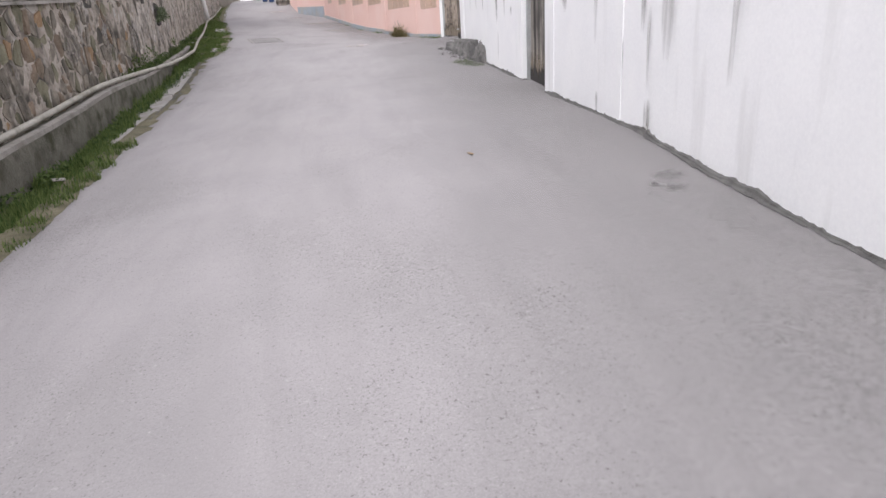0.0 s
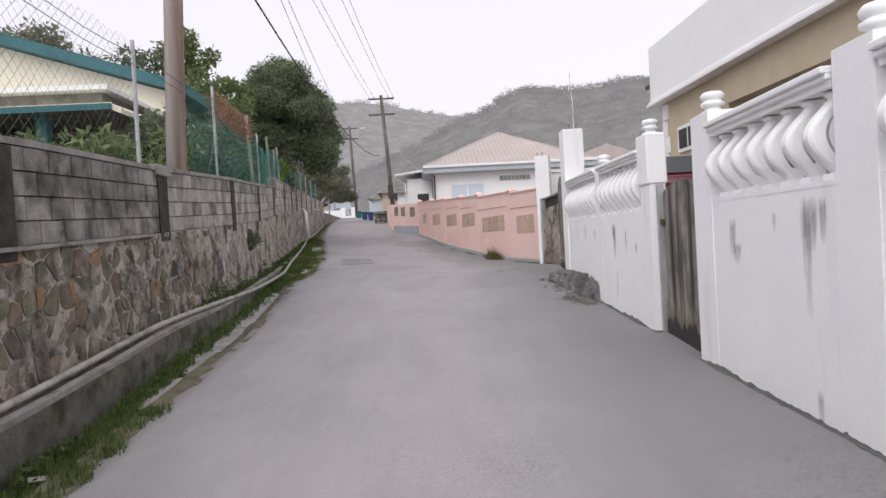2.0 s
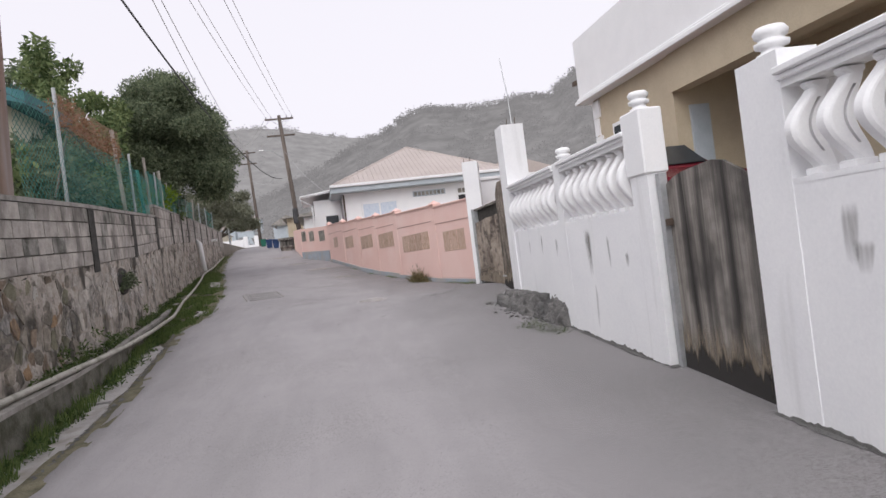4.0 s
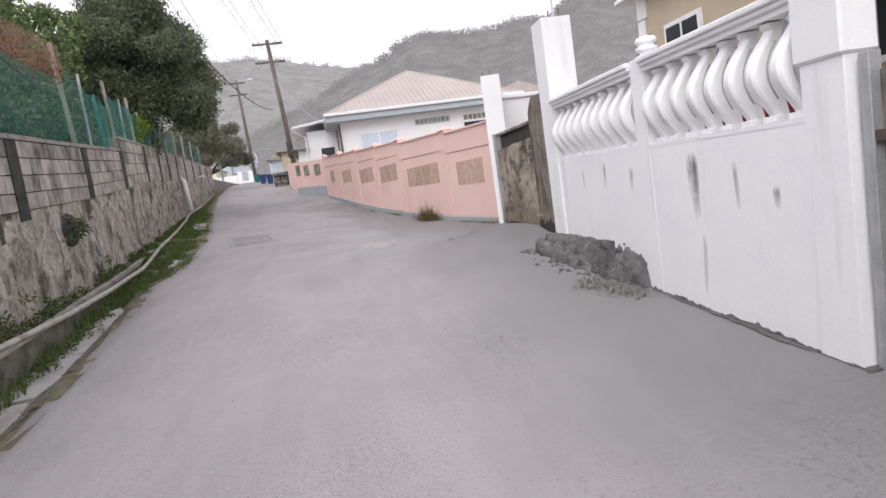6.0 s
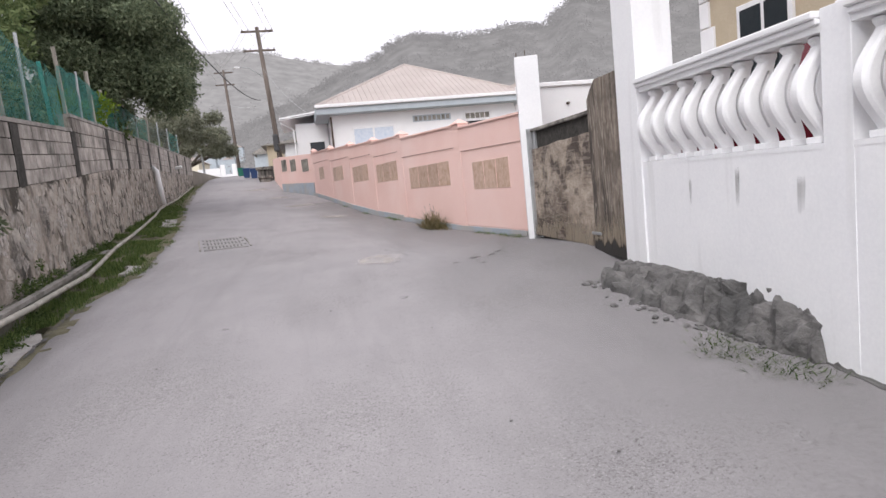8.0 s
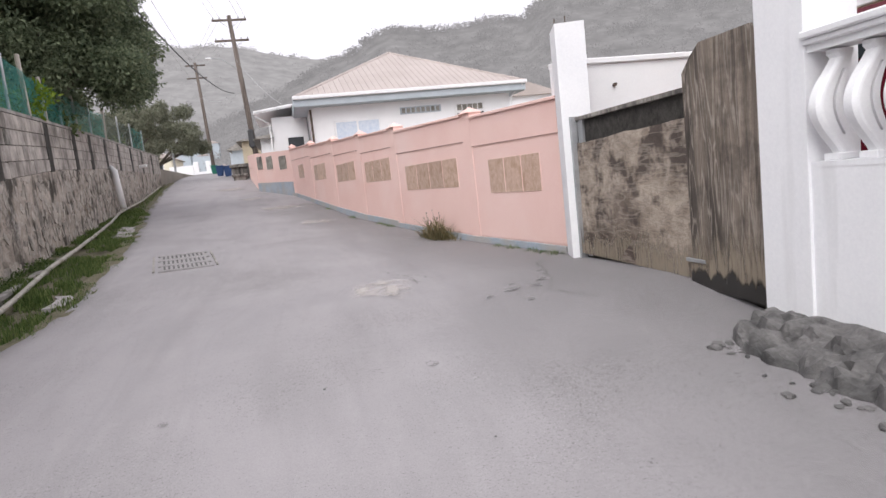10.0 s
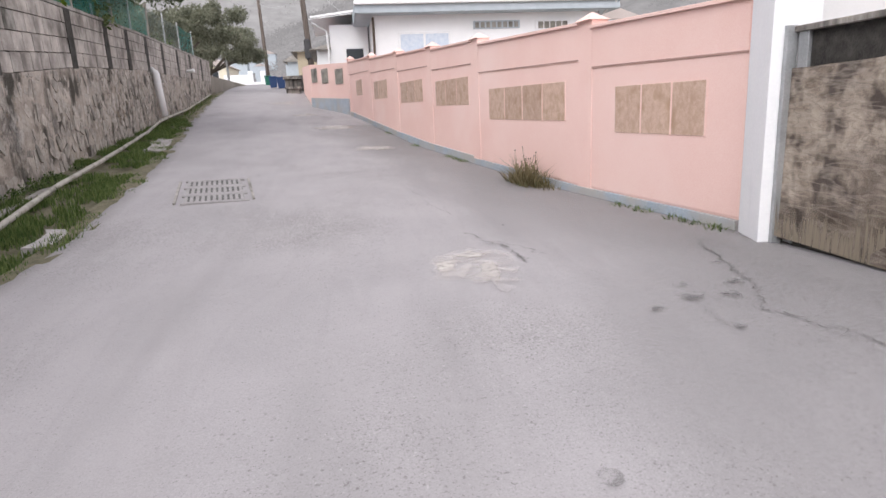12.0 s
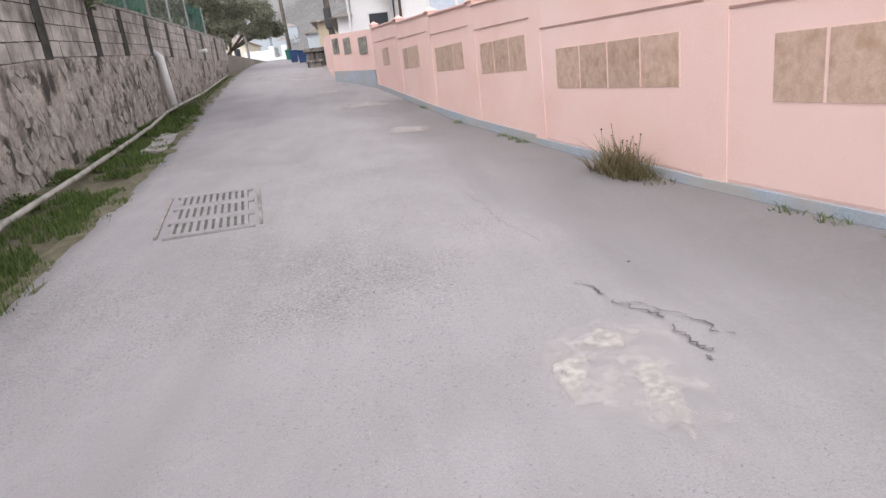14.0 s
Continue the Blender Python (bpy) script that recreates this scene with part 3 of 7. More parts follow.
# coping, broken at the step
for y0, y1 in ((-8, 20.38), (20.42, 44)):
    yy = [y0 + (y1 - y0) * i / 30 for i in range(31)]
    part("coping", wall_solid(yy, lambda y: left_x(y) + 0.008 + 0.008 * noise.noise((y * 2, 0, 1)), lambda y: left_top(y) - 0.058, lambda y: left_top(y) + 0.012 * noise.noise((y * 1.3, 2, 0)), 0.24, -1), M_CONC, wall_left, "thin cement coping")
# ledge line under the blocks
part("ledge", wall_solid([5.2 + i * 0.4 for i in range(12)], lambda y: left_x(y) + 0.05, lambda y: left_joint(y) - 0.035, lambda y: left_joint(y), 0.06, -1), M_CONC, wall_left)
for p in PILASTERS:
    w = 0.165
    bm = wall_solid([p - w, p + w], lambda y: left_x(y) + (0.016 if p < 15 else 0.006), lambda y: left_joint(y) - (0.12 if p < 15 else 0.02), lambda y: left_top(y) - 0.07 if abs(p - 20.42) > 0.1 else min(left_top(p - 0.2), left_top(y)) - 0.02, 0.1, -1)
    part("pilaster", bm, M_PILASTER, wall_left, "near-black concrete pier")
bm = bmesh.new()
box(bm, left_x(10.05) - 0.2, left_x(10.05) + 0.05, 9.84, 10.27, left_top(10.05) - 0.13, left_top(10.05) + 0.015, 0.012)
part("pier_cap", bm, M_CONC, wall_left)

# ---- left yard, pipe, channel and kerb ----
bm = bmesh.new()
sheet(bm, [[(left_x(y) - 0.2, y, land(0, y) - 0.3), (-60, y, land(0, y) - 0.3), (-60, y, left_joint(y) + 0.9), (left_x(y) - 0.2, y, left_joint(y) + 0.35)] for y in [-30, -8, 3, 9.9, 16.8, 24, 30, 44, 70]])
tagged(part("yard_left", bm, M_GROUND), "raised earth yard held up behind the stone wall", "yard", kind="structure")


def ledge_top(y):
    return lerp(y, [-8, 5, 7, 9.6, 11.5, 14, 18, 22, 24], [0.05, 0.30, 0.42, 0.60, 0.64, 0.77, 0.93, 1.14, 1.2])


ch = thing("drain_channel", (-2.9, 7, 0.3), "low concrete drain ledge built against the stone wall", "drain", kind="structure")
part("body", wall_solid([-8 + i * 0.5 for i in range(62)], lambda y: left_x(y) + 0.27 + 0.02 * noise.noise((y * 1.1, 0, 7)), lambda y: land(left_x(y), y) - 0.3,
                        lambda y: ledge_top(y) - 0.06, 0.3, -1), M_OLDCONC, ch)
part("rim", wall_solid([-8 + i * 0.5 for i in range(62)], lambda y: left_x(y) + 0.275 + 0.03 * noise.noise((y * 1.7, 0, 7)), lambda y: ledge_top(y) - 0.06, lambda y: ledge_top(y) - 0.01 + 0.01 * noise.noise((y * 2, 0, 2)), 0.10, -1), M_CONC, ch, "pale worn rim")
pipe_pts = []
for y in np.arange(-8, 42, 0.6):
    off = lerp(y, [-8, 9, 12, 15, 18, 24, 29.6, 31, 42], [0.09, 0.10, 0.24, 0.38, 0.45, 0.43, 0.22, 0.18, 0.12])
    x = left_x(y) + off
    z = max(lerp(y, [-8, 5, 7, 9.6, 11.5, 14, 18, 22.7, 29.5, 42], [0.1, 0.33, 0.45, 0.64, 0.68, 0.72, 0.86, 1.10, 1.80, 2.62]), land(x, y) + 0.03)
    pipe_pts.append((x, y, z + 0.012 * noise.noise((0, y, 9))))
tagged(part("drain_pipe", tubed(pipe_pts, 0.035, 10), M_PIPE, smooth=True), "long dusty grey drain pipe lying along the wall foot", "pipe")
bm = bmesh.new()
tube(bm, [(-5.2, 30.6, 3.14), (-4.98, 30.6, 3.20), (-4.90, 30.58, 3.12), (-4.86, 30.55, 2.6), (-4.80, 30.5, 1.95)], 0.095, 12)
tagged(part("downpipe", bm, M_PVC, smooth=True), "white plastic downpipe coming out of the wall", "pipe")
# short far outlet
tagged(part("spout", tubed([(-5.6, 37, 3.55), (-5.2, 36.9, 3.58)], 0.06, 8), M_PVC), "white stub of pipe poking from the wall", "pipe")
M_SLAB = mat("pale_worn_kerb_concrete", (0.285, 0.272, 0.262), (0.39, 0.372, 0.358), 4, 0.93, 0.3, 50, stain=(0.22, 0.20, 0.165), stain_scale=(3, 3, 3), stain_lo=0.52, stain_hi=0.74)
for y0, y1, w0 in ((7.5, 8.6, 0.26), (8.75, 11.4, 0.32), (11.5, 14.9, 0.40), (17.8, 18.4, 0.2), (24.3, 26.3, 0.34)):
    bm = bmesh.new()
    secs = []
    k = max(4, int((y1 - y0) / 0.25))
    for i in range(k + 1):
        y = y0 + (y1 - y0) * i / k
        xr = lerp(y, EDGE_Y, EDGE_X) - 0.085 + 0.06 * noise.noise((y * 2.3, 1, 1)) - (0.05 if i in (0, k) else 0)
        wl_ = w0 * (1 + 0.35 * noise.noise((y * 1.9, 5, 5)))
        z, zl = land(xr, y) + 0.004, land(xr - wl_, y) + 0.014
        secs.append([(xr, y, z - 0.2), (xr - wl_, y, zl - 0.2), (xr - wl_, y, zl + 0.006 * noise.noise((y * 3, 2, 2))), (xr - 0.015, y, z)])
    sheet(bm, secs)
    tagged(part("kerb_slab", bm, M_SLAB), "broken pale concrete kerb slab beside the lane", "kerb", "kerb slabs", "structure")

# ---- right: white wall with balustrade ----
WALL_Z = 1.70


def along(y0, y1):
    """The frame of the white wall between two places: origin at its face, x away from the lane, y along it."""
    a, b = Vector((right_x(y0), y0, 0)), Vector((right_x(y1), y1, 0))
    t = (b - a).normalized()
    return Matrix(((t.y, t.x, 0, a.x), (-t.x, t.y, 0, a.y), (0, 0, 1, 0), (0, 0, 0, 1))), (b - a).length


wall_white = thing("wall_white", (2.7, 8, 0.3), "white rendered street wall with mildew streaks and a balustrade", "wall", kind="structure")
SPANS = [(-7.8, -5.0, 2.28), (-4.7, -1.6, 2.28), (-1.3, 1.6, 2.28), (1.9, 4.45, 2.30), (4.83, 6.50, 2.30), (8.66, 10.40, 2.40), (10.60, 12.62, 2.40)]


def baluster_bm(h):
    """A precast baluster: a flat vase-shaped slab bellied to the street, with a narrow curved slit, a neck and a block foot."""
    bm = bmesh.new()
    k, t, rows = 26, 0.045, []
    for i in range(k + 1):
        f = i / k
        belly = math.sin(math.pi * f / 0.94) if f < 0.94 else 0.0
        xo = -0.025 - 0.150 * belly ** 1.25
        xb = 0.050 - 0.075 * max(0.0, math.sin(math.pi * f)) ** 2
        if f > 0.93:
            xo, xb = -0.050, 0.06
        s0 = xo + 0.60 * (xb - xo)
        z = 0.03 + (h - 0.04) * f
        cols = ((xo, 0.55 * t), (xo + 0.016, 0.9 * t), (xo + 0.03, t), (s0, t), (s0 + 0.017, t), (xb, t))
        rows.append(([bm.verts.new((x, -w, z)) for x, w in cols], [bm.verts.new((x, w, z)) for x, w in cols], 0.16 < f < 0.82))
    for (la, ra, sa), (lb, rb, sb) in zip(rows, rows[1:]):
        slit = sa and sb
        for c in range(5):
            if c == 3 and slit:
                continue
            for p, q in ((la, lb), (rb, ra)):
                bm.faces.new((p[c], p[c + 1], q[c + 1], q[c]))
        bm.faces.new((la[0], lb[0], rb[0], ra[0]))
        bm.faces.new((ra[5], rb[5], lb[5], la[5]))
        if slit:
            bm.faces.new((la[3], ra[3], rb[3], lb[3]))
            bm.faces.new((ra[4], la[4], lb[4], rb[4]))
    bmesh.ops.recalc_face_normals(bm, faces=bm.faces)
    box(bm, -0.060, 0.065, -0.056, 0.056, 0, 0.04, 0.006)
    return bm


for y0, y1, top in SPANS:
    m, length = along(y0, y1)
    base = min(land(right_x(y0), y0), land(right_x(y1), y1)) - 0.4
    bm = bmesh.new()
    box(bm, 0, 0.18, -0.02, length + 0.02, base, WALL_Z - 0.03, 0, m)
    box(bm, -0.003, 0.18, -0.02, length + 0.02, WALL_Z - 0.03, WALL_Z, 0.0, m)
    part("wall_panel", bm, M_WHITE, wall_white)
    rail = thing("balustrade", m @ Vector((0.08, length / 2, WALL_Z)), "white concrete balustrade of bellied balusters on the wall", "balustrade", "street balustrades")
    h = top - WALL_Z - 0.10
    n = max(3, round(length / 0.228))
    if y0 > 1.5:
        me = None
        for i in range(n):
            place = m @ Vector((0.09, (i + 0.5) * length / n, WALL_Z + 0.0))
            if me is None:
                b = baluster_bm(h)
                me = bpy.data.meshes.new("baluster")
                b.to_mesh(me)
                b.free()
                me.materials.append(M_WHITE2)
            ob = new("baluster", me)
            ob.parent = rail
            rot = m.to_3x3().to_4x4()
            ob.matrix_local = Matrix.Translation(place - rail.location) @ rot
    else:
        bm = bmesh.new()
        for i in range(n):
            box(bm, -0.02, 0.12, (i + 0.2) * length / n, (i + 0.8) * length / n, WALL_Z, WALL_Z + h, 0.02, m)
        part("baluster_row", bm, M_WHITE2, rail)
    bm = bmesh.new()
    box(bm, 0.0, 0.18, 0, length, top - 0.10, top - 0.062, 0, m)
    box(bm, -0.03, 0.21, 0, length, top - 0.062, top - 0.03, 0.006, m)
    box(bm, -0.055, 0.235, 0, length, top - 0.03, top + 0.012, 0.008, m)
    part("top_rail", bm, M_WHITE2, rail, "moulded top rail")

FINIAL = [(0.085, 0), (0.085, 0.02), (0.06, 0.03), (0.055, 0.055), (0.088, 0.062), (0.092, 0.085), (0.07, 0.095), (0.066, 0.105), (0.086, 0.118), (0.092, 0.145), (0.075, 0.168), (0.03, 0.178)]


def wall_post(y0, y1, top, block=None, finial=True, depth=0.30, proud=0.03, scale=1.0):
    m, length = along(y0, y1)
    base = land(right_x(y0), y0) - 0.4
    root = thing("wall_post", m @ Vector((depth / 2, length / 2, base + 0.4)), "white rendered wall post" + (" with a turned finial" if finial else ", plain and tall"), "post", "wall posts", "structure")
    part("shaft", boxed(-proud, depth - 0.0, 0, length, base, block if block else top, 0.003, m), M_WHITE, root)
    if block:
        part("cap_block", boxed(-proud - 0.022, depth + 0.02, -0.02, length + 0.03, block, top, 0.015, m), M_WHITE2, root)
    if finial:
        bm = bmesh.new()
        lathe(bm, [(r * scale, z * scale) for r, z in FINIAL], m @ Vector(((depth - proud) / 2, length / 2, top)), 18)
        for f in bm.faces:
            f.smooth = True
        part("finial", bm, M_WHITE2, root, "turned white finial")
    return root


for y0 in (-5.0, -1.6, 1.6):
    wall_post(y0, y0 + 0.3, 2.3, proud=0.006)
wall_post(4.47, 4.81, 2.38, proud=0.008, scale=1.05)
wall_post(6.50, 6.89, 2.42, depth=0.24, proud=0.006, scale=1.05)
wall_post(8.36, 8.66, 2.55, 1.98, depth=0.17, proud=0.012)
wall_post(10.40, 10.60, 2.42, depth=0.24, proud=0.004)
tall = wall_post(12.62, 13.0, 3.36, finial=False, depth=0.34, proud=0.02)
gate_post = wall_post(16.0, 16.46, 3.33, finial=False, depth=0.30, proud=0.02)
# starter bars standing out of the tall posts
for root, (x, y, z) in ((tall, (3.14, 12.8, 3.36)), (gate_post, (3.25, 16.28, 3.33))):
    for dx, dy, h in ((-0.07, -0.07, 0.10), (0.06, 0.08, 0.07), (0.07, -0.05, 0.13)):
        part("starter_bar", tubed([(x + dx, y + dy, z - 0.05), (x + dx + 0.01, y + dy, z + h)], 0.007, 5), M_IRON, root, "rusty reinforcing bar")
part("aerial", tubed([(3.2, 12.85, 3.3), (3.24, 13.0, 3.9), (3.28, 13.3, 4.6)], [0.012, 0.009, 0.005], 6), M_GALV, tall, "thin leaning aerial")

def streak(y, z1, z0, w, parent):
    """A run of mildew on the white wall."""
    m, _ = along(y - 0.3, y + 0.3)
    bm = bmesh.new()
    lay = bm.verts.layers.float.new("edge")
    k, rows = 14, []
    for i in range(k + 1):
        f = i / k
        z = z1 + (z0 - z1) * f
        half = 1.9 * w * (0.8 + 0.35 * noise.noise((y * 3, z * 2.3, 0))) * (1 - 0.35 * f)
        mid = 0.3 + 0.035 * noise.noise((y, z * 1.4, 4))
        row = []
        for s, e in ((-1, 0), (-0.62, 0.95), (0.62, 0.95), (1, 0)):
            v = bm.verts.new(m @ Vector((-0.006, mid + s * half, z)))
            v[lay] = e * min(1, 0.25 + 0.25 * i) * (1 - f ** 2.2)
            row.append(v)
        rows.append(row)
    for a, b in zip(rows, rows[1:]):
        for i in range(3):
            bm.faces.new((a[i], a[i + 1], b[i + 1], b[i]))
    part("stain", bm, M_STAIN, parent)


for y, z1, z0, w in ((6.13, 1.54, 1.18, 0.045), (6.05, 1.35, 1.15, 0.05), (5.5, 1.56, 1.38, 0.022), (5.12, 1.62, 0.78, 0.05), (5.08, 1.63, 1.2, 0.06), (4.96, 1.62, 1.3, 0.025), (5.06, 0.5, 0.22, 0.03),
                     (4.09, 1.30, 0.95, 0.032), (3.98, 1.2, 0.45, 0.022), (3.96, 0.55, 0.16, 0.05), (3.94, 0.42, 0.14, 0.03), (4.45, 1.0, 0.26, 0.02), (3.7, 1.5, 0.7, 0.07), (2.9, 1.3, 0.6, 0.03),
                     (9.80, 1.60, 0.98, 0.055), (9.77, 1.58, 1.2, 0.05), (9.74, 1.0, 0.42, 0.02), (10.78, 1.53, 1.25, 0.035), (11.34, 1.6, 1.28, 0.025), (11.9, 1.55, 1.3, 0.02), (8.93, 1.32, 1.15, 0.03), (9.3, 1.5, 1.1, 0.02), (1.2, 1.6, 0.5, 0.07)):
    streak(y, z1, z0, w, wall_white)


def ragged_fillet(y0, y1, kind_seed, h=0.07):
    """A ragged fillet at the foot of a wall."""
    bm = bmesh.new()
    k = int((y1 - y0) / 0.03)
    secs = []
    for i in range(k + 1):
        y = y0 + (y1 - y0) * i / k
        x = right_x(y)
        z = land(x, y)
        t = h * (0.4 + 1.1 * max(0, noise.noise((y * 2.1, kind_seed, 0)) + 0.2) + 1.3 * max(0, noise.noise((y * 8, kind_seed, 3))) + 1.2 * max(0, noise.noise((y * 21, kind_seed, 5))))
        secs.append([(x + 0.1, y, z - 0.1), (x - 0.03 - 0.02 * noise.noise((y * 3, 1, kind_seed)) - 0.02 * noise.noise((y * 14, 1, kind_seed)), y, z + 0.003), (x - 0.012, y, z + t * 0.5), (x - 0.007, y, z + t), (x + 0.1, y, z + t)])
    sheet(bm, secs)
    return bm


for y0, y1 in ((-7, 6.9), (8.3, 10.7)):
    part("foot_fillet", ragged_fillet(y0, y1, y0, 0.026), M_DARK, wall_white, "ragged dark fillet along the foot")


# heap of ash and mortar at the wall foot
def heap():
    verts, faces, n, k = [], [], 64, 22
    for i in range(n + 1):
        y = 10.62 + 2.35 * i / n
        f = i / n
        reach = lerp(f, [0, 0.1, 0.25, 0.42, 0.7, 0.92, 1], [0.08, 0.15, 0.21, 0.28, 0.44, 0.52, 0.44])
        top = lerp(f, [0, 0.5, 1], [0.88, 0.88, 0.84])
        for j in range(k + 1):
            g = j / k
            x = right_x(y) + 0.12 - (reach + 0.12) * g
            ground = land(x, y) - 0.04
            fall = 1 - g ** 2.1
            z = ground + (top - ground) * fall * (0.25 if i in (0, n) else 1)
            chunk = noise.voronoi(Vector((x * 7, y * 6, z * 4)))[0]
            rough = 0.05 * noise.noise((x * 6, y * 6, z * 5)) + 0.13 * (chunk[1] - chunk[0] - 0.4) + 0.03 * noise.noise((x * 17, y * 17, z * 14)) + 0.03 * noise.noise((x * 34, y * 34, 1))
            verts.append((x - 0.04 * noise.noise((y * 6, z * 6, 9)) - 0.09 * (chunk[1] - chunk[0] - 0.35) * min(1, 3 * g), y, min(z + rough * min(1, 3 * g), 0.81 + 0.03 * noise.noise((y * 5, 3, 3)))))
    w = k + 1
    faces = [(i * w + j, i * w + j + 1, (i + 1) * w + j + 1, (i + 1) * w + j) for i in range(n) for j in range(k)]
    h = thing("mortar_heap", (2.75, 11.9, 0.5), "rough grey heap of mortar and ash against the wall", "rubble")
    raw("mound", verts, faces, M_RUBBLE, h)
    rng = random.Random(9)
    for i in range(34):
        y = 12.95 - 2.1 * rng.random() ** 1.6
        x = right_x(y) - lerp(y, [10.8, 12.2, 13], [0.2, 0.46, 0.50]) - rng.uniform(-0.10, 0.10)
        r = rng.uniform(0.010, 0.034)
        bm = bmesh.new()
        bmesh.ops.create_icosphere(bm, subdivisions=2, radius=r)
        for v in bm.verts:
            v.co *= 1 + 0.5 * noise.noise(v.co / r * 1.3 + Vector((i, 0, 0)))
        bmesh.ops.transform(bm, matrix=Matrix.Translation((x, y, land(x, y) + r * 0.3)) @ Matrix.Rotation(i, 4, "Z") @ Matrix.Diagonal((1.3, 0.9, 0.6, 1)), verts=bm.verts)
        part("clod", bm, M_RUBBLE, h)


heap()

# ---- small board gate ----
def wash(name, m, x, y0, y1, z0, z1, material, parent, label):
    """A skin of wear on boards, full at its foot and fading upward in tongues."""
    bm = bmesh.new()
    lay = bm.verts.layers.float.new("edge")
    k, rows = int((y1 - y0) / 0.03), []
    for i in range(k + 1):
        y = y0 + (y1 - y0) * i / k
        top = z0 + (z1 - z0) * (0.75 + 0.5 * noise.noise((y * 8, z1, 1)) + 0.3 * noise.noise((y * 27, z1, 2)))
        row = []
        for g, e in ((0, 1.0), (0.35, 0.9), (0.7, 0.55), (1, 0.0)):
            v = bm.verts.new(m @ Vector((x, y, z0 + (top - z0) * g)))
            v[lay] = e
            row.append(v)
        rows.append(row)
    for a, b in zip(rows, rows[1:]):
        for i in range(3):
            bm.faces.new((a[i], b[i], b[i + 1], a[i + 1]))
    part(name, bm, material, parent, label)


def small_gate():
    m, length = along(6.89, 8.30)
    z0 = land(2.75, 7.7) + 0.02
    g = thing("board_gate", m @ Vector((0.1, length / 2, z0)), "closed gate of grey weathered boards with clipped corners", "gate")
    n = 9
    for i in range(n):
        a, b = length * i / n, length * (i + 1) / n
        top = [lerp((a + d) / length, [0, 0.12, 0.38, 0.83, 1], [1.70, 1.80, 1.96, 1.93, 1.86]) for d in (0, length / n)]
        low = z0 + 0.06 + rnd(-0.02, 0.03)
        x = 0.10 + rnd(-0.004, 0.004)
        bm = bmesh.new()
        sheet(bm, [[m @ Vector((x, y, low)), m @ Vector((x + 0.025, y, low)), m @ Vector((x + 0.025, y, t)), m @ Vector((x, y, t))] for y, t in ((a + 0.002, top[0]), (b - 0.002, top[1]))])
        part("board", bm, M_GATE, g)
    wash("worn_band", m, 0.091, 0.0, length, z0 + 0.02, z0 + 0.62, M_WORNSKIN, g, "bare beige lower boards")
    wash("bottom_rot", m, 0.087, 0.0, length, z0 - 0.06, z0 + 0.34, M_ROTSKIN, g, "black lower edge of rot and painted gap shade")
    # Solid dark strip behind the boards stands in for the gap's shade.
    part("foot_gap_shade", boxed(0.12, 0.15, 0.0, length, z0 - 0.1, z0 + 0.1, 0, m), M_SHADEFILL, g, "dark strip for the shaded gap under the boards")
    part("hinge_post", boxed(0.05, 0.12, length - 0.03, length + 0.04, z0 - 0.1, 1.97, 0.004, m), M_GALV, g, "grey metal hinge post")
    part("latch", boxed(0.06, 0.10, length - 0.10, length - 0.01, 1.52, 1.58, 0.004, m), M_IRON, g, "rusty latch")


small_gate()

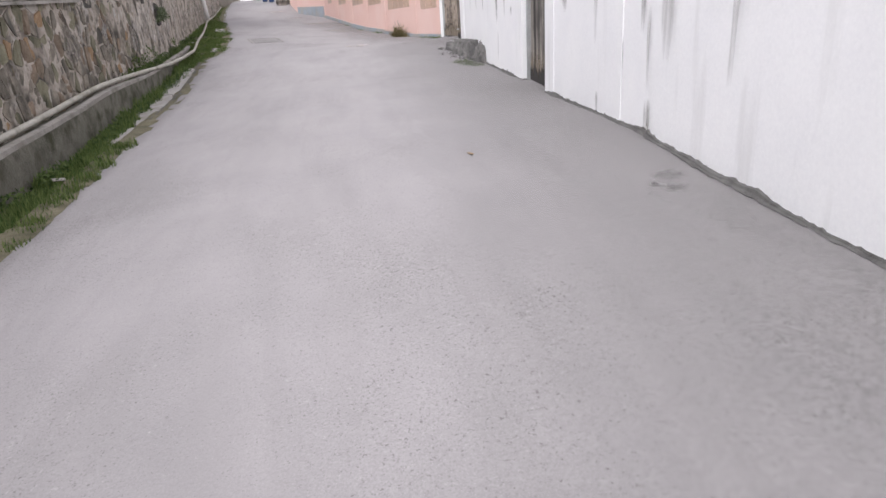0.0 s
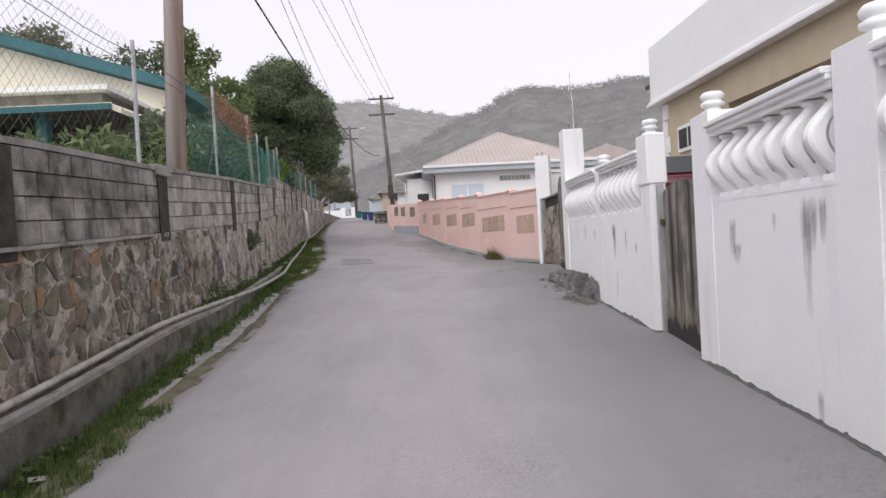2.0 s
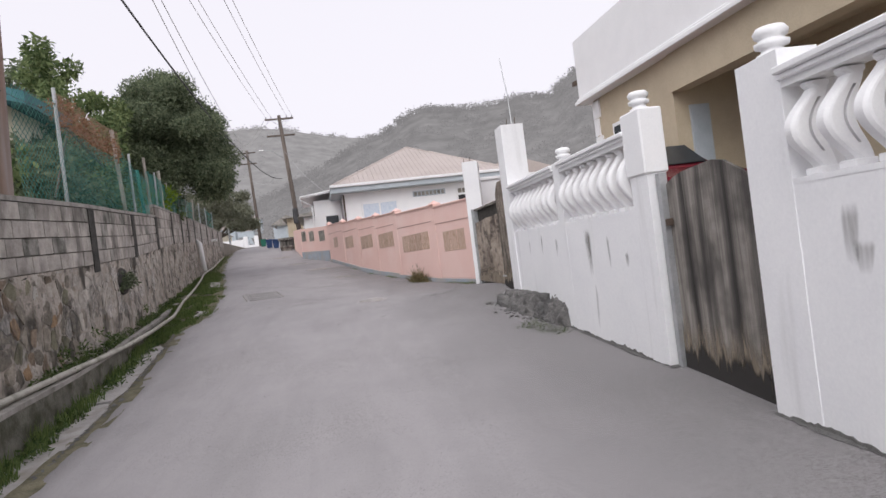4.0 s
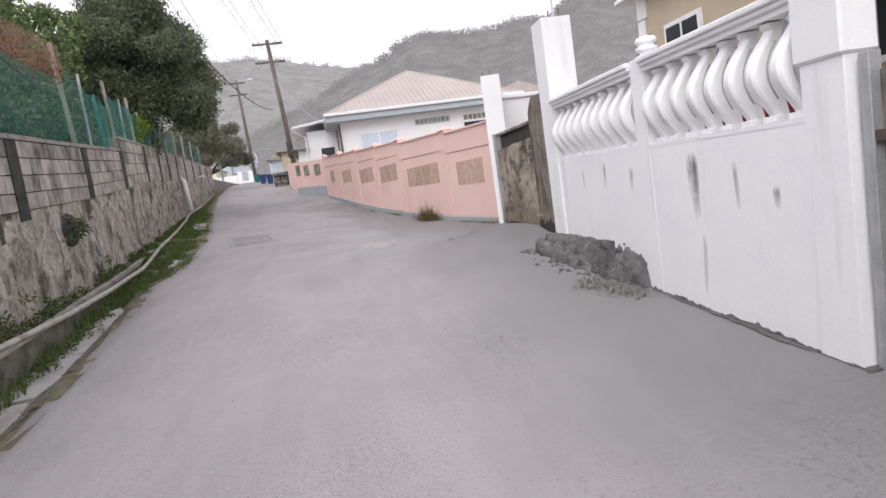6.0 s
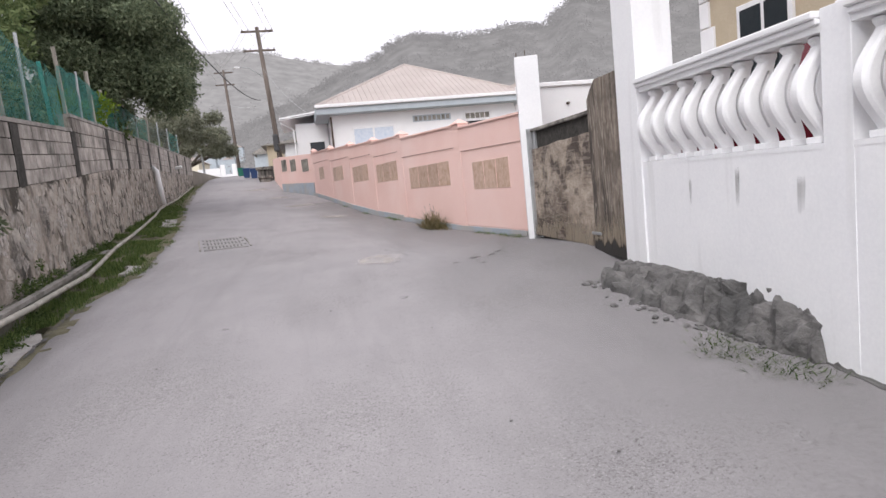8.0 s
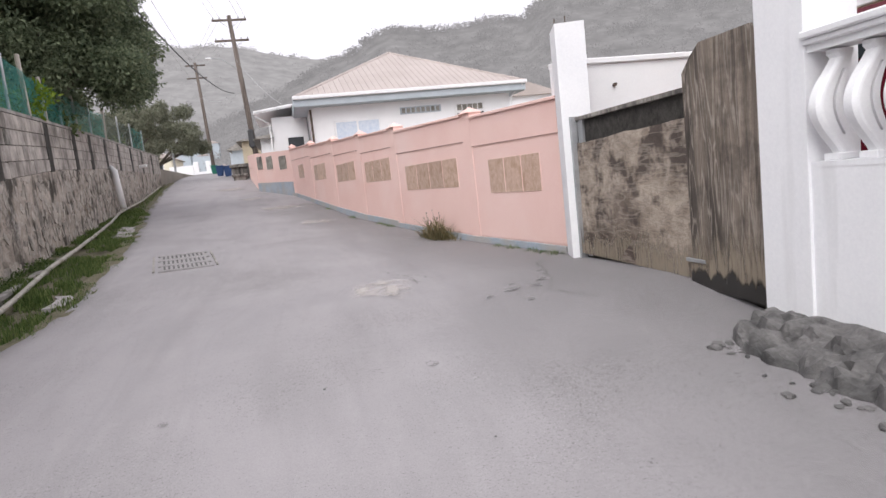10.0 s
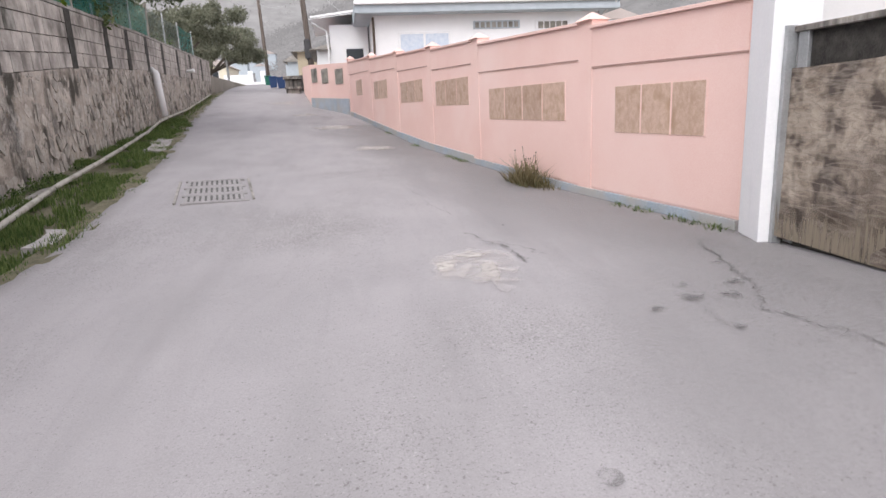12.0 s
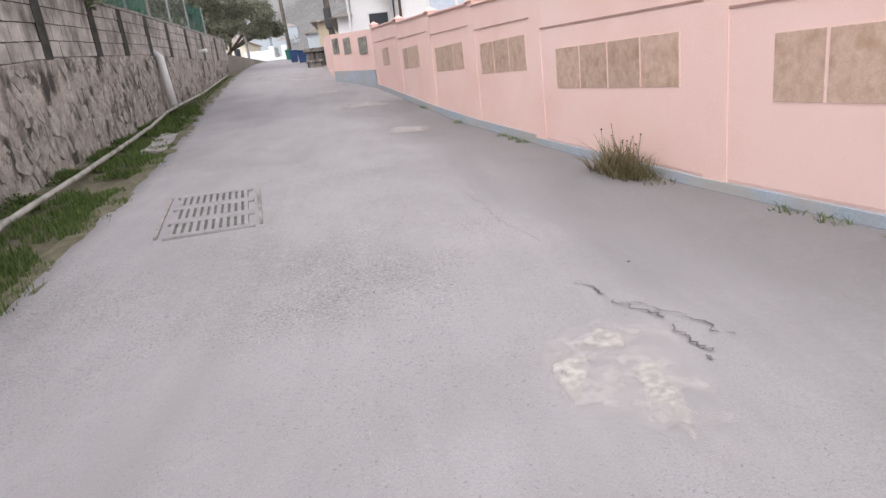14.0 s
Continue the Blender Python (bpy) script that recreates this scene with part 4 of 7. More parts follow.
# ---- driveway gate ----
def drive_gate():
    m, length = along(13.0, 16.12)
    z0 = 0.80
    g = thing("driveway_gate", m @ Vector((0.12, 1.8, z0)), "wide closed gate of peeling plywood and grey boards", "gate")
    # far leaf: a buckled plywood sheet in a frame
    secs = []
    for i in range(13):
        y = 0.94 + 2.18 * i / 12
        bulge = 0.02 * math.sin(i * 0.9) - 0.03 * math.sin(math.pi * i / 12)
        low = z0 + 0.01 + 0.04 * math.sin(math.pi * i / 12) + 0.012 * noise.noise((i, 3, 1))
        top = lerp(i, [0, 12], [2.09, 2.03]) + 0.015 * noise.noise((i * 1.7, 5, 2))
        secs.append([m @ Vector((0.11 + bulge, y, low)), m @ Vector((0.125 + bulge, y, low)), m @ Vector((0.125 + bulge * 0.4, y, top)), m @ Vector((0.11 + bulge * 0.4, y, top))])
    bm = bmesh.new()
    sheet(bm, secs)
    part("plywood_sheet", bm, M_PLY, g, "peeling buckled plywood sheet")
    # Recessed boards; their shadow is put into the near-black colour.
    part("upper_board", boxed(0.15, 0.17, 0.94, 3.0, 1.98, 2.28, 0.003, m), M_SHADEFILL, g, "dark boards over the plywood, recess shadow in their colour")
    wash("sheet_wear", m, 0.066, 0.96, 3.0, z0 + 0.04, z0 + 0.5, M_WORNSKIN, g, "bare beige lower plywood")
    part("top_bar", boxed(0.10, 0.16, 0.92, 3.0, 2.28, 2.32, 0.004, m), M_GATE, g, "grey top bar")
    part("stile", boxed(0.12, 0.17, 2.82, 2.92, z0, 2.30, 0.004, m), M_GALV, g)
    # Black strip paints in the shadow below the leaves.
    part("gap_shade_edge", boxed(0.13, 0.15, 0.0, 2.95, z0 - 0.12, z0 + 0.12, 0, m), M_SHADEFILL, g, "black lower edge of rot and painted gap shade")
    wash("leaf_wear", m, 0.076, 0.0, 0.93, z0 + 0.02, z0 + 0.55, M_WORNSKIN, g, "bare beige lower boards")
    wash("leaf_rot", m, 0.072, 0.0, 0.93, z0 - 0.03, z0 + 0.2, M_ROTSKIN, g, "black lower edge of rot and painted gap shade")
    # near leaf: upright boards with clipped top
    n = 6
    edges = [0.0, 0.17, 0.34, 0.52, 0.70, 0.82, 0.93]
    for i in range(n):
        a, b = edges[i], edges[i + 1]
        top = [lerp(y, [0.0, 0.17, 0.70, 0.82, 0.93], [2.42, 2.60, 2.60, 2.52, 2.42]) for y in (a, b)]
        low = z0 + 0.02 + rnd(-0.02, 0.02)
        x = 0.085 + rnd(-0.004, 0.004)
        bm = bmesh.new()
        sheet(bm, [[m @ Vector((x, y, low)), m @ Vector((x + 0.022, y, low)), m @ Vector((x + 0.022, y, t)), m @ Vector((x, y, t))] for y, t in ((a + 0.001, top[0]), (b - 0.001, top[1]))])
        part("board", bm, M_LEAFWOOD, g)
    part("hinge_strap", boxed(0.062, 0.073, 0.74, 0.98, z0 + 0.17, z0 + 0.20, 0.003, m), M_GALV, g, "galvanised strap hinge")
    part("hinge_post", boxed(0.05, 0.13, 2.94, 2.98, z0 - 0.1, 2.33, 0.004, m), M_GALV, g, "grey steel hinge post")


drive_gate()

# ---- salmon wall with tile panels ----
pk_a, pk_b = Vector((*PINK_A, 0)), Vector((*PINK_B, 0))
pk_t = (pk_b - pk_a).normalized()
PK = Matrix(((pk_t.y, pk_t.x, 0, pk_a.x), (-pk_t.x, pk_t.y, 0, pk_a.y), (0, 0, 1, 0), (0, 0, 0, 1)))
PK_LEN = (pk_b - pk_a).length


def pk_s(y):
    return (y - PINK_A[1]) / pk_t.y


def pk_ground(s):
    p = PK @ Vector((0, s, 0))
    return land(p.x, p.y)


wall_pink = thing("wall_pink", (2.5, 22, 0.9), "salmon painted block wall with stepped top and tile panels", "wall", kind="structure")
# bays: from, to, top at both ends, ledge height, tile panel from, to, bottom, top, tiles
BAYS = [(16.5, 18.72, 2.60, 2.66, 2.23, 16.93, 18.28, 1.53, 2.01, 3),
        (19.0, 22.05, 2.72, 2.82, 2.37, 19.31, 21.66, 1.645, 2.115, 4),
        (22.35, 24.5, 2.90, 2.97, 2.58, 22.52, 24.3, 1.89, 2.36, 3),
        (24.75, 27.1, 3.02, 3.10, 2.72, 25.15, 26.9, 2.0, 2.46, 3),
        (27.35, 30.0, 3.16, 3.25, 2.86, 28.2, 29.7, 2.15, 2.62, 3),
        (30.25, 33.3, 3.32, 3.42, 3.0, 31.3, 32.2, 2.32, 2.78, 2)]
piers = []
for i, (y0, y1, ta, tb, ledge, p0, p1, zb, zt, cnt) in enumerate(BAYS):
    s0, s1 = pk_s(y0), pk_s(y1)
    g0, g1 = pk_ground(s0), pk_ground(s1)
    bm = bmesh.new()
    sheet(bm, [[PK @ Vector((0, s, g + 0.12)), PK @ Vector((0.15, s, g - 0.3)), PK @ Vector((0.15, s, t)), PK @ Vector((0.0, s, t))] for s, g, t in ((s0 - 0.02, g0, ta - 0.0), (s1 + 0.02, g1, tb))])
    bay = part("bay", bm, M_PINK, wall_pink)
    # raised band above the ledge
    bm = bmesh.new()
    tilt = (tb - ta) * 0.55
    sheet(bm, [[PK @ Vector((-0.007, s, z)), PK @ Vector((0.02, s, z)), PK @ Vector((0.02, s, t - 0.004)), PK @ Vector((-0.007, s, t - 0.004))] for s, z, t in ((s0, ledge - tilt / 2, ta), (s1, ledge + tilt / 2, tb))])
    part("upper_band", bm, M_PINK, wall_pink)
    bm = bmesh.new()
    sheet(bm, [[PK @ Vector((-0.010, s, z - 0.016)), PK @ Vector((0.01, s, z - 0.016)), PK @ Vector((0.01, s, z)), PK @ Vector((-0.010, s, z))] for s, z in ((s0, ledge - tilt / 2), (s1, ledge + tilt / 2))])
    part("shadow_ledge", bm, M_PINKLINE, wall_pink, "thin brownish ledge line")
    # coping strip
    bm = bmesh.new()
    sheet(bm, [[PK @ Vector((-0.04, s, t)), PK @ Vector((0.19, s, t)), PK @ Vector((0.19, s, t + 0.03)), PK @ Vector((0.07, s, t + 0.05)), PK @ Vector((-0.04, s, t + 0.03))] for s, t in ((s0 - 0.02, ta - 0.001), (s1 + 0.02, tb - 0.001))])
    part("coping", bm, M_PINK, wall_pink)
    # tiles
    q0, q1 = pk_s(p0), pk_s(p1)
    panel = thing("tile_panel", PK @ Vector((0, (q0 + q1) / 2, zb)), "panel of mottled tan tiles set in the salmon wall", "tile panel", "tile panels")
    part("grout", boxed(-0.003, 0.006, q0 - 0.008, q1 + 0.008, zb - 0.006, zt + 0.006, 0, PK), M_PINK, panel)
    w = (q1 - q0) / cnt
    for k in range(cnt):
        part("tile", boxed(-0.006, 0.002, q0 + k * w + 0.013, q0 + (k + 1) * w - 0.013, zb, zt, 0.003, PK), M_TILE, panel)
    # blue plinth, running on under the next pier
    s1 = pk_s(BAYS[i + 1][0]) - 0.002 if i + 1 < len(BAYS) else s1
    g1 = pk_ground(s1)
    bm = bmesh.new()
    k = 14
    sheet(bm, [[PK @ Vector((-0.035 + 0.01 * noise.noise((j, i, 2)), s0 + (s1 - s0) * j / k, pk_ground(s0 + (s1 - s0) * j / k) - 0.2)), PK @ Vector((0.05, s0 + (s1 - s0) * j / k, pk_ground(s0 + (s1 - s0) * j / k) - 0.2)),
                PK @ Vector((0.05, s0 + (s1 - s0) * j / k, g0 + (g1 - g0) * j / k + (0.09 if i < 2 else 0.13))), PK @ Vector((-0.03, s0 + (s1 - s0) * j / k, g0 + (g1 - g0) * j / k + (0.09 if i < 2 else 0.13)))] for j in range(k + 1)])
    part("plinth", bm, M_BLUE, wall_pink, "faded blue painted plinth")
    if i + 1 < len(BAYS):
        piers.append((y1, BAYS[i + 1][0], tb, BAYS[i + 1][2]))
piers.append((33.2, 33.45, 3.42, 3.5))
for y0, y1, ta, tb in piers:
    s0, s1 = pk_s(y0), pk_s(y1)
    g = pk_ground(s0)
    top = tb + 0.03
    bm = bmesh.new()
    sheet(bm, [[PK @ Vector((-0.0095, s, g + 0.02)), PK @ Vector((0.2, s, g - 0.2)), PK @ Vector((0.2, s, z)), PK @ Vector((-0.0095, s, z))] for s, z in ((s0, top), (s1, top))])
    # little pyramid cap
    a = [bm.verts.new(PK @ Vector((x, s, top))) for x, s in ((-0.06, s0 - 0.02), (0.215, s0 - 0.02), (0.215, s1 + 0.02), (-0.06, s1 + 0.02))]
    tip = bm.verts.new(PK @ Vector((0.08, (s0 + s1) / 2, top + 0.10)))
    for j in range(4):
        bm.faces.new((a[j], a[(j + 1) % 4], tip))
    bm.faces.new(a[::-1])
    part("pier", bm, M_PINK, wall_pink, "salmon pier with a small pyramid cap")

# far salmon walls beyond the corner
def slab(name, a, b, za, zb, t, material, parent, label=""):
    va, vb = Vector((a[0], a[1], 0)), Vector((b[0], b[1], 0))
    d = (vb - va).normalized()
    nrm = Vector((d.y, -d.x, 0)) * t
    bm = bmesh.new()
    sheet(bm, [[p + Vector((0, 0, lo)), p + nrm + Vector((0, 0, lo)), p + nrm + Vector((0, 0, hi)), p + Vector((0, 0, hi))] for p, (lo, hi) in ((va, za), (vb, zb))])
    return part(name, bm, material, parent, label)


wp2 = thing("wall_pink_corner", (-0.2, 35, 1.9), "low salmon wall with blue plinth turning toward the lane", "wall", kind="structure")
slab("face", (0.42, 33.5), (-0.95, 36.6), (1.5, 3.44), (1.8, 3.6), 0.2, M_PINK, wp2)
slab("plinth", (0.38, 33.5), (-0.99, 36.6), (1.4, 2.26), (1.8, 2.40), 0.1, M_BLUE, wp2, "faded blue plinth")
slab("return_face", (-0.96, 36.6), (-1.62, 44.0), (1.8, 3.62), (2.5, 4.02), 0.2, M_PINK, wp2)
for f0, f1 in ((0.12, 0.3), (0.5, 0.66), (0.8, 0.95)):
    a = Vector((0.40, 33.5, 0)).lerp(Vector((-0.97, 36.6, 0)), f0)
    b = Vector((0.40, 33.5, 0)).lerp(Vector((-0.97, 36.6, 0)), f1)
    zz = 2.75 + 0.25 * f0
    slab("opening", (a.x - 0.01, a.y), (b.x - 0.01, b.y), (zz, zz + 0.5), (zz, zz + 0.5), 0.02, M_MORTAR, wp2, "small grey shuttered opening")


# ---- hip-roofed house behind the salmon wall ----
def hip_house():
    h = thing("hip_roof_house", (5.3, 38, 2.2), "white bungalow with a tan ribbed hip roof", "house")
    part("wall", boxed(1.35, 9.2, 33.3, 43.5, 1.2, 4.88), M_WHITE2, h)
    ex0, ex1, ey0, ey1, ez = 0.80, 9.72, 32.75, 44.0, 5.22
    peak = (5.45, 38.2, 7.68)
    bm = bmesh.new()
    c = [bm.verts.new(p) for p in ((ex0, ey0, ez), (ex1, ey0, ez), (ex1, ey1, ez), (ex0, ey1, ez))]
    tip = bm.verts.new(peak)
    for i in range(4):
        bm.faces.new((c[i], c[(i + 1) % 4], tip))
    bm.faces.new(c[::-1])
    part("roof", bm, M_ROOF, h, "tan ribbed sheet roof")
    # ribs up the front and the lane side
    bm = bmesh.new()
    for i in range(1, 38):
        x = ex0 + (ex1 - ex0) * i / 38
        f = min((x - ex0) / (peak[0] - ex0), (ex1 - x) / (ex1 - peak[0]))
        if f > 0.03:
            tube(bm, [(x, ey0, ez + 0.01), (x, ey0 + (peak[1] - ey0) * f, ez + (peak[2] - ez) * f + 0.01)], 0.022, 4)
    for i in range(1, 40):
        y = ey0 + (ey1 - ey0) * i / 40
        f = min((y - ey0) / (peak[1] - ey0), (ey1 - y) / (ey1 - peak[1]))
        if f > 0.03:
            tube(bm, [(ex0, y, ez + 0.01), (ex0 + (peak[0] - ex0) * f, y, ez + (peak[2] - ez) * f + 0.01)], 0.022, 4)
    tagged(part("roof_ribbing", bm, M_ROOF, h), kind="stuff")
    for a in ((ex0, ey0, ez), (ex1, ey0, ez), (ex0, ey1, ez)):
        part("hip_cap", tubed([a, peak], 0.06, 6), M_ROOF, h)
    part("gutter", boxed(ex0 - 0.06, ex1 + 0.06, ey0 - 0.10, ey0 + 0.0, ez - 0.10, ez + 0.03, 0.02), M_FRAME, h, "white gutter")
    part("fascia", boxed(ex0, ex1, ey0 + 0.004, ey0 + 0.05, ez - 0.34, ez - 0.10), M_FASCIA, h, "pale blue fascia board")
    part("side_fascia", boxed(ex0 - 0.03, ex0 + 0.03, ey0, ey1, ez - 0.34, ez), M_FASCIA, h)
    part("soffit", boxed(ex0 + 0.03, ex1, ey0 + 0.05, ey1, ez - 0.36, ez - 0.30), M_FASCIA, h)
    # sliding window with curtains
    w = part("window", boxed(2.15, 3.92, 33.24, 33.30, 3.05, 4.32, 0.01), M_FRAME, h, "white aluminium sliding window")
    for x0, x1 in ((2.23, 2.99), (3.07, 3.84)):
        part("pane", boxed(x0, x1, 33.225, 33.24, 3.12, 4.25), M_CURTAIN, w, "pane with pale blue curtain behind")
    v = part("vent_blocks", boxed(4.72, 6.34, 33.27, 33.30, 4.36, 4.62), M_FASCIA, h, "row of pierced ventilation blocks")
    for i in range(8):
        part("vent_hole", boxed(4.78 + i * 0.195, 4.91 + i * 0.195, 33.255, 33.27, 4.40, 4.58), M_CONC, v)
    d = part("doorway", boxed(6.9, 8.15, 33.26, 33.30, 2.4, 4.60), M_FRAME, h, "open doorway with vent blocks over it")
    # Flat black sheet paints the unlit room behind the doorway.
    part("door_void_shade", boxed(6.98, 8.07, 33.245, 33.26, 2.4, 4.22), M_BLACK, d)
    for i in range(5):
        part("vent_hole", boxed(6.99 + i * 0.215, 7.17 + i * 0.215, 33.245, 33.26, 4.33, 4.55), M_MORTAR, d)
    part("corner_pipe", tubed([(1.35, 33.2, 4.8), (1.33, 33.22, 2.0)], 0.04, 6), M_IRON, h)
    part("downpipe", tubed([(9.6, 32.75, 5.1), (9.25, 33.2, 4.7), (9.25, 33.2, 2.0)], 0.05, 6), M_FRAME, h)
    # annexe
    a = thing("annexe", (0.6, 38.5, 2.2), "small white annexe with a scalloped roof edge", "house")
    part("wall", boxed(-0.1, 1.3, 36.0, 41.0, 1.5, 4.95), M_WHITE2, a)
    bm = bmesh.new()
    sheet(bm, [[(-0.75, y, 5.16), (-0.75, y, 5.22), (1.4, y, 5.48), (1.4, y, 5.40)] for y in (35.6, 41.4)])
    part("roof", bm, M_FRAME, a, "white sheet roof")
    bm = bmesh.new()
    for i in range(14):
        x = -0.72 + i * 0.155
        lathe(bm, [(0.075, 0), (0.075, 0.03)], (x, 35.6, 5.09 + 0.115 * (x + 0.75)), 8)
    part("scalloped_edge", bm, M_FRAME, a)
    part("gutter_pipe", tubed([(-0.7, 35.6, 5.0), (-0.2, 35.85, 4.7), (-0.15, 35.95, 2.6)], 0.04, 6), M_FRAME, a)
    w = part("window", boxed(0.4, 1.15, 35.96, 36.0, 3.5, 4.15), M_FRAME, a)
    part("pane", boxed(0.46, 1.09, 35.945, 35.96, 3.56, 4.09), M_GLASS, w)


hip_house()


# ---- white cross wall behind the driveway gate ----
cross = thing("wall_cross", (6, 16.7, 0.8), "plain white rendered wall running back from the gate post", "wall", kind="structure")
part("body", boxed(3.36, 12.0, 16.62, 16.80, 0.4, 2.98), M_WHITE2, cross)
part("coping", boxed(3.36, 12.0, 16.58, 16.84, 2.98, 3.05, 0.01), M_WHITE2, cross)
part("bolt", tubed([(4.1, 16.64, 2.72), (4.1, 16.56, 2.72)], 0.02, 6), M_IRON, cross)


# ---- beige house behind the white wall ----
def beige_house():
    h = thing("beige_house", (8.5, 11, 0.7), "beige rendered house with white parapet and open porch", "house")
    part("end_wall", boxed(6.5, 12.5, 13.5, 16.6, 0.3, 4.52), M_BEIGE, h)
    part("back_wall", boxed(8.0, 12.5, -4.0, 13.5, 0.3, 4.52), M_BEIGE, h, "beige wall at the back of the porch")
    part("porch_floor", boxed(6.4, 8.0, -4.0, 13.5, 0.3, 1.0), M_CONC, h)
    part("porch_beam", boxed(6.45, 6.75, -4.0, 13.5, 3.85, 4.52), M_BEIGE, h, "beige beam over the porch")
    part("porch_ceiling", boxed(6.75, 8.0, -4.0, 13.5, 4.2, 4.3), M_BEIGE, h)
    part("parapet", boxed(6.30, 12.8, -4.2, 16.9, 4.66, 6.0, 0.01), M_WHITE2, h, "tall white parapet")
    part("cornice", boxed(6.22, 12.9, -4.3, 16.98, 4.52, 4.60, 0.01), M_WHITE2, h)
    part("cornice_upper", boxed(6.26, 12.85, -4.25, 16.94, 4.60, 4.66, 0.01), M_WHITE2, h)
    for z in range(8):
        wide = 0.32 if z % 2 else 0.22
        part("quoin", boxed(6.46, 6.53, 16.62 - wide, 16.62, 1.3 + z * 0.4, 1.68 + z * 0.4, 0.006), M_WHITE2, h, "white corner quoin")
    w = part("window", boxed(6.44, 6.5, 14.7, 15.75, 3.20, 3.80, 0.008), M_FRAME, h, "small white framed window")
    for y in (14.78, 15.26):
        part("pane", boxed(6.43, 6.44, y, y + 0.41, 3.28, 3.72), M_GLASS, w)
    for y0, y1 in ((12.66, 13.26), (8.2, 9.4), (4.6, 5.8)):
        w = part("window", boxed(7.93, 8.0, y0 - 0.08, y1 + 0.08, 2.4, 3.93, 0.01), M_FRAME, h, "white framed casement window")
        part("pane", boxed(7.92, 7.93, y0, y0 + (y1 - y0) * 0.5, 2.5, 3.84), M_GLASS, w)
        k = 4
        for i in range(k):
            part("pane", boxed(7.915, 7.93, y0 + (y1 - y0) * 0.58, y1, 2.5 + i * 0.34, 2.8 + i * 0.34), M_GLASS, w)
    d = part("door", boxed(7.93, 8.0, 11.4, 12.45, 1.0, 3.85, 0.01), M_FRAME, h, "white panelled front door")
    part("leaf", boxed(7.91, 7.93, 11.5, 12.35, 1.0, 3.75, 0.006), M_WHITE2, d)
    part("side_panel", boxed(6.78, 7.15, 13.44, 13.5, 2.1, 3.6), M_FASCIA, h, "pale sheet on the porch end wall")
    for y in (8.0, 3.0):
        bm = bmesh.new()
        lathe(bm, [(0.17, 0), (0.17, 0.1), (0.13, 0.14), (0.11, 2.6), (0.15, 2.7), (0.17, 2.85)], (6.6, y, 1.0), 14)
        part("column", bm, M_WHITE2, h, "white round porch column")
    part("porch_lamp", boxed(7.2, 7.35, 11.5, 11.65, 4.12, 4.2, 0.02), M_FRAME, h)
    part("bracket", boxed(6.24, 6.30, 16.9, 17.05, 5.0, 5.1), M_IRON, h)


beige_house()
bm = bmesh.new()
sheet(bm, [[(right_x(y) + 0.4, y, land(2, y) - 0.2), (60, y, land(2, y) - 0.2), (60, y, 0.45 + 0.03 * max(0, y)), (right_x(y) + 0.4, y, 0.24 + 0.03 * max(0, y))] for y in (-20, 0, 8, 16.2, 17.0, 25, 33, 44, 60)])
tagged(part("yard_right", bm, M_GROUND), "bare dusty yard behind the street walls", "yard", kind="structure")


# ---- red car parked behind the white wall ----
def red_car():
    c = thing("parked_car", (5.1, 12.8, 0.6), "dark red car parked behind the white wall", "car")
    x0, x1 = 4.2, 5.95
    prof = [(10.9, 1.1), (10.85, 1.9), (11.0, 2.14), (11.75, 2.34), (12.35, 2.74), (14.2, 2.76), (15.0, 2.3), (15.2, 2.1), (15.25, 1.1)]
    bm = bmesh.new()
    sheet(bm, [[(x + (0.16 if z > 2.5 else 0) * s_, y, z) for y, z in prof] for x, s_ in ((x0, 1), (x1, -1))])
    bmesh.ops.bevel(bm, geom=list(bm.edges), offset=0.06, segments=2, affect="EDGES")
    part("body", bm, M_RED, c)
    bm = bmesh.new()
    sheet(bm, [[(x, 11.80, 2.385), (x, 12.29, 2.705), (x, 12.28, 2.73), (x, 11.785, 2.40)] for x in (x0 + 0.16, x1 - 0.16)])
    part("windscreen", bm, M_GLASS, c)
    part("side_window", boxed(x0 + 0.0, x0 + 0.09, 12.4, 14.1, 2.36, 2.64, 0.01), M_GLASS, c)
    for x in (x0 + 0.1, x1 - 0.1):
        for y in (11.7, 14.4):
            bm = bmesh.new()
            lathe(bm, [(0.31, -0.1), (0.32, 0), (0.31, 0.1)], (0, 0, 0), 16)
            bmesh.ops.transform(bm, matrix=Matrix.Translation((x, y, 0.96)) @ Matrix.Rotation(math.pi / 2, 4, "Y"), verts=bm.verts)
            part("wheel", bm, M_TYRE, c)


red_car()


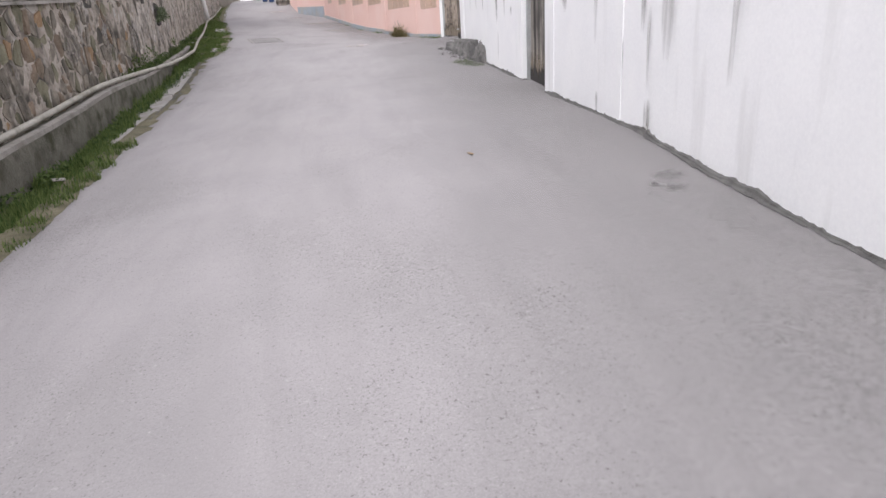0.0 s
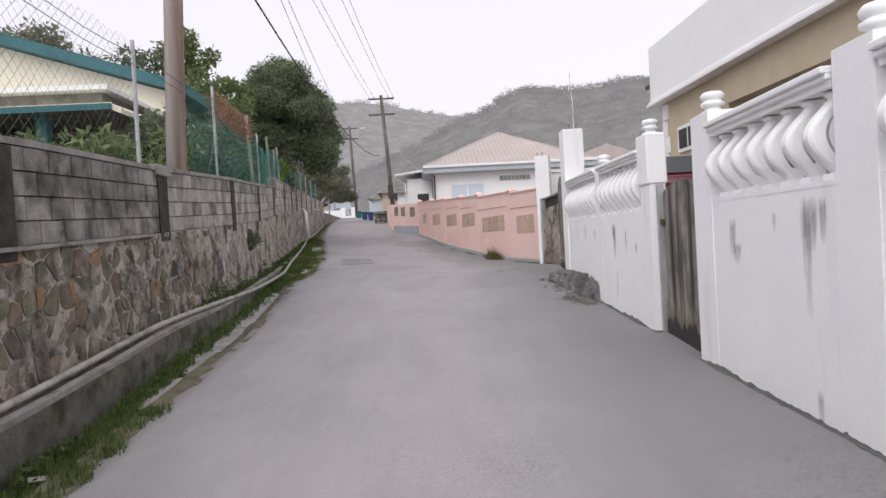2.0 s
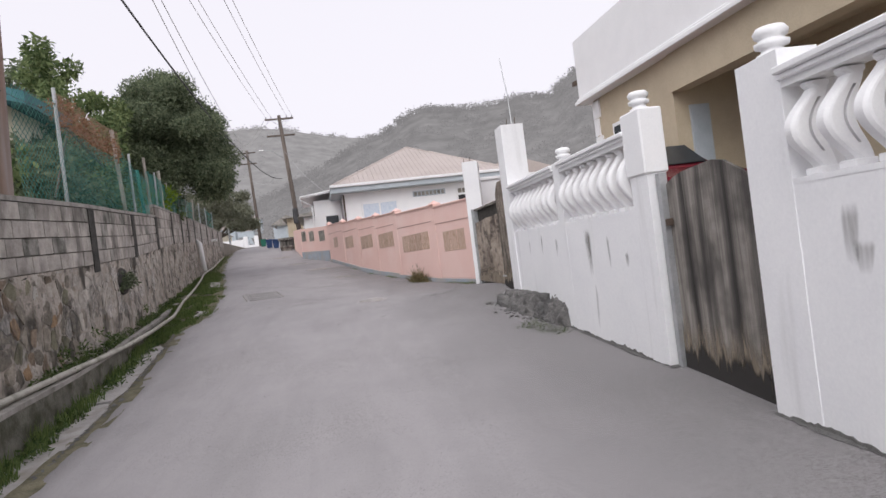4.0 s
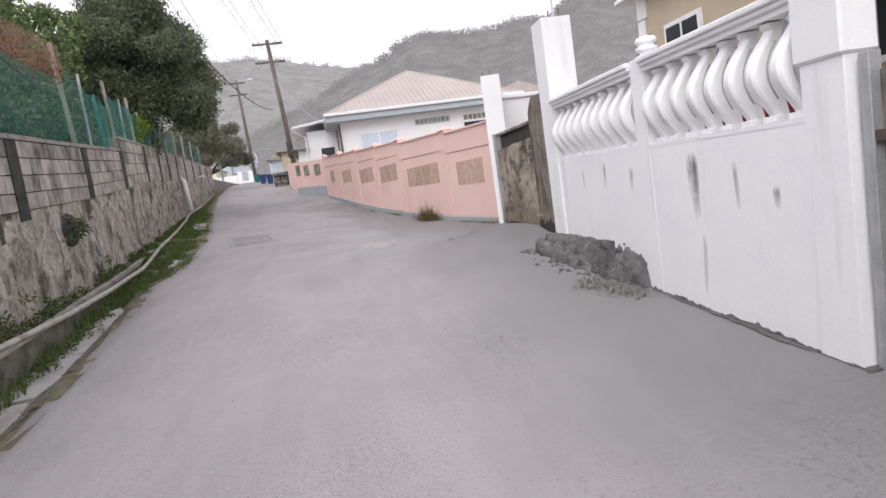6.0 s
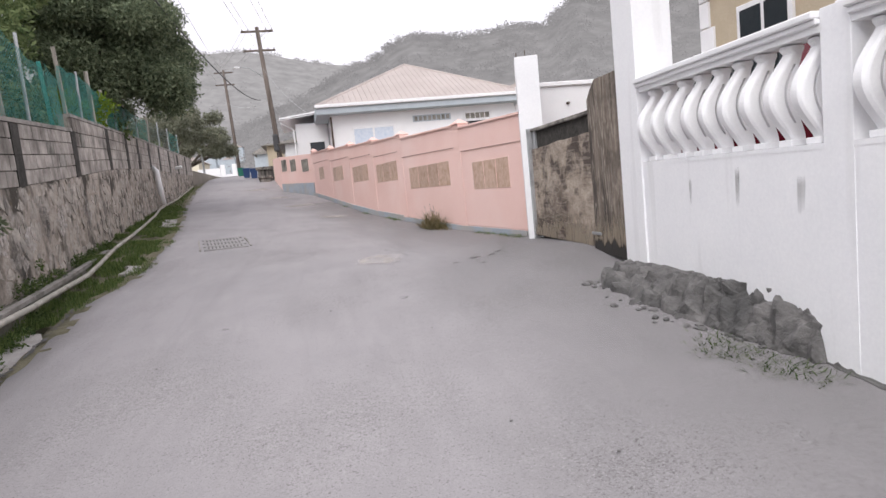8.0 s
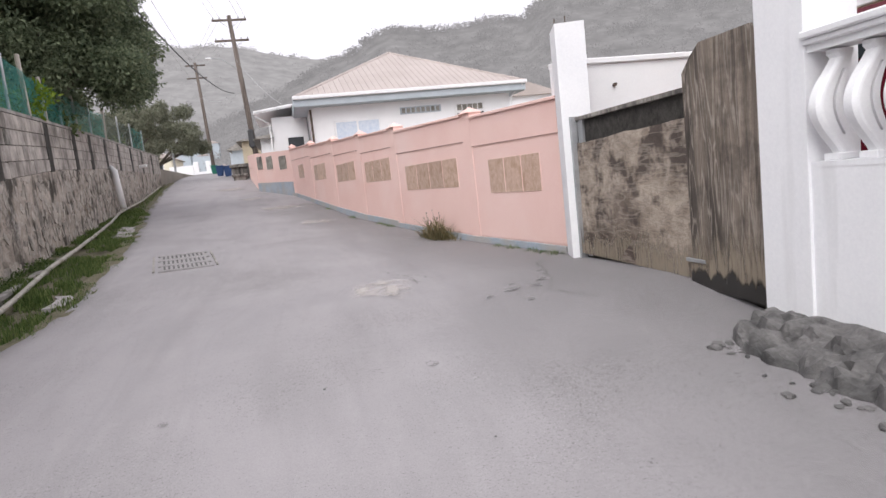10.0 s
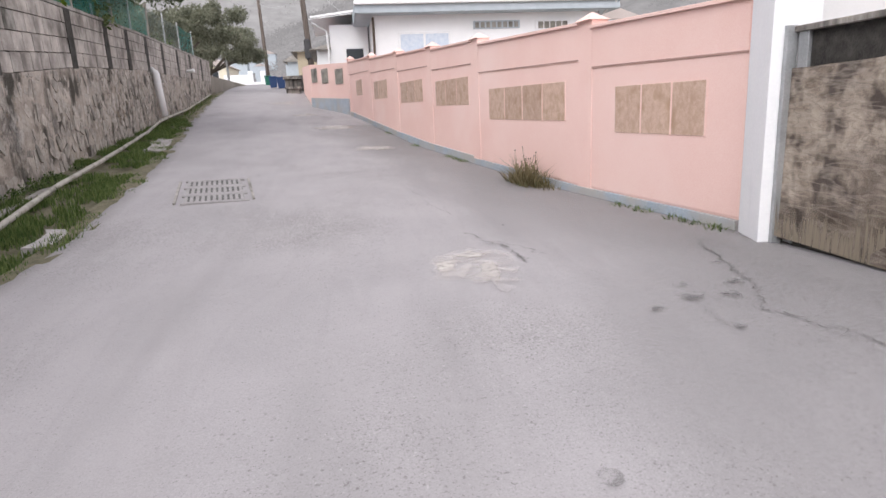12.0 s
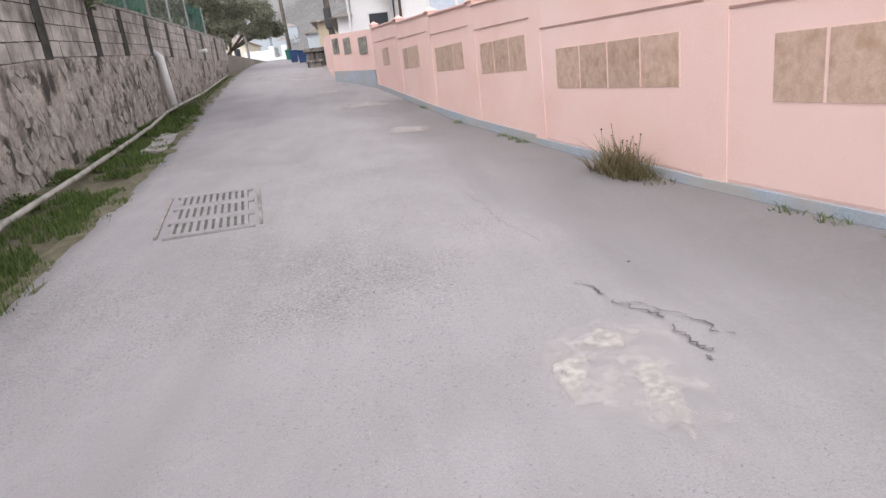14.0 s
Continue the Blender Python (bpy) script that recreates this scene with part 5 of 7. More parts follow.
# ---- cream house on the left with teal roof ----
def cream_house():
    h = thing("cream_house", (-11, 21, 2.6), "cream house with a teal sheet roof above the fence", "house")
    y0, y1 = 17.6, 21.5
    bm = bmesh.new()
    sheet(bm, [[(-5.95, y, 2.2), (-16.0, y, 2.2), (-16.0, y, 5.6), (-11.1, y, 7.3), (-5.95, y, 5.66)] for y in (y0, y1)])
    part("wall", bm, M_CREAM, h, "cream gable wall")
    bm = bmesh.new()
    sheet(bm, [[(-5.4, y, 5.52), (-11.1, y, 7.32), (-16.8, y, 5.5), (-16.8, y, 5.76), (-11.1, y, 7.6), (-5.4, y, 5.78)] for y in (y0 - 0.45, y1 + 0.4)])
    part("roof", bm, M_TEAL, h, "teal ribbed sheet roof")
    p = part("porch_roof", boxed(-15, -6.0, 14.6, 17.6, 4.98, 5.08), M_FRAME, h, "flat porch roof with cream edge")
    part("porch_wall", boxed(-15, -6.25, 14.9, 17.6, 4.72, 4.98), M_CONC, h)
    bm = bmesh.new()
    sheet(bm, [[(-15, 13.9, 4.45), (-15, 14.9, 4.78), (-15, 14.9, 4.70), (-15, 13.9, 4.38)], [(-5.6, 13.9, 4.45), (-6.05, 14.9, 4.78), (-6.05, 14.9, 4.70), (-5.6, 13.9, 4.38)]])
    part("awning", bm, M_CREAM, h, "cream awning with a green edge")
    part("awning_edge", boxed(-15, -5.6, 13.84, 13.9, 4.38, 4.50), M_TEAL, h)
    bm = bmesh.new()
    sheet(bm, [[(-5.6, 13.9, 4.38), (-6.05, 17.6, 4.72), (-6.05, 17.6, 4.85), (-5.6, 13.9, 4.50)], [(-5.42, 13.9, 4.30), (-5.42, 17.6, 4.30), (-5.42, 17.6, 4.40), (-5.42, 13.9, 4.40)]])
    part("awning_side", bm, M_CREAM, h)
    # Black sheet stands in for the porch's inner shade.
    part("dark_porch", boxed(-15, -7.4, 16.6, 16.7, 2.3, 4.4), M_BLACK, h, "black sheet for the shade inside the porch")
    for x in (-7.2, -9.0, -11.5):
        part("porch_column", boxed(x - 0.11, x + 0.11, 14.3, 14.5, 2.3, 4.42, 0.01), M_TEAL, h, "teal porch column")
    part("grille", boxed(-15, -7.3, 14.36, 14.40, 2.3, 3.4), M_NETGREY, h)
    w = part("window", boxed(-5.99, -5.93, 19, 20.2, 3.6, 4.7), M_FRAME, h)
    part("pane", boxed(-5.93, -5.91, 19.06, 20.14, 3.66, 4.64), M_GLASS, w)


cream_house()


# ---- poles and cables ----
def utility_pole(x, y, z0, top, lean, arms, material, r0=0.15, r1=0.10):
    p = thing("utility_pole", (x, y, z0), "tall timber utility pole" + (" with two crossarms" if arms else ", brown and peeling"), "utility pole", "utility poles")
    xt = x + lean
    part("shaft", tubed([(x, y, z0 - 0.6), (x + lean * 0.5, y, (z0 + top) / 2), (xt, y, top)], [r0, (r0 + r1) / 2, r1], 14), material, p, smooth=True)
    for z, half in arms:
        arm = part("crossarm", boxed(xt - half, xt + half, y - 0.09, y - 0.0 + 0.02, z - 0.07, z + 0.07, 0.01), M_POLE, p)
        for k in (-0.92, -0.55, 0.55, 0.92):
            bm = bmesh.new()
            lathe(bm, [(0.03, 0), (0.05, 0.05), (0.05, 0.1), (0.02, 0.16)], (xt + k * half, y - 0.04, z + 0.07), 8)
            part("insulator", bm, M_GALV, arm)
        for s in (-1, 1):
            part("brace", tubed([(xt + s * half * 0.6, y - 0.06, z - 0.05), (xt, y - 0.1, z - 0.6)], 0.018, 5), M_GALV, p)
    return p


pole_a = utility_pole(-1.45, 54.7, 3.2, 14.15, -0.6, ((13.85, 1.12), (12.5, 1.12)), M_POLE, 0.2, 0.14)
pole_b = utility_pole(-6.95, 80, 4.5, 16.45, -0.35, ((16.15, 1.0), (14.85, 1.0)), M_POLE, 0.2, 0.14)
pole_c = utility_pole(-3.61, 11.55, 2.1, 12.4, 0.47, (), M_POLE_NEAR, 0.155, 0.12)
part("junction_bag", boxed(-1.9, -1.5, 54.4, 54.6, 5.2, 6.5, 0.1), M_WIRE, pole_a, "black wrapped cable bundle")


def cable(a, b, sag, r, material, label):
    pts = [Vector(a).lerp(Vector(b), i / 24) - Vector((0, 0, 4 * sag * (i / 24) * (1 - i / 24))) for i in range(25)]
    tagged(part("overhead_cable", tubed(pts, r, 5), material), label, "cable", "overhead cables")


for k in (-0.92, -0.55, 0.55, 0.92):
    cable((-2.05 + 1.12 * k, 54.66, 14.05), (-3.7 + 0.7 * k, 11.55, 12.3), 0.45, 0.014, M_WIREPALE, "thin pale power line high over the lane")
    cable((-3.7 + 0.7 * k, 11.55, 12.3), (-2.5 + 0.7 * k, -30, 11.0), 0.5, 0.014, M_WIREPALE, "thin pale power line high over the lane")
    cable((-7.3 + 1.0 * k, 79.95, 16.3), (-2.05 + 1.12 * k, 54.74, 14.05), 0.3, 0.014, M_WIREPALE, "thin pale power line between far poles")
for k in (-0.7, 0.6):
    cable((-7.3 + k, 79.95, 15.0), (-3.7, 11.5, 11.2), 0.9, 0.016, M_WIREPALE, "pale line sagging along the lane")
cable((-2.4, 54.6, 9.0), (-3.5, 11.5, 8.0), 1.4, 0.024, M_WIRE, "black service cable along the lane")
cable((-1.9, 54.6, 9.0), (-7.2, 79.9, 12.8), 0.5, 0.012, M_WIREPALE, "thin service cable between far poles")
cable((-3.66, 11.5, 9.2), (-2.6, -30, 8.4), 0.7, 0.02, M_WIRE, "black service cable overhead")
cable((-1.95, 54.6, 11.2), (1.0, 40.0, 5.6), 0.4, 0.010, M_WIREPALE, "thin drop cable to a house")

lamp = thing("street_lamp", (-7.75, 60, 3.4), "slim grey street lamp with a single arm", "street lamp")
part("post", tubed([(-7.72, 60, 3.4), (-7.75, 60, 7.0), (-7.95, 60, 7.5), (-8.3, 60, 7.6)], [0.09, 0.07, 0.05, 0.04], 8), M_GALV, lamp)
part("head", boxed(-8.65, -8.25, 59.9, 60.1, 7.53, 7.65, 0.03), M_GALV, lamp)
lamp = thing("pole_lamp", (-1.5, 56, 11.0), "lamp arm fixed to the far utility pole", "street lamp")
part("arm", tubed([(-1.95, 54.7, 10.6), (-2.9, 54.6, 11.3), (-3.6, 54.6, 11.4)], 0.03, 6), M_GALV, lamp)
part("head", boxed(-3.95, -3.55, 54.5, 54.7, 11.33, 11.44, 0.03), M_FRAME, lamp)


# ---- fence on the blockwork ----
def net_panel(y0, y1, h0, h1, material, parent, pitch=0.062, lean=0.0, low=0.0, thick=0.007):
    """A sheet of slack plastic net, as crossing strands."""
    verts, faces = [], []
    n = max(2, int((y1 - y0) / pitch))
    rows = int(max(h0, h1) / pitch)
    def at(i, j):
        y = y0 + (y1 - y0) * i / n
        f = j / rows
        h = h0 + (h1 - h0) * i / n + 0.06 * noise.noise((y * 1.7, 3, 1))
        x = left_x(y) - 0.10 + lean * f + 0.05 * noise.noise((y * 1.5, f * 2, 4))
        return Vector((x, y, left_top(y) + low + h * f - 0.05 * math.sin(math.pi * (i / n)) * f))
    def strand(a, b):
        k = len(verts)
        d = Vector((0.0, 0.0, thick)) if abs((b - a).y) > abs((b - a).z) * 0.5 else Vector((0, thick, 0))
        e = Vector((0.004, 0, 0))
        verts.extend((a - d + e, a + d + e, b + d + e, b - d + e))
        faces.append((k, k + 1, k + 2, k + 3))
    for i in range(n):
        for j in range(rows):
            if (i + j) % 2 == 0:
                strand(at(i, j), at(i + 1, j + 1))
            else:
                strand(at(i + 1, j), at(i, j + 1))
    raw("net", verts, faces, material, parent)


fence = thing("garden_fence", (-3.6, 16, 2.9), "sagging green net fence on mixed posts above the wall", "fence")
POSTS = [(9.65, 1.6, 0), (13.2, 1.68, 0), (17.15, 1.7, 1), (18.3, 1.35, 0), (19.6, 1.1, 2), (20.7, 1.25, 1), (22.0, 1.0, 0), (23.3, 1.2, 1), (24.6, 0.95, 1), (26.0, 1.0, 0), (27.6, 0.9, 1), (29.4, 1.0, 0), (31.5, 0.95, 1), (34, 1.0, 0), (36.8, 1.0, 0), (40, 1.0, 0)]
for y, h, k in POSTS:
    x, z = left_x(y) - 0.12, left_top(y)
    if k == 0:
        bm = tubed([(x, y, z - 0.5), (x + rnd(-0.03, 0.03), y + rnd(-0.04, 0.04), z + h)], 0.027, 8)
        part("post", bm, M_GALV, fence, "grey pipe post")
    else:
        bm = boxed(-0.034, 0.034, -0.036, 0.036, -0.4, h, 0.006, Matrix.Translation((x, y, z)) @ pose(0, 0, 0, rnd(-4, 4), rnd(-3, 3), rnd(0, 40)))
        part("post", bm, M_NET if k == 2 else M_POSTWOOD, fence, "green painted post" if k == 2 else "pale timber post")
net_panel(13.2, 17.15, 1.15, 1.1, M_NET, fence, pitch=0.042)
net_panel(13.2, 17.15, 0.5, 0.55, M_NETBROWN, fence, pitch=0.032, low=1.12)
net_panel(17.15, 17.62, 1.3, 1.25, M_NET, fence, pitch=0.036)
net_panel(17.6, 19.6, 1.25, 0.95, M_NET, fence, pitch=0.036)
net_panel(19.6, 20.35, 1.1, 0.9, M_NET, fence, pitch=0.036, thick=0.012)
net_panel(20.42, 22.0, 0.9, 0.95, M_NET, fence, pitch=0.036, thick=0.012)
net_panel(22.0, 24.6, 0.95, 0.85, M_NET, fence, pitch=0.036, thick=0.012)
net_panel(24.6, 27.6, 0.85, 0.8, M_NET, fence, pitch=0.045, thick=0.012)
net_panel(27.6, 31.5, 0.8, 0.8, M_NET, fence, pitch=0.05, thick=0.012)
net_panel(31.5, 36.8, 0.85, 0.9, M_NETGREY, fence, pitch=0.08, thick=0.012)
net_panel(36.8, 40, 0.9, 0.9, M_NET, fence, pitch=0.07, thick=0.014)
net_panel(3.0, 9.65, 1.6, 1.58, M_NETGREY, fence, pitch=0.07, thick=0.003)
net_panel(11.7, 13.2, 1.4, 1.5, M_NET, fence, pitch=0.055)
for dz in (1.28, 1.42):
    part("barbed_wire", tubed([(left_x(y) - 0.12, y, left_top(y) + dz + 0.03 * math.sin(y * 2)) for y in np.arange(-6, 12.9, 0.6)], 0.005, 4), M_WIRE, fence)


# ---- foliage ----
def leaves(centres, radii, count, size, spread=0.6, squash=0.8, droop=0.3):
    """Leaf quads scattered over the skins of many lobes; gives places and faces."""
    rng = np.random.default_rng(int(abs(centres[0][0] * 100 + centres[0][1] * 10)) + count)
    c = np.asarray(centres, float)
    r = np.asarray(radii, float)
    pick = rng.choice(len(c), count, p=r ** 2 / np.sum(r ** 2))
    d = rng.normal(size=(count, 3))
    d /= np.linalg.norm(d, axis=1)[:, None]
    rad = r[pick] * (1 - spread * rng.random(count) ** 1.5) * (1 + 0.12 * rng.normal(size=count))
    p = c[pick] + d * rad[:, None] * np.array([1, 1, squash])
    t = rng.normal(size=(count, 3)) + 0.6 * d
    t[:, 2] -= droop
    t /= np.linalg.norm(t, axis=1)[:, None]
    b = np.cross(t, d + 0.7 * rng.normal(size=(count, 3)))
    b /= np.linalg.norm(b, axis=1)[:, None] + 1e-9
    s = size * (0.6 + 0.8 * rng.random(count))
    a0, a1, a2, a3 = p, p + t * (s * 0.5)[:, None] + b * (s * 0.2)[:, None], p + t * s[:, None], p + t * (s * 0.5)[:, None] - b * (s * 0.2)[:, None]
    v = np.stack([a0, a1, a2, a3], 1).reshape(-1, 3)
    f = np.arange(count * 4).reshape(-1, 4)
    return v, f


def tree(base, top, crown, rad, lobes, count, size, material, label, category="tree", trunk=0.16, squash=0.8, lobe_r=(0.28, 0.42)):
    """A tapered trunk with limbs and a lobed crown."""
    t = thing("tree", base, label, category)
    rng = random.Random(int(abs(base[0] * 31 + base[1] * 17)))
    crown = Vector(crown)
    b = Vector(base)
    fork = b.lerp(crown, 0.45)
    part("trunk", tubed([b - Vector((0, 0, 0.4)), b.lerp(fork, 0.5) + Vector((rng.uniform(-.1, .1), rng.uniform(-.1, .1), 0)), fork], [trunk * 1.3, trunk, trunk * 0.75], 9), M_BARK, t, smooth=True)
    cs, rs = [], []
    for i in range(lobes):
        while True:
            d = Vector((rng.gauss(0, 1), rng.gauss(0, 1), rng.gauss(0, 1))).normalized()
            if d.z > -0.75:
                break
        k = rng.uniform(0.5, 1.0)
        cs.append((crown.x + d.x * rad[0] * k, crown.y + d.y * rad[1] * k, crown.z + d.z * rad[2] * k))
        rs.append(rng.uniform(*lobe_r) * min(rad))
    for i in range(min(7, lobes)):
        e = Vector(cs[i])
        part("limb", tubed([fork, fork.lerp(e, 0.5) + Vector((0, 0, 0.15)), e], [trunk * 0.5, trunk * 0.3, trunk * 0.12], 6), M_BARK, t)
    v, f = leaves(cs, rs, count, size, squash=squash)
    raw("crown", v, f, material, t)
    return t


def shrub(base, rad, count, size, material, label, lobes=9):
    t = thing("shrub", base, label, "shrub")
    rng = random.Random(int(abs(base[0] * 57 + base[1] * 13)))
    cs = [(base[0] + rng.uniform(-0.7, 0.7) * rad[0], base[1] + rng.uniform(-0.7, 0.7) * rad[1], base[2] + rng.uniform(0.15, 0.85) * rad[2]) for _ in range(lobes)]
    rs = [rng.uniform(0.3, 0.5) * min(rad) for _ in range(lobes)]
    for i in range(5):
        part("stem", tubed([(base[0], base[1], base[2] - 0.2), cs[i]], [0.025, 0.008], 5), M_BARK, t)
    v, f = leaves(cs, rs, count, size)
    raw("foliage", v, f, material, t)
    return t


tree((-5.7, 27.4, 3.2), 9.6, (-4.9, 27.4, 6.5), (2.15, 2.6, 2.7), 120, 170000, 0.115, M_MANGO, "dense dark green mango tree leaning over the wall", trunk=0.24, lobe_r=(0.22, 0.36))
tree((-6.0, 18.2, 2.7), 5.6, (-5.5, 18.2, 4.0), (1.1, 2.2, 1.1), 26, 15000, 0.12, M_MANGO, "bushy dark green tree crowding the fence", trunk=0.1)
tree((-6.6, 21.2, 3.0), 7.2, (-6.2, 21.2, 5.2), (1.5, 1.8, 1.9), 30, 15000, 0.13, M_LIGHTLEAF, "bushy green tree behind the fence", trunk=0.1)
tree((-7.4, 24.0, 3.0), 9.4, (-7.2, 24.0, 7.1), (1.7, 1.9, 2.1), 34, 7500, 0.17, M_LIGHTLEAF, "loose airy green tree behind the fence", trunk=0.14, lobe_r=(0.12, 0.24))
tree((-12.8, 33, 3.0), 12.4, (-13.2, 33, 9.4), (2.6, 2.8, 3.0), 34, 15000, 0.24, M_MANGO, "dark green tree behind the cream house", trunk=0.2)
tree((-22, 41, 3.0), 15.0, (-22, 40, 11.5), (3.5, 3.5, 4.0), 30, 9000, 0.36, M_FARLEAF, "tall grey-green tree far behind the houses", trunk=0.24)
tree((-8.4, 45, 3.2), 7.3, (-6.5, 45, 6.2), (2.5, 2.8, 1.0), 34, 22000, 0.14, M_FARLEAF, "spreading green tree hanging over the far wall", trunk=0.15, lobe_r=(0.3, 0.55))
tree((-10.2, 62, 3.6), 7.4, (-7.9, 61, 6.75), (2.8, 3.2, 1.2), 34, 24000, 0.16, M_FARLEAF, "olive tree beside the far lane, greyed for haze", trunk=0.18, lobe_r=(0.3, 0.55))
tree((-11.0, 52, 3.4), 8.6, (-10.6, 52, 6.2), (3.4, 3.8, 2.0), 28, 11000, 0.28, M_FARLEAF, "olive tree beside the far lane, greyed for haze", trunk=0.18)
tree((-10.6, 37, 3.2), 7.0, (-9.2, 37, 5.6), (2.2, 3.0, 1.4), 24, 12000, 0.16, M_MANGO, "dark green tree behind the far fence", trunk=0.18)
for (x, y, z), rad, cnt, mt, lb in (((-4.5, 10.4, 2.4), (0.8, 1.2, 0.8), 1500, M_LIGHTLEAF, "green garden shrub above the wall"), ((-4.6, 12.9, 2.5), (0.9, 1.3, 1.3), 2200, M_LIGHTLEAF, "green garden shrub above the wall"),
                                    ((-4.7, 15.0, 2.6), (1.0, 1.7, 1.9), 5200, M_MANGO, "dark leafy shrub tangled in the fence"), ((-5.0, 18.0, 2.8), (1.0, 1.5, 1.6), 2800, M_LIGHTLEAF, "light green shrub tangled in the fence"),
                                    ((-5.2, 20.8, 3.2), (0.9, 1.2, 1.2), 2000, M_LIGHTLEAF, "light green shrub behind the net"), ((-5.0, 23.6, 3.5), (0.8, 1.0, 1.1), 1400, M_YELLOWLEAF, "yellow-green shrub behind the net"),
                                    ((-5.4, 26.0, 3.6), (0.9, 1.5, 0.8), 1500, M_LIGHTLEAF, "light green shrub behind the net"), ((-6.2, 31.5, 3.6), (1.0, 2.0, 1.3), 1500, M_MANGO, "dark shrub behind the far fence"),
                                    ((-5.8, 8.3, 2.2), (1.2, 1.2, 0.7), 1500, M_LIGHTLEAF, "low garden shrub by the porch"), ((-6.9, 36.5, 3.8), (0.9, 2.0, 1.2), 1300, M_LIGHTLEAF, "green shrub behind the far fence")):
    shrub((x, y, z), rad, cnt, 0.13, mt, lb)
# bare climbing twigs in the brown stretch of fence
vine = thing("dry_vine", (-3.6, 15, 3.2), "dry orange-brown creeper hanging on the fence", "creeper")
part("stem", tubed([(-3.62, 13.3, 3.0), (-3.66, 14.2, 4.2), (-3.75, 16.0, 3.9)], 0.02, 5), M_BARK, vine)
vc = [(left_x(13.4 + 0.28 * i) - 0.18, 13.4 + 0.28 * i, left_top(13.4 + 0.28 * i) + 1.4 - 0.02 * i + 0.1 * math.sin(i * 2.1)) for i in range(13)]
v, f = leaves(vc, [0.22] * 13, 1500, 0.06)
raw("foliage", v, f, M_DRYVINE, vine)
# plant growing out of a hole in the wall
wp = thing("wall_plant", (-3.5, 15.35, 1.75), "dark leafy plant growing out of a hole in the wall", "plant")
lx = left_x(15.35)
# Solid dark lens on the wall face; its colour stands for the hole's shade.
bm = bmesh.new()
bmesh.ops.create_icosphere(bm, subdivisions=2, radius=1, matrix=Matrix.Translation((lx + 0.02, 15.35, 1.72)) @ Matrix.Diagonal((0.06, 0.36, 0.25, 1)))
part("hollow", bm, M_SHADEFILL, wp, "dark lens painted as a shaded hollow in the wall")
v, f = leaves([(lx + 0.06, 15.3, 1.78), (lx + 0.07, 15.5, 1.72), (lx + 0.06, 15.18, 1.66)], [0.12, 0.12, 0.10], 360, 0.085)
raw("foliage", v, f, M_MANGO, wp)


def blades(name, spots, material, label, category, height=0.1, lean=0.5):
    """Grass as single bent blades round the given spots (x, y, radius, count, height)."""
    verts, faces = [], []
    rng = random.Random(len(spots) * 7 + int(height * 100))
    for x, y, rad, cnt, h in spots:
        for _ in range(cnt):
            a, q = rng.uniform(0, 6.28), rad * math.sqrt(rng.random())
            px, py = x + q * math.cos(a), y + q * math.sin(a)
            pz = land(px, py) - 0.05
            b, hh, wdt = rng.uniform(0, 6.28), h * rng.uniform(0.4, 1.2), rng.uniform(0.004, 0.009)
            dx, dy = math.cos(b) * lean * hh * rng.random(), math.sin(b) * lean * hh * rng.random()
            k = len(verts)
            ox, oy = -math.sin(b) * wdt, math.cos(b) * wdt
            verts += [(px - ox, py - oy, pz), (px + ox, py + oy, pz), (px + dx * 0.4 + ox * 0.7, py + dy * 0.4 + oy * 0.7, pz + hh * 0.6), (px + dx * 0.4 - ox * 0.7, py + dy * 0.4 - oy * 0.7, pz + hh * 0.6), (px + dx, py + dy, pz + hh)]
            faces += [(k, k + 1, k + 2, k + 3), (k + 3, k + 2, k + 4)]
    return raw(name, verts, faces, material)


spots = []
rng_g = random.Random(5)
for y in np.arange(-4, 9.2, 0.13):
    a, b = left_x(y) + 0.36, lerp(y, EDGE_Y, EDGE_X) + (0.06 if y < 7.4 else -0.3)
    for _ in range(4):
        spots.append((rng_g.uniform(a, b), y, 0.13, 150, rng_g.uniform(0.05, 0.14)))
for y in np.arange(9.2, 16, 0.22):
    a = left_x(y) + lerp(y, [9, 13, 15], [0.32, 0.25, 0.3])
    for _ in range(2):
        spots.append((a + rng_g.uniform(0, 0.14), y, 0.12, 70 if rng_g.random() < 0.8 else 15, rng_g.uniform(0.10, 0.24)))
for y in np.arange(15.5, 32, 0.16):
    a, b = left_x(y) + 0.05, lerp(y, EDGE_Y, EDGE_X) + 0.02
    for _ in range(3):
        if noise.noise((y * 0.7, 2, 2)) > -0.35:
            spots.append((rng_g.uniform(a, b), y, 0.15, 110, rng_g.uniform(0.05, 0.12)))
for y in np.arange(32, 42, 0.4):
    spots.append((rng_g.uniform(left_x(y) + 0.1, lerp(y, EDGE_Y, EDGE_X)), y, 0.25, 40, 0.12))
tagged(blades("grass", spots, M_GRASS, "", ""), "short green grass and weeds along the verge", "grass", kind="stuff")
spots = []
for y in (16.6, 16.9, 17.15, 17.6, 18.0, 22.6, 22.9, 23.3, 25.5, 28):
    spots.append((right_x(y) - 0.06, y, 0.13, 130, 0.10))
tagged(blades("weeds", spots, M_GRASS, "", "", lean=1.4), "small green weeds at the foot of the walls", "weeds", kind="stuff")
heap_spots = [(2.70 + 0.1 * k, y, 0.15, 260, 0.075) for k, y in ((-1, 10.72), (0, 10.55), (-1, 10.95), (-2, 11.1), (-1, 11.25))]
tagged(blades("heap_weeds", heap_spots, M_WEED, "", "", lean=2.4), "low dark weeds at the end of the mortar heap", "weeds", kind="stuff")
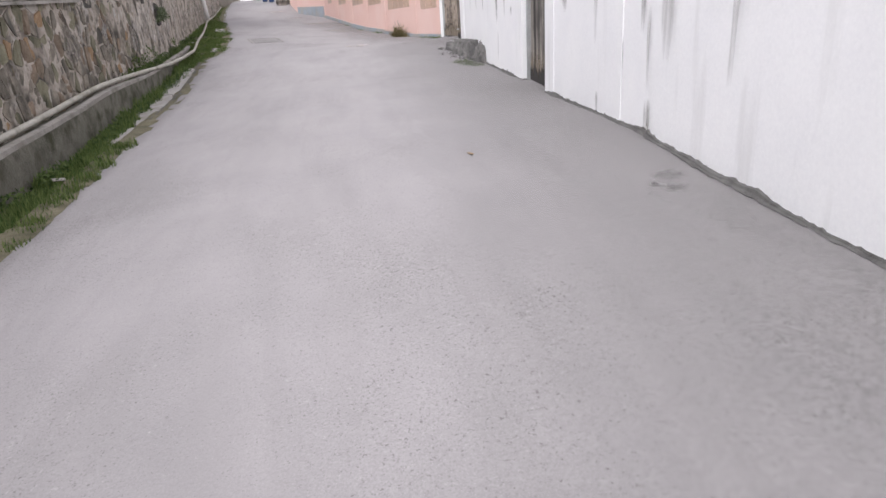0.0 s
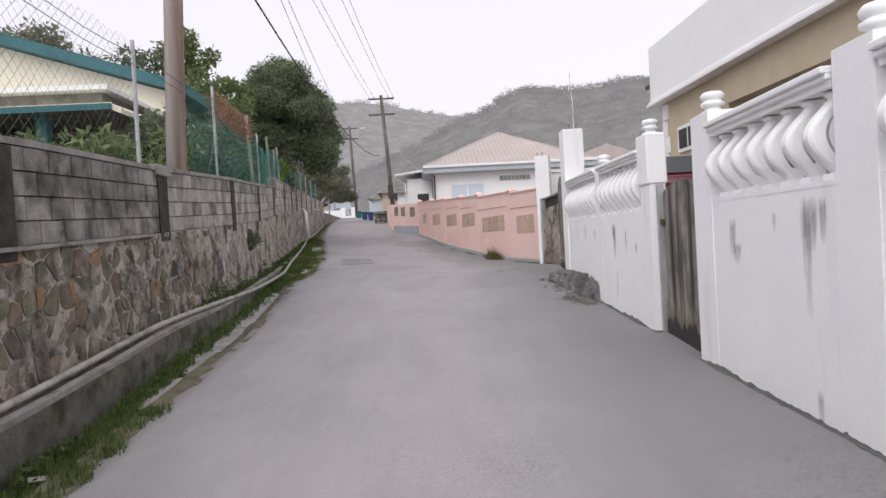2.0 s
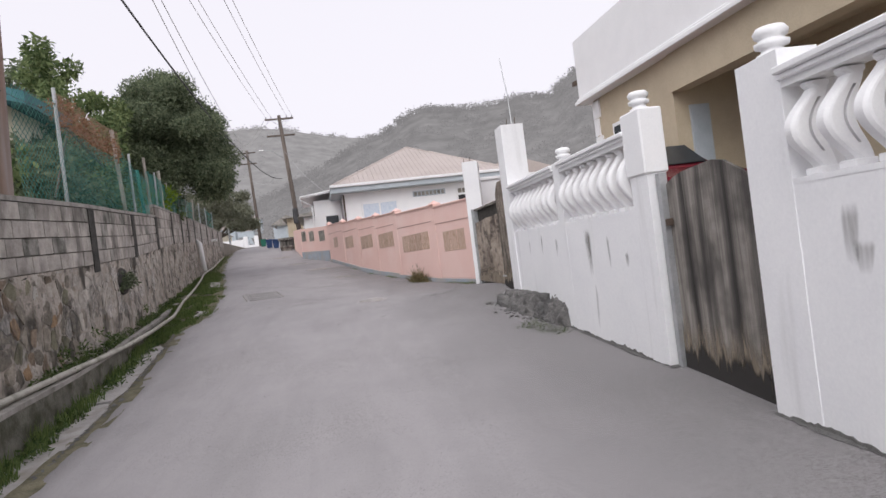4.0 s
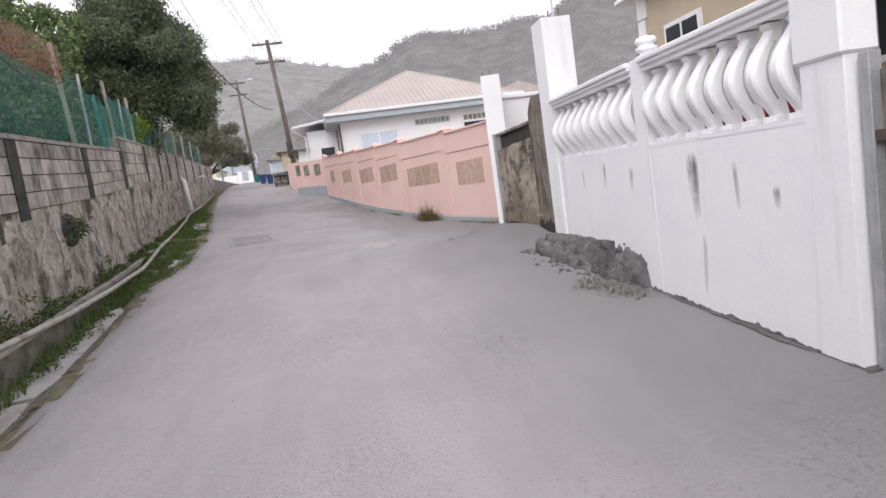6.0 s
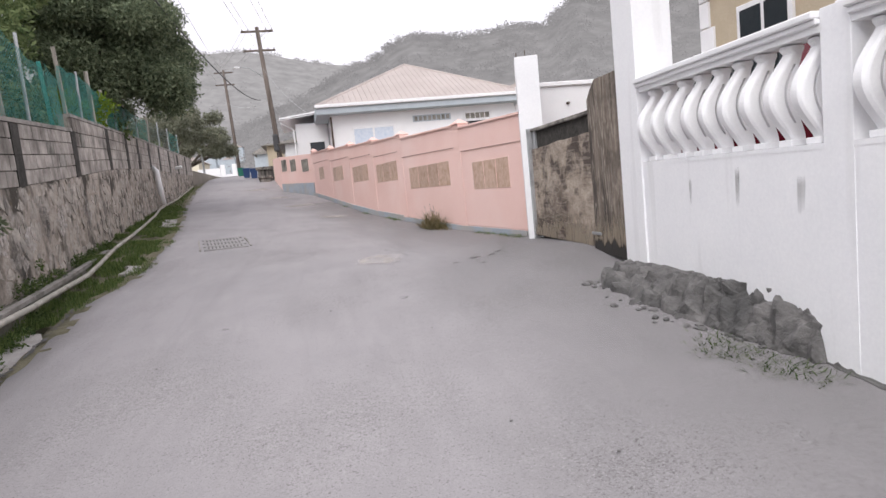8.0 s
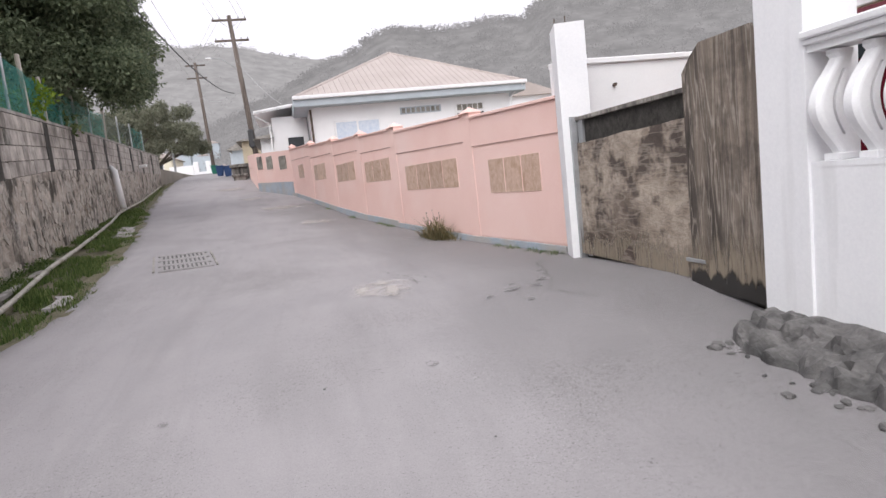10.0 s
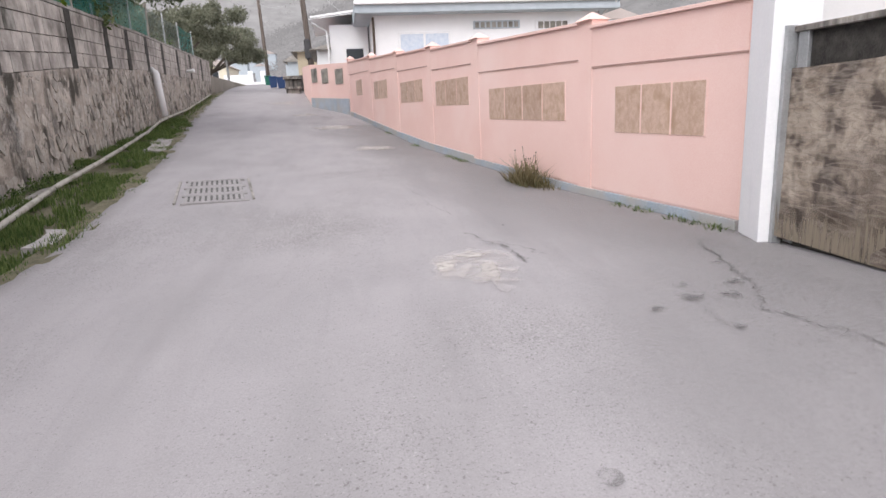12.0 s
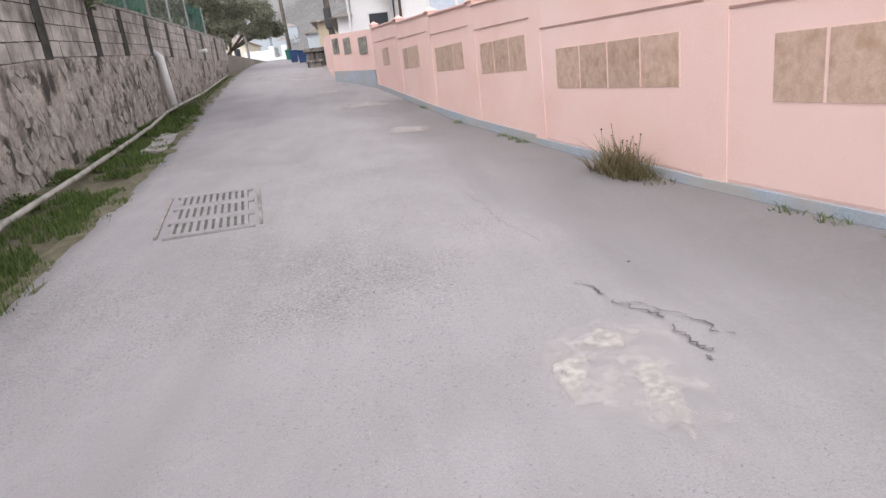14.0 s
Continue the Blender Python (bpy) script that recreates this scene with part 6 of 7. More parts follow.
bush_spots = [(2.55, 19.75, 0.26, 260, 0.26), (2.50, 20.15, 0.24, 220, 0.26), (2.48, 19.95, 0.18, 200, 0.40), (2.62, 19.4, 0.18, 70, 0.12)]
tagged(blades("dry_bush", bush_spots, M_DRYGRASS, "", "", lean=1.8), "tuft of dry brown-green weeds at the salmon wall", "weeds", kind="stuff")
tagged(blades("bush_greens", [(2.55, 19.8, 0.26, 160, 0.15), (2.5, 20.2, 0.2, 110, 0.15)], M_WEED, "", "", lean=1.8), "green weeds growing through the dry tuft", "weeds", kind="stuff")
seedheads = thing("seed_stalks", (2.45, 20.1, 0.8), "thin dry stalks with seed heads above the tuft", "weeds")
for i in range(20):
    x, y = 2.50 + rnd(-0.15, 0.12), 19.9 + rnd(-0.4, 0.4)
    tip = (x + rnd(-0.1, 0.05), y + rnd(-0.45, 0.2), 0.82 + rnd(0.12, 0.48))
    st = part("stalk", tubed([(x, y, 0.78), tip], 0.0028, 4), M_DRYGRASS, seedheads)
    bm = bmesh.new()
    bmesh.ops.create_icosphere(bm, subdivisions=1, radius=rnd(0.007, 0.012), matrix=Matrix.Translation(tip))
    part("seed_head", bm, M_BARK, st)

def weed_clumps():
    """Broad-leaved weeds along the wall foot and beside the drain."""
    rng = random.Random(44)
    cs, rs = [], []
    for y in np.arange(3.5, 16, 0.16):
        if noise.noise((y * 0.9, 7, 1)) > -0.25:
            x = left_x(y) + rng.uniform(0.33, 0.55)
            cs.append((x, y, land(x, y) + 0.03))
            rs.append(rng.uniform(0.05, 0.12))
    for y in np.arange(10.5, 23, 0.17):
        if noise.noise((y * 0.8, 3, 5)) > -0.15:
            x = left_x(y) + rng.uniform(0.03, 0.14)
            cs.append((x, y, ledge_top(y) + 0.03))
            rs.append(rng.uniform(0.06, 0.13))
    for y in (11.9, 12.6, 13.2, 13.7, 16.2, 17.0):
        cs.append((left_x(y) + 0.04, y, ledge_top(y) + rng.uniform(0.1, 0.3)))
        rs.append(0.1)
    v, f = leaves(cs, rs, 7000, 0.05)
    tagged(raw("wall_weeds", v, f, M_WEED), "dark broad-leaved weeds along the wall foot and drain", "weeds", kind="stuff")


weed_clumps()

# ---- drain grate, patches, cracks, litter in the lane ----
gr = thing("drain_grate", (-1.6, 20.05, land(-1.6, 20.05)), "dusty cast-iron street grate with three rows of slots", "grate")
rise = (land(-1.6, 20.8) - land(-1.6, 19.3)) / 1.5
tip_ = (land(-1.1, 20.05) - land(-2.1, 20.05)) / 1.0
ga = Matrix(((1, 0, 0, -1.6), (0, 1, 0, 20.05), (tip_, rise, 1, land(-1.6, 20.05) + 0.008), (0, 0, 0, 1))) @ Matrix.Rotation(radians(10), 4, "Z")
# Shallow dark slab; its colour stands in for shade below the bars.
part("pit", boxed(-0.33, 0.33, -0.72, 0.74, -0.06, -0.004, 0, ga), M_DARK, gr, "dark slab for the shade under the slots")
for y0, y1 in ((-0.78, -0.70), (-0.36, -0.20), (0.16, 0.32), (0.68, 0.78)):
    part("cross_bar", boxed(-0.38, 0.38, y0, y1, -0.03, 0.006, 0.003, ga), M_GRATE, gr)
for y0 in (-0.70, -0.20, 0.32):
    for k in range(11):
        x = -0.345 + k * 0.0635
        part("bar", boxed(x, x + 0.036, y0, y0 + 0.36, -0.03, 0.003, 0, ga), M_GRATE, gr)
for x in (-0.46, 0.42):
    part("side_joint", boxed(x, x + 0.028, -0.72, 0.74, -0.03, 0.004, 0, ga), M_CONC, gr, "dusty joint beside the grate")


def lane_z(x, y):
    """The worn surface of the lane."""
    return land(x, y) + 0.012 * noise.noise((x * 0.9, y * 0.5, 0)) + 0.004 * noise.noise((x * 4, y * 4, 2))


def patch(name, outline, material, label, category, lift=0.014):
    """A thin uneven skin on the lane, fading at its rim."""
    bm = bmesh.new()
    lay = bm.verts.layers.float.new("edge")
    k = len(outline)
    c = (sum(p[0] for p in outline) / k, sum(p[1] for p in outline) / k)
    rings = []
    for shrink, edge in ((1.15, 0.0), (0.75, 0.9), (0.35, 1.0)):
        ring = []
        for i in range(k):
            a, b = outline[i], outline[(i + 1) % k]
            for j in range(4):
                f = j / 4
                x, y = a[0] + (b[0] - a[0]) * f, a[1] + (b[1] - a[1]) * f
                x, y = c[0] + (x - c[0]) * shrink, c[1] + (y - c[1]) * shrink
                v = bm.verts.new((x, y, lane_z(x, y) + lift))
                v[lay] = edge
                ring.append(v)
        rings.append(ring)
    mid = bm.verts.new((*c, lane_z(*c) + lift))
    mid[lay] = 1.0
    for a, b in zip(rings, rings[1:]):
        for i in range(len(a)):
            bm.faces.new((a[i], a[(i + 1) % len(a)], b[(i + 1) % len(a)], b[i]))
    for i in range(len(rings[-1])):
        bm.faces.new((rings[-1][i], rings[-1][(i + 1) % len(rings[-1])], mid))
    return tagged(part(name, bm, material), label, category, kind="structure")


PATCHES = [[(0.60, 16.25), (0.72, 16.5), (0.86, 16.55), (0.84, 16.3), (0.70, 16.05)], [(0.80, 16.5), (0.98, 16.66), (1.12, 16.5), (1.0, 16.32)],
           [(0.98, 16.35), (1.12, 16.3), (1.08, 15.95), (0.98, 15.65), (0.92, 15.9)], [(0.2, 24.2), (1.0, 24.5), (1.2, 25.2), (0.4, 25.3)],
           [(-1.4, 32.5), (-0.5, 33.2), (-0.9, 34), (-1.7, 33.3)], [(-2.4, 37), (-1.5, 37.6), (-1.9, 39), (-2.9, 38)], [(-0.6, 28.5), (0.5, 29.0), (0.2, 30), (-0.9, 29.4)]]
patch("dust_film", [(0.5, 16.0), (0.6, 16.6), (1.0, 16.85), (1.35, 16.6), (1.25, 15.9), (1.05, 15.4), (0.8, 15.8)], M_PALEFAINT, "pale dusty film round the cement smears", "patch", 0.012)
for outline in PATCHES:
    patch("cement_patch", outline, M_PALESKIN, "pale worn cement smear on the lane", "patch")


def dirt_shade_strip(y0, y1, width):
    """A grey wash along the foot of the right walls: dirt, with shade painted in."""
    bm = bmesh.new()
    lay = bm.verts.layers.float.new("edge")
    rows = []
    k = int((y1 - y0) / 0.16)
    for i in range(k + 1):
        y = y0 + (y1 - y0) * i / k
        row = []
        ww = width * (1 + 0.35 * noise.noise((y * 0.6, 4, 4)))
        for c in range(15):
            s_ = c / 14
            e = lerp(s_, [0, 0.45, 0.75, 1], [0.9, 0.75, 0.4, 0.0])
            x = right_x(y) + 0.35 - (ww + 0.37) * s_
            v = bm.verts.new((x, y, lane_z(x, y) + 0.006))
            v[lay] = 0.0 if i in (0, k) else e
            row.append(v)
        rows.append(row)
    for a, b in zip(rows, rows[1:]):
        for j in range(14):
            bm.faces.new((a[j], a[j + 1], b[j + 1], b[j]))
    tagged(part("dirt_shade_wash", bm, M_DIRTSHADE), "grey wash of dirt and painted shade along the wall foot", "dirt", kind="structure")


dirt_shade_strip(-6, 30, 2.0)


def crack(pts, w):
    bm = bmesh.new()
    fine = []
    for a, b in zip(pts, pts[1:]):
        for i in range(22):
            x, y = a[0] + (b[0] - a[0]) * i / 22, a[1] + (b[1] - a[1]) * i / 22
            fine.append((x + 0.06 * noise.noise((x * 13, y * 13, 0)) + 0.035 * noise.noise((x * 34, y * 34, 0)) + 0.02 * noise.noise((x * 90, y * 90, 5)), y + 0.03 * noise.noise((x * 8, y * 8, 6))))
    rows = []
    for i, (x, y) in enumerate(fine):
        ww = 0.24 * w * (0.25 + 0.9 * abs(noise.noise((x * 5, y * 5, 3)))) * (0.2 if i in (0, len(fine) - 1) else 1)
        rows.append((bm.verts.new((x - ww, y - ww * 0.4, lane_z(x, y) + 0.012)), bm.verts.new((x + ww, y + ww * 0.4, lane_z(x, y) + 0.012))))
    for a, b in zip(rows, rows[1:]):
        if noise.noise((a[0].co.x * 9, a[0].co.y * 9, 2)) > -0.38:
            bm.faces.new((a[0], a[1], b[1], b[0]))
    tagged(part("crack", bm, M_DARK), "thin dark crack in the concrete lane", "crack", "lane cracks", "structure")


crack([(0.83, 19.84), (0.98, 18.54), (1.1, 18.0)], 0.018)
crack([(1.08, 17.26), (1.22, 16.82), (1.34, 16.5), (1.32, 16.15)], 0.045)
crack([(1.22, 16.9), (1.42, 16.62), (1.5, 16.35)], 0.03)
crack([(2.82, 16.3), (2.68, 16.07), (2.52, 15.53), (2.42, 15.12)], 0.06)
crack([(2.42, 15.12), (2.22, 14.77), (2.28, 14.53), (2.36, 14.1)], 0.045)
crack([(2.3, 15.0), (2.02, 14.95), (1.9, 14.6)], 0.02)
crack([(1.75, 3.4), (1.85, 2.7), (2.0, 2.1), (2.1, 1.4)], 0.016)
# broken joint between the kerb slabs and the lane
for a, b in ((9.0, 10.6), (10.7, 11.9), (12.0, 13.9), (14.0, 15.9)):
    crack([(lerp(y, EDGE_Y, EDGE_X) - 0.06, y) for y in (a, (a + b) / 2, b)], 0.14)
for i in range(14):
    y = rnd(9, 24)
    x = rnd(-2.0, min(2.6, right_x(y) - 0.2))
    bm = bmesh.new()
    bmesh.ops.create_icosphere(bm, subdivisions=1, radius=rnd(0.005, 0.011), matrix=Matrix.Translation((x, y, land(x, y) + 0.012)) @ Matrix.Diagonal((1, rnd(0.7, 1.4), 0.5, 1)))
    tagged(part("pebble", bm, M_RUBBLE), "small grey pebble lying on the lane", "pebble", "pebbles")
for x, y, s in ((-0.84, 13.7, 0.06), (0.87, 13.7, 0.08), (2.0, 15.08, 0.11), (2.2, 15.02, 0.09), (1.98, 14.6, 0.06), (2.35, 15.2, 0.09), (1.98, 2.9, 0.09), (2.05, 3.1, 0.13), (1.92, 3.0, 0.07), (2.5, 15.6, 0.06), (2.05, 15.3, 0.08), (2.2, 14.95, 0.05), (1.75, 15.0, 0.07)):
    patch("dark_spot", [(x + s * math.cos(a * 0.785) * (0.8 + 0.4 * noise.noise((x, a, 1))), y + s * math.sin(a * 0.785) * (0.8 + 0.4 * noise.noise((y, a, 2)))) for a in range(8)], M_DARKSKIN, "dark damp spot on the lane", "patch", 0.013)
leaf = thing("dry_leaf", (1.09, 4.33, land(1.09, 4.33)), "single dry tan leaf lying on the lane", "leaf")
part("blade", boxed(-0.012, 0.012, -0.035, 0.035, 0.004, 0.01, 0.003, Matrix.Translation((1.09, 4.33, land(1.09, 4.33) + 0.01)) @ Matrix.Rotation(0.3, 4, "Z")), M_OCHRE, leaf)
for x, y in ((-2.5, 5.9),):
    bm = boxed(-0.06, 0.06, -0.03, 0.03, 0, 0.012, 0.003, Matrix.Translation((x, y, land(x, y) + 0.05)) @ pose(0, 0, 0, 12, 8, 35))
    tagged(part("litter_scrap", bm, M_CONC), "crumpled pale litter scrap in the grass", "litter", "litter")


# ---- far end of the lane ----
def bin_(x, y, material, label):
    z = land(x, y)
    b = thing("wheelie_bin", (x, y, z), label, "bin", "bins")
    bm = bmesh.new()
    sheet(bm, [[(x - w, y - w, z + h), (x + w, y - w, z + h), (x + w, y + w, z + h), (x - w, y + w, z + h)] for w, h in ((0.17, 0.05), (0.22, 0.62))])
    part("tub", bm, material, b)
    part("lid", boxed(x - 0.24, x + 0.24, y - 0.25, y + 0.24, z + 0.62, z + 0.68, 0.02), material, b)


bin_(-3.1, 49.0, M_BIN, "blue plastic bin beside the lane")
bin_(-3.65, 50.2, M_BIN, "blue plastic bin beside the lane")
bin_(-4.7, 57.5, M_BINGREEN, "green plastic bin beside the lane")
st = thing("timber_stall", (-2.1, 45, land(-2, 45)), "low stack of grey timber and a bench", "stall")
part("bench", boxed(-2.5, -1.75, 43.6, 44.9, 3.0, 3.12, 0.02), M_GATE, st)
for y in (43.75, 44.75):
    part("leg", boxed(-2.45, -1.8, y - 0.05, y + 0.05, 2.65, 3.0, 0.01), M_GATE, st)
part("crate", boxed(-2.6, -1.75, 45.4, 46.6, 2.75, 3.55, 0.03), M_GATE, st)
for z in (3.56, 3.62, 3.68):
    part("plank", boxed(-2.7, -1.7, 45.2 + z - 3.5, 46.7, z, z + 0.05, 0.01), M_GATE, st)
wg = thing("far_white_wall", (-9, 75, 4.4), "low white wall with two gate posts at the lane end", "wall", kind="structure")
part("wall", boxed(-10.6, -8.4, 75, 75.3, 4.0, 5.6), M_WHITE2, wg)
for x in (-8.15, -7.0):
    part("gate_post", boxed(x - 0.2, x + 0.25, 74.9, 75.3, 4.0, 5.9, 0.03), M_WHITE2, wg)
part("low_gate", boxed(-7.9, -7.2, 75, 75.06, 4.3, 4.9), M_WHITE2, wg)


def cottage(x0, x1, y0, y1, z0, wall_h, rise, wall_m, roof_m, label):
    c = thing("far_house", ((x0 + x1) / 2, (y0 + y1) / 2, z0), label, "house", "far houses")
    part("wall", boxed(x0, x1, y0, y1, z0 - 1, z0 + wall_h), wall_m, c)
    bm = bmesh.new()
    xm = (x0 + x1) / 2
    sheet(bm, [[(x0 - 0.4, y, z0 + wall_h - 0.1), (x1 + 0.4, y, z0 + wall_h - 0.1), (xm, y, z0 + wall_h + rise)] for y in (y0 - 0.4, y1 + 0.4)])
    part("roof", bm, roof_m, c)
    for i in range(2):
        x = x0 + (x1 - x0) * (0.2 + 0.42 * i)
        w = part("window", boxed(x, x + 0.9, y0 - 0.04, y0, z0 + wall_h * 0.4, z0 + wall_h * 0.78), M_FRAME, c)
        part("pane", boxed(x + 0.07, x + 0.83, y0 - 0.055, y0 - 0.04, z0 + wall_h * 0.43, z0 + wall_h * 0.75), M_GLASS, w)
    for i in range(4):
        y = y0 + (y1 - y0) * (0.1 + 0.23 * i)
        w = part("window", boxed(x0 - 0.04, x0, y, y + 0.9, z0 + wall_h * 0.4, z0 + wall_h * 0.78), M_FRAME, c)
        part("pane", boxed(x0 - 0.055, x0 - 0.04, y + 0.07, y + 0.83, z0 + wall_h * 0.43, z0 + wall_h * 0.75), M_GLASS, w)


cottage(-0.9, 5.5, 46, 54, 2.9, 2.2, 0.8, M_WHITE2, M_CONC, "small white house with a grey roof farther up the lane")
cottage(-2.6, 4, 58, 70, 3.6, 2.5, 0.4, M_BEIGE, M_CONC, "long low beige house with a grey roof up the lane")
cottage(-5.2, 2, 84, 94, 4.8, 2.6, 1.0, M_FASCIA, M_CONC, "pale grey house far up the lane")
cottage(-19, -14, 98, 108, 5.2, 3.0, 1.5, M_CREAM, M_ROOF, "cream house far beyond the lane end")
cottage(-8, -3, 118, 128, 7.5, 2.6, 1.5, M_FASCIA, M_CONC, "pale house on the lower slope")
cottage(14, 24, 60, 72, 4.5, 3.5, 1.8, M_WHITE2, M_ROOF, "white house beyond the bungalow")


# ---- hills ----
def hill(name, bears, elevs, dist, depth, material, label, seed, rough):
    """A wooded ridge: height from the skyline's angle, with crowns breaking its outline."""
    verts, faces = [], []
    bs = np.arange(bears[0], bears[-1], 0.2)
    rows = 70
    for b in bs:
        e = lerp(b, bears, elevs)
        for j in range(rows + 1):
            f = j / rows
            d = dist + depth * f
            z = d * math.tan(radians(e)) * (f ** 0.75)
            qx, qy = d * math.sin(radians(b)), d * math.cos(radians(b))
            n_ = noise.noise((qx * 0.012, qy * 0.012, seed)) * rough * 4.5 * f * (1 - f) + noise.noise((qx * 0.11, qy * 0.11, seed + 2)) * rough * 0.5 + noise.noise((qx * 0.3, qy * 0.3, seed + 3)) * rough * 0.25
            verts.append((d * math.sin(radians(b)), d * math.cos(radians(b)), 4 + z + n_))
        d = dist + depth * 1.15
        verts.append((d * math.sin(radians(b)), d * math.cos(radians(b)), -5))
    w = rows + 2
    faces = [(i * w + j, (i + 1) * w + j, (i + 1) * w + j + 1, i * w + j + 1) for i in range(len(bs) - 1) for j in range(rows + 1)]
    tagged(raw(name, verts, faces, material, smooth=True), label, "hill", kind="structure")


FAR_B, FAR_E = [-75, -40, -25, -14, -6.8, -4.2, -1.8, 0.6, 3.1, 5.6, 9, 20, 40], [9, 10.5, 11.8, 12.4, 12.55, 12.6, 12.28, 11.75, 11.2, 10.95, 10.4, 9, 8]
NEAR_B = [-30, -16, -6, 0, 3, 5.2, 7.3, 8.4, 9.5, 10.9, 12.2, 14, 16, 18.8, 20.5, 22.6, 23.6, 24.9, 25.7, 26.8, 30, 45, 75]
NEAR_E = [1.5, 3.0, 5.6, 8.2, 9.6, 10.7, 11.3, 12.0, 12.65, 12.95, 12.75, 12.6, 12.5, 12.8, 12.7, 12.55, 13.3, 14.3, 14.4, 13.9, 13.6, 12, 9]
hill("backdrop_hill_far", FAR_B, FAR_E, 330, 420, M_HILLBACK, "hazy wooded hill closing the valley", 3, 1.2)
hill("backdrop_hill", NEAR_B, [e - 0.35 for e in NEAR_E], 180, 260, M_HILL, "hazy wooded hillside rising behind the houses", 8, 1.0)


def hill_trees(name, bears, elevs, dist, depth, count, size, material, label, seed):
    """Tree crowns over a hill, thickest along its skyline."""
    rng = random.Random(seed)
    cs, rs = [], []
    for i in range(count):
        b = rng.uniform(bears[0] + 20, 62)
        f = rng.choice((1.0, 0.99, rng.uniform(0.05, 0.98), rng.uniform(0.3, 0.98)))
        d = dist + depth * f
        z = 4 + d * math.tan(radians(lerp(b, bears, elevs) - 0.35)) * f ** 0.75
        r = rng.uniform(0.35, 1.2) * size * 3
        cs.append((d * math.sin(radians(b)), d * math.cos(radians(b)), z + r * 0.2))
        rs.append(r)
    v, f = leaves(cs, rs, count * 70, size)
    tagged(raw(name, v, f, material), label, "trees", kind="stuff")


# These crowns share the hills' emission, so the painted haze covers them too.
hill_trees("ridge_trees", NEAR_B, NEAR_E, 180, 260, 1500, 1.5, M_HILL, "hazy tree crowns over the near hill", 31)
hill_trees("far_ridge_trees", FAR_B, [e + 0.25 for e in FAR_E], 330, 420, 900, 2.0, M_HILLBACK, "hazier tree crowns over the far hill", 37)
hb = random.Random(12)
for i in range(26):
    b, d = hb.uniform(-9, 30), hb.uniform(150, 300)
    x, y = d * math.sin(radians(b)), d * math.cos(radians(b))
    z = 4 + max(0, (d - 185)) * 0.16 + 2
    s = hb.uniform(1.6, 3.2)
    c = thing("hillside_house", (x, y, z), "tiny pale house on the hazy slope", "house", "hillside houses")
    part("wall", boxed(x - s, x + s, y - s, y + s, z - 4, z + s * 0.8), M_FASCIA, c)
    bm = bmesh.new()
    sheet(bm, [[(x - s * 1.1, yy, z + s * 0.8), (x + s * 1.1, yy, z + s * 0.8), (x, yy, z + s * 1.3)] for yy in (y - s * 1.1, y + s * 1.1)])
    part("roof", bm, M_ROOF, c)

# ---- masonry of the left wall, piece by piece ----
def block_courses():
    pitch_y, tall = 0.41, 4
    me = bpy.data.meshes.new("block")
    bm = boxed(-0.05, 0.0, -0.198, 0.198, 0, 1, 0.0)
    bmesh.ops.bevel(bm, geom=list(bm.edges), offset=0.007, segments=1, affect="EDGES")
    bm.to_mesh(me)
    bm.free()
    me.materials.append(M_BLOCK)
    mossy = me.copy()
    mossy.materials.clear()
    mossy.materials.append(M_BLOCK_MOSS)
    rng = random.Random(3)
    bm_far = bmesh.new()
    count = 0
    bays = list(zip([-8] + PILASTERS, PILASTERS + [44]))
    for b0, b1 in bays:
        lo, hi = b0 + (0.16 if b0 > -8 else 0), b1 - 0.16
        n = max(1, round((hi - lo) / pitch_y))
        step = (hi - lo) / n
        for row in range(tall):
            shift = 0.5 if row % 2 else 0.0
            cells = [(lo + max(0, (i - shift)) * step, lo + min(n, i + 1 - shift) * step) for i in range(n + (1 if shift else 0))]
            for a, b in cells:
                if b0 > 13 and a == lo:
                    a -= rng.uniform(-0.03, 0.03)
                if b0 > 13 and b > hi - 0.01:
                    b += rng.uniform(-0.03, 0.03)
                if b - a < 0.08:
                    continue
                y = (a + b) / 2
                z0, z1 = left_joint(y), left_top(y) - 0.062
                if b1 <= 20.4 + 0.01 and y < 20.4:
                    z1 = min(z1, lerp(y, LW_Y, LW_TOP) - 0.062)
                h = (z1 - z0) / tall
                slope = math.degrees(math.atan2(left_top(y + 0.1) - left_top(y - 0.1), 0.2)) if abs(y - 20.4) > 0.3 else 3.0
                yaw = math.degrees(math.atan2(-(left_x(y + 0.2) - left_x(y - 0.2)), 0.4))
                m = Matrix.Translation((left_x(y) + rng.uniform(-0.004, 0.004), y, z0 + row * h + 0.005)) @ pose(0, 0, 0, 0, 0, yaw) @ pose(0, 0, 0, slope, 0, 0) @ Matrix.Diagonal((1, (b - a - 0.012) / 0.396, h - 0.013, 1))
                if 5.0 < y < 24.5 and count < 300:
                    count += 1
                    ob = new("block", mossy if y < 10.05 or rng.random() < 0.12 else me)
                    ob.parent = wall_left
                    ob.matrix_local = Matrix.Translation(-ROOT[wall_left.name]) @ m
                else:
                    box(bm_far, -0.05, 0, -0.198, 0.198, 0, 1, 0, m)
    tagged(part("far_blocks", bm_far, M_BLOCK, wall_left), kind="stuff")


def clip(poly, px, py, nx, ny):
    """Keeps the side of a convex outline that lies against the normal."""
    out = []
    for i in range(len(poly)):
        a, b = poly[i], poly[(i + 1) % len(poly)]
        da, db = (a[0] - px) * nx + (a[1] - py) * ny, (b[0] - px) * nx + (b[1] - py) * ny
        if da <= 0:
            out.append(a)
        if da * db < 0:
            f = da / (da - db)
            out.append((a[0] + (b[0] - a[0]) * f, a[1] + (b[1] - a[1]) * f))
    return out


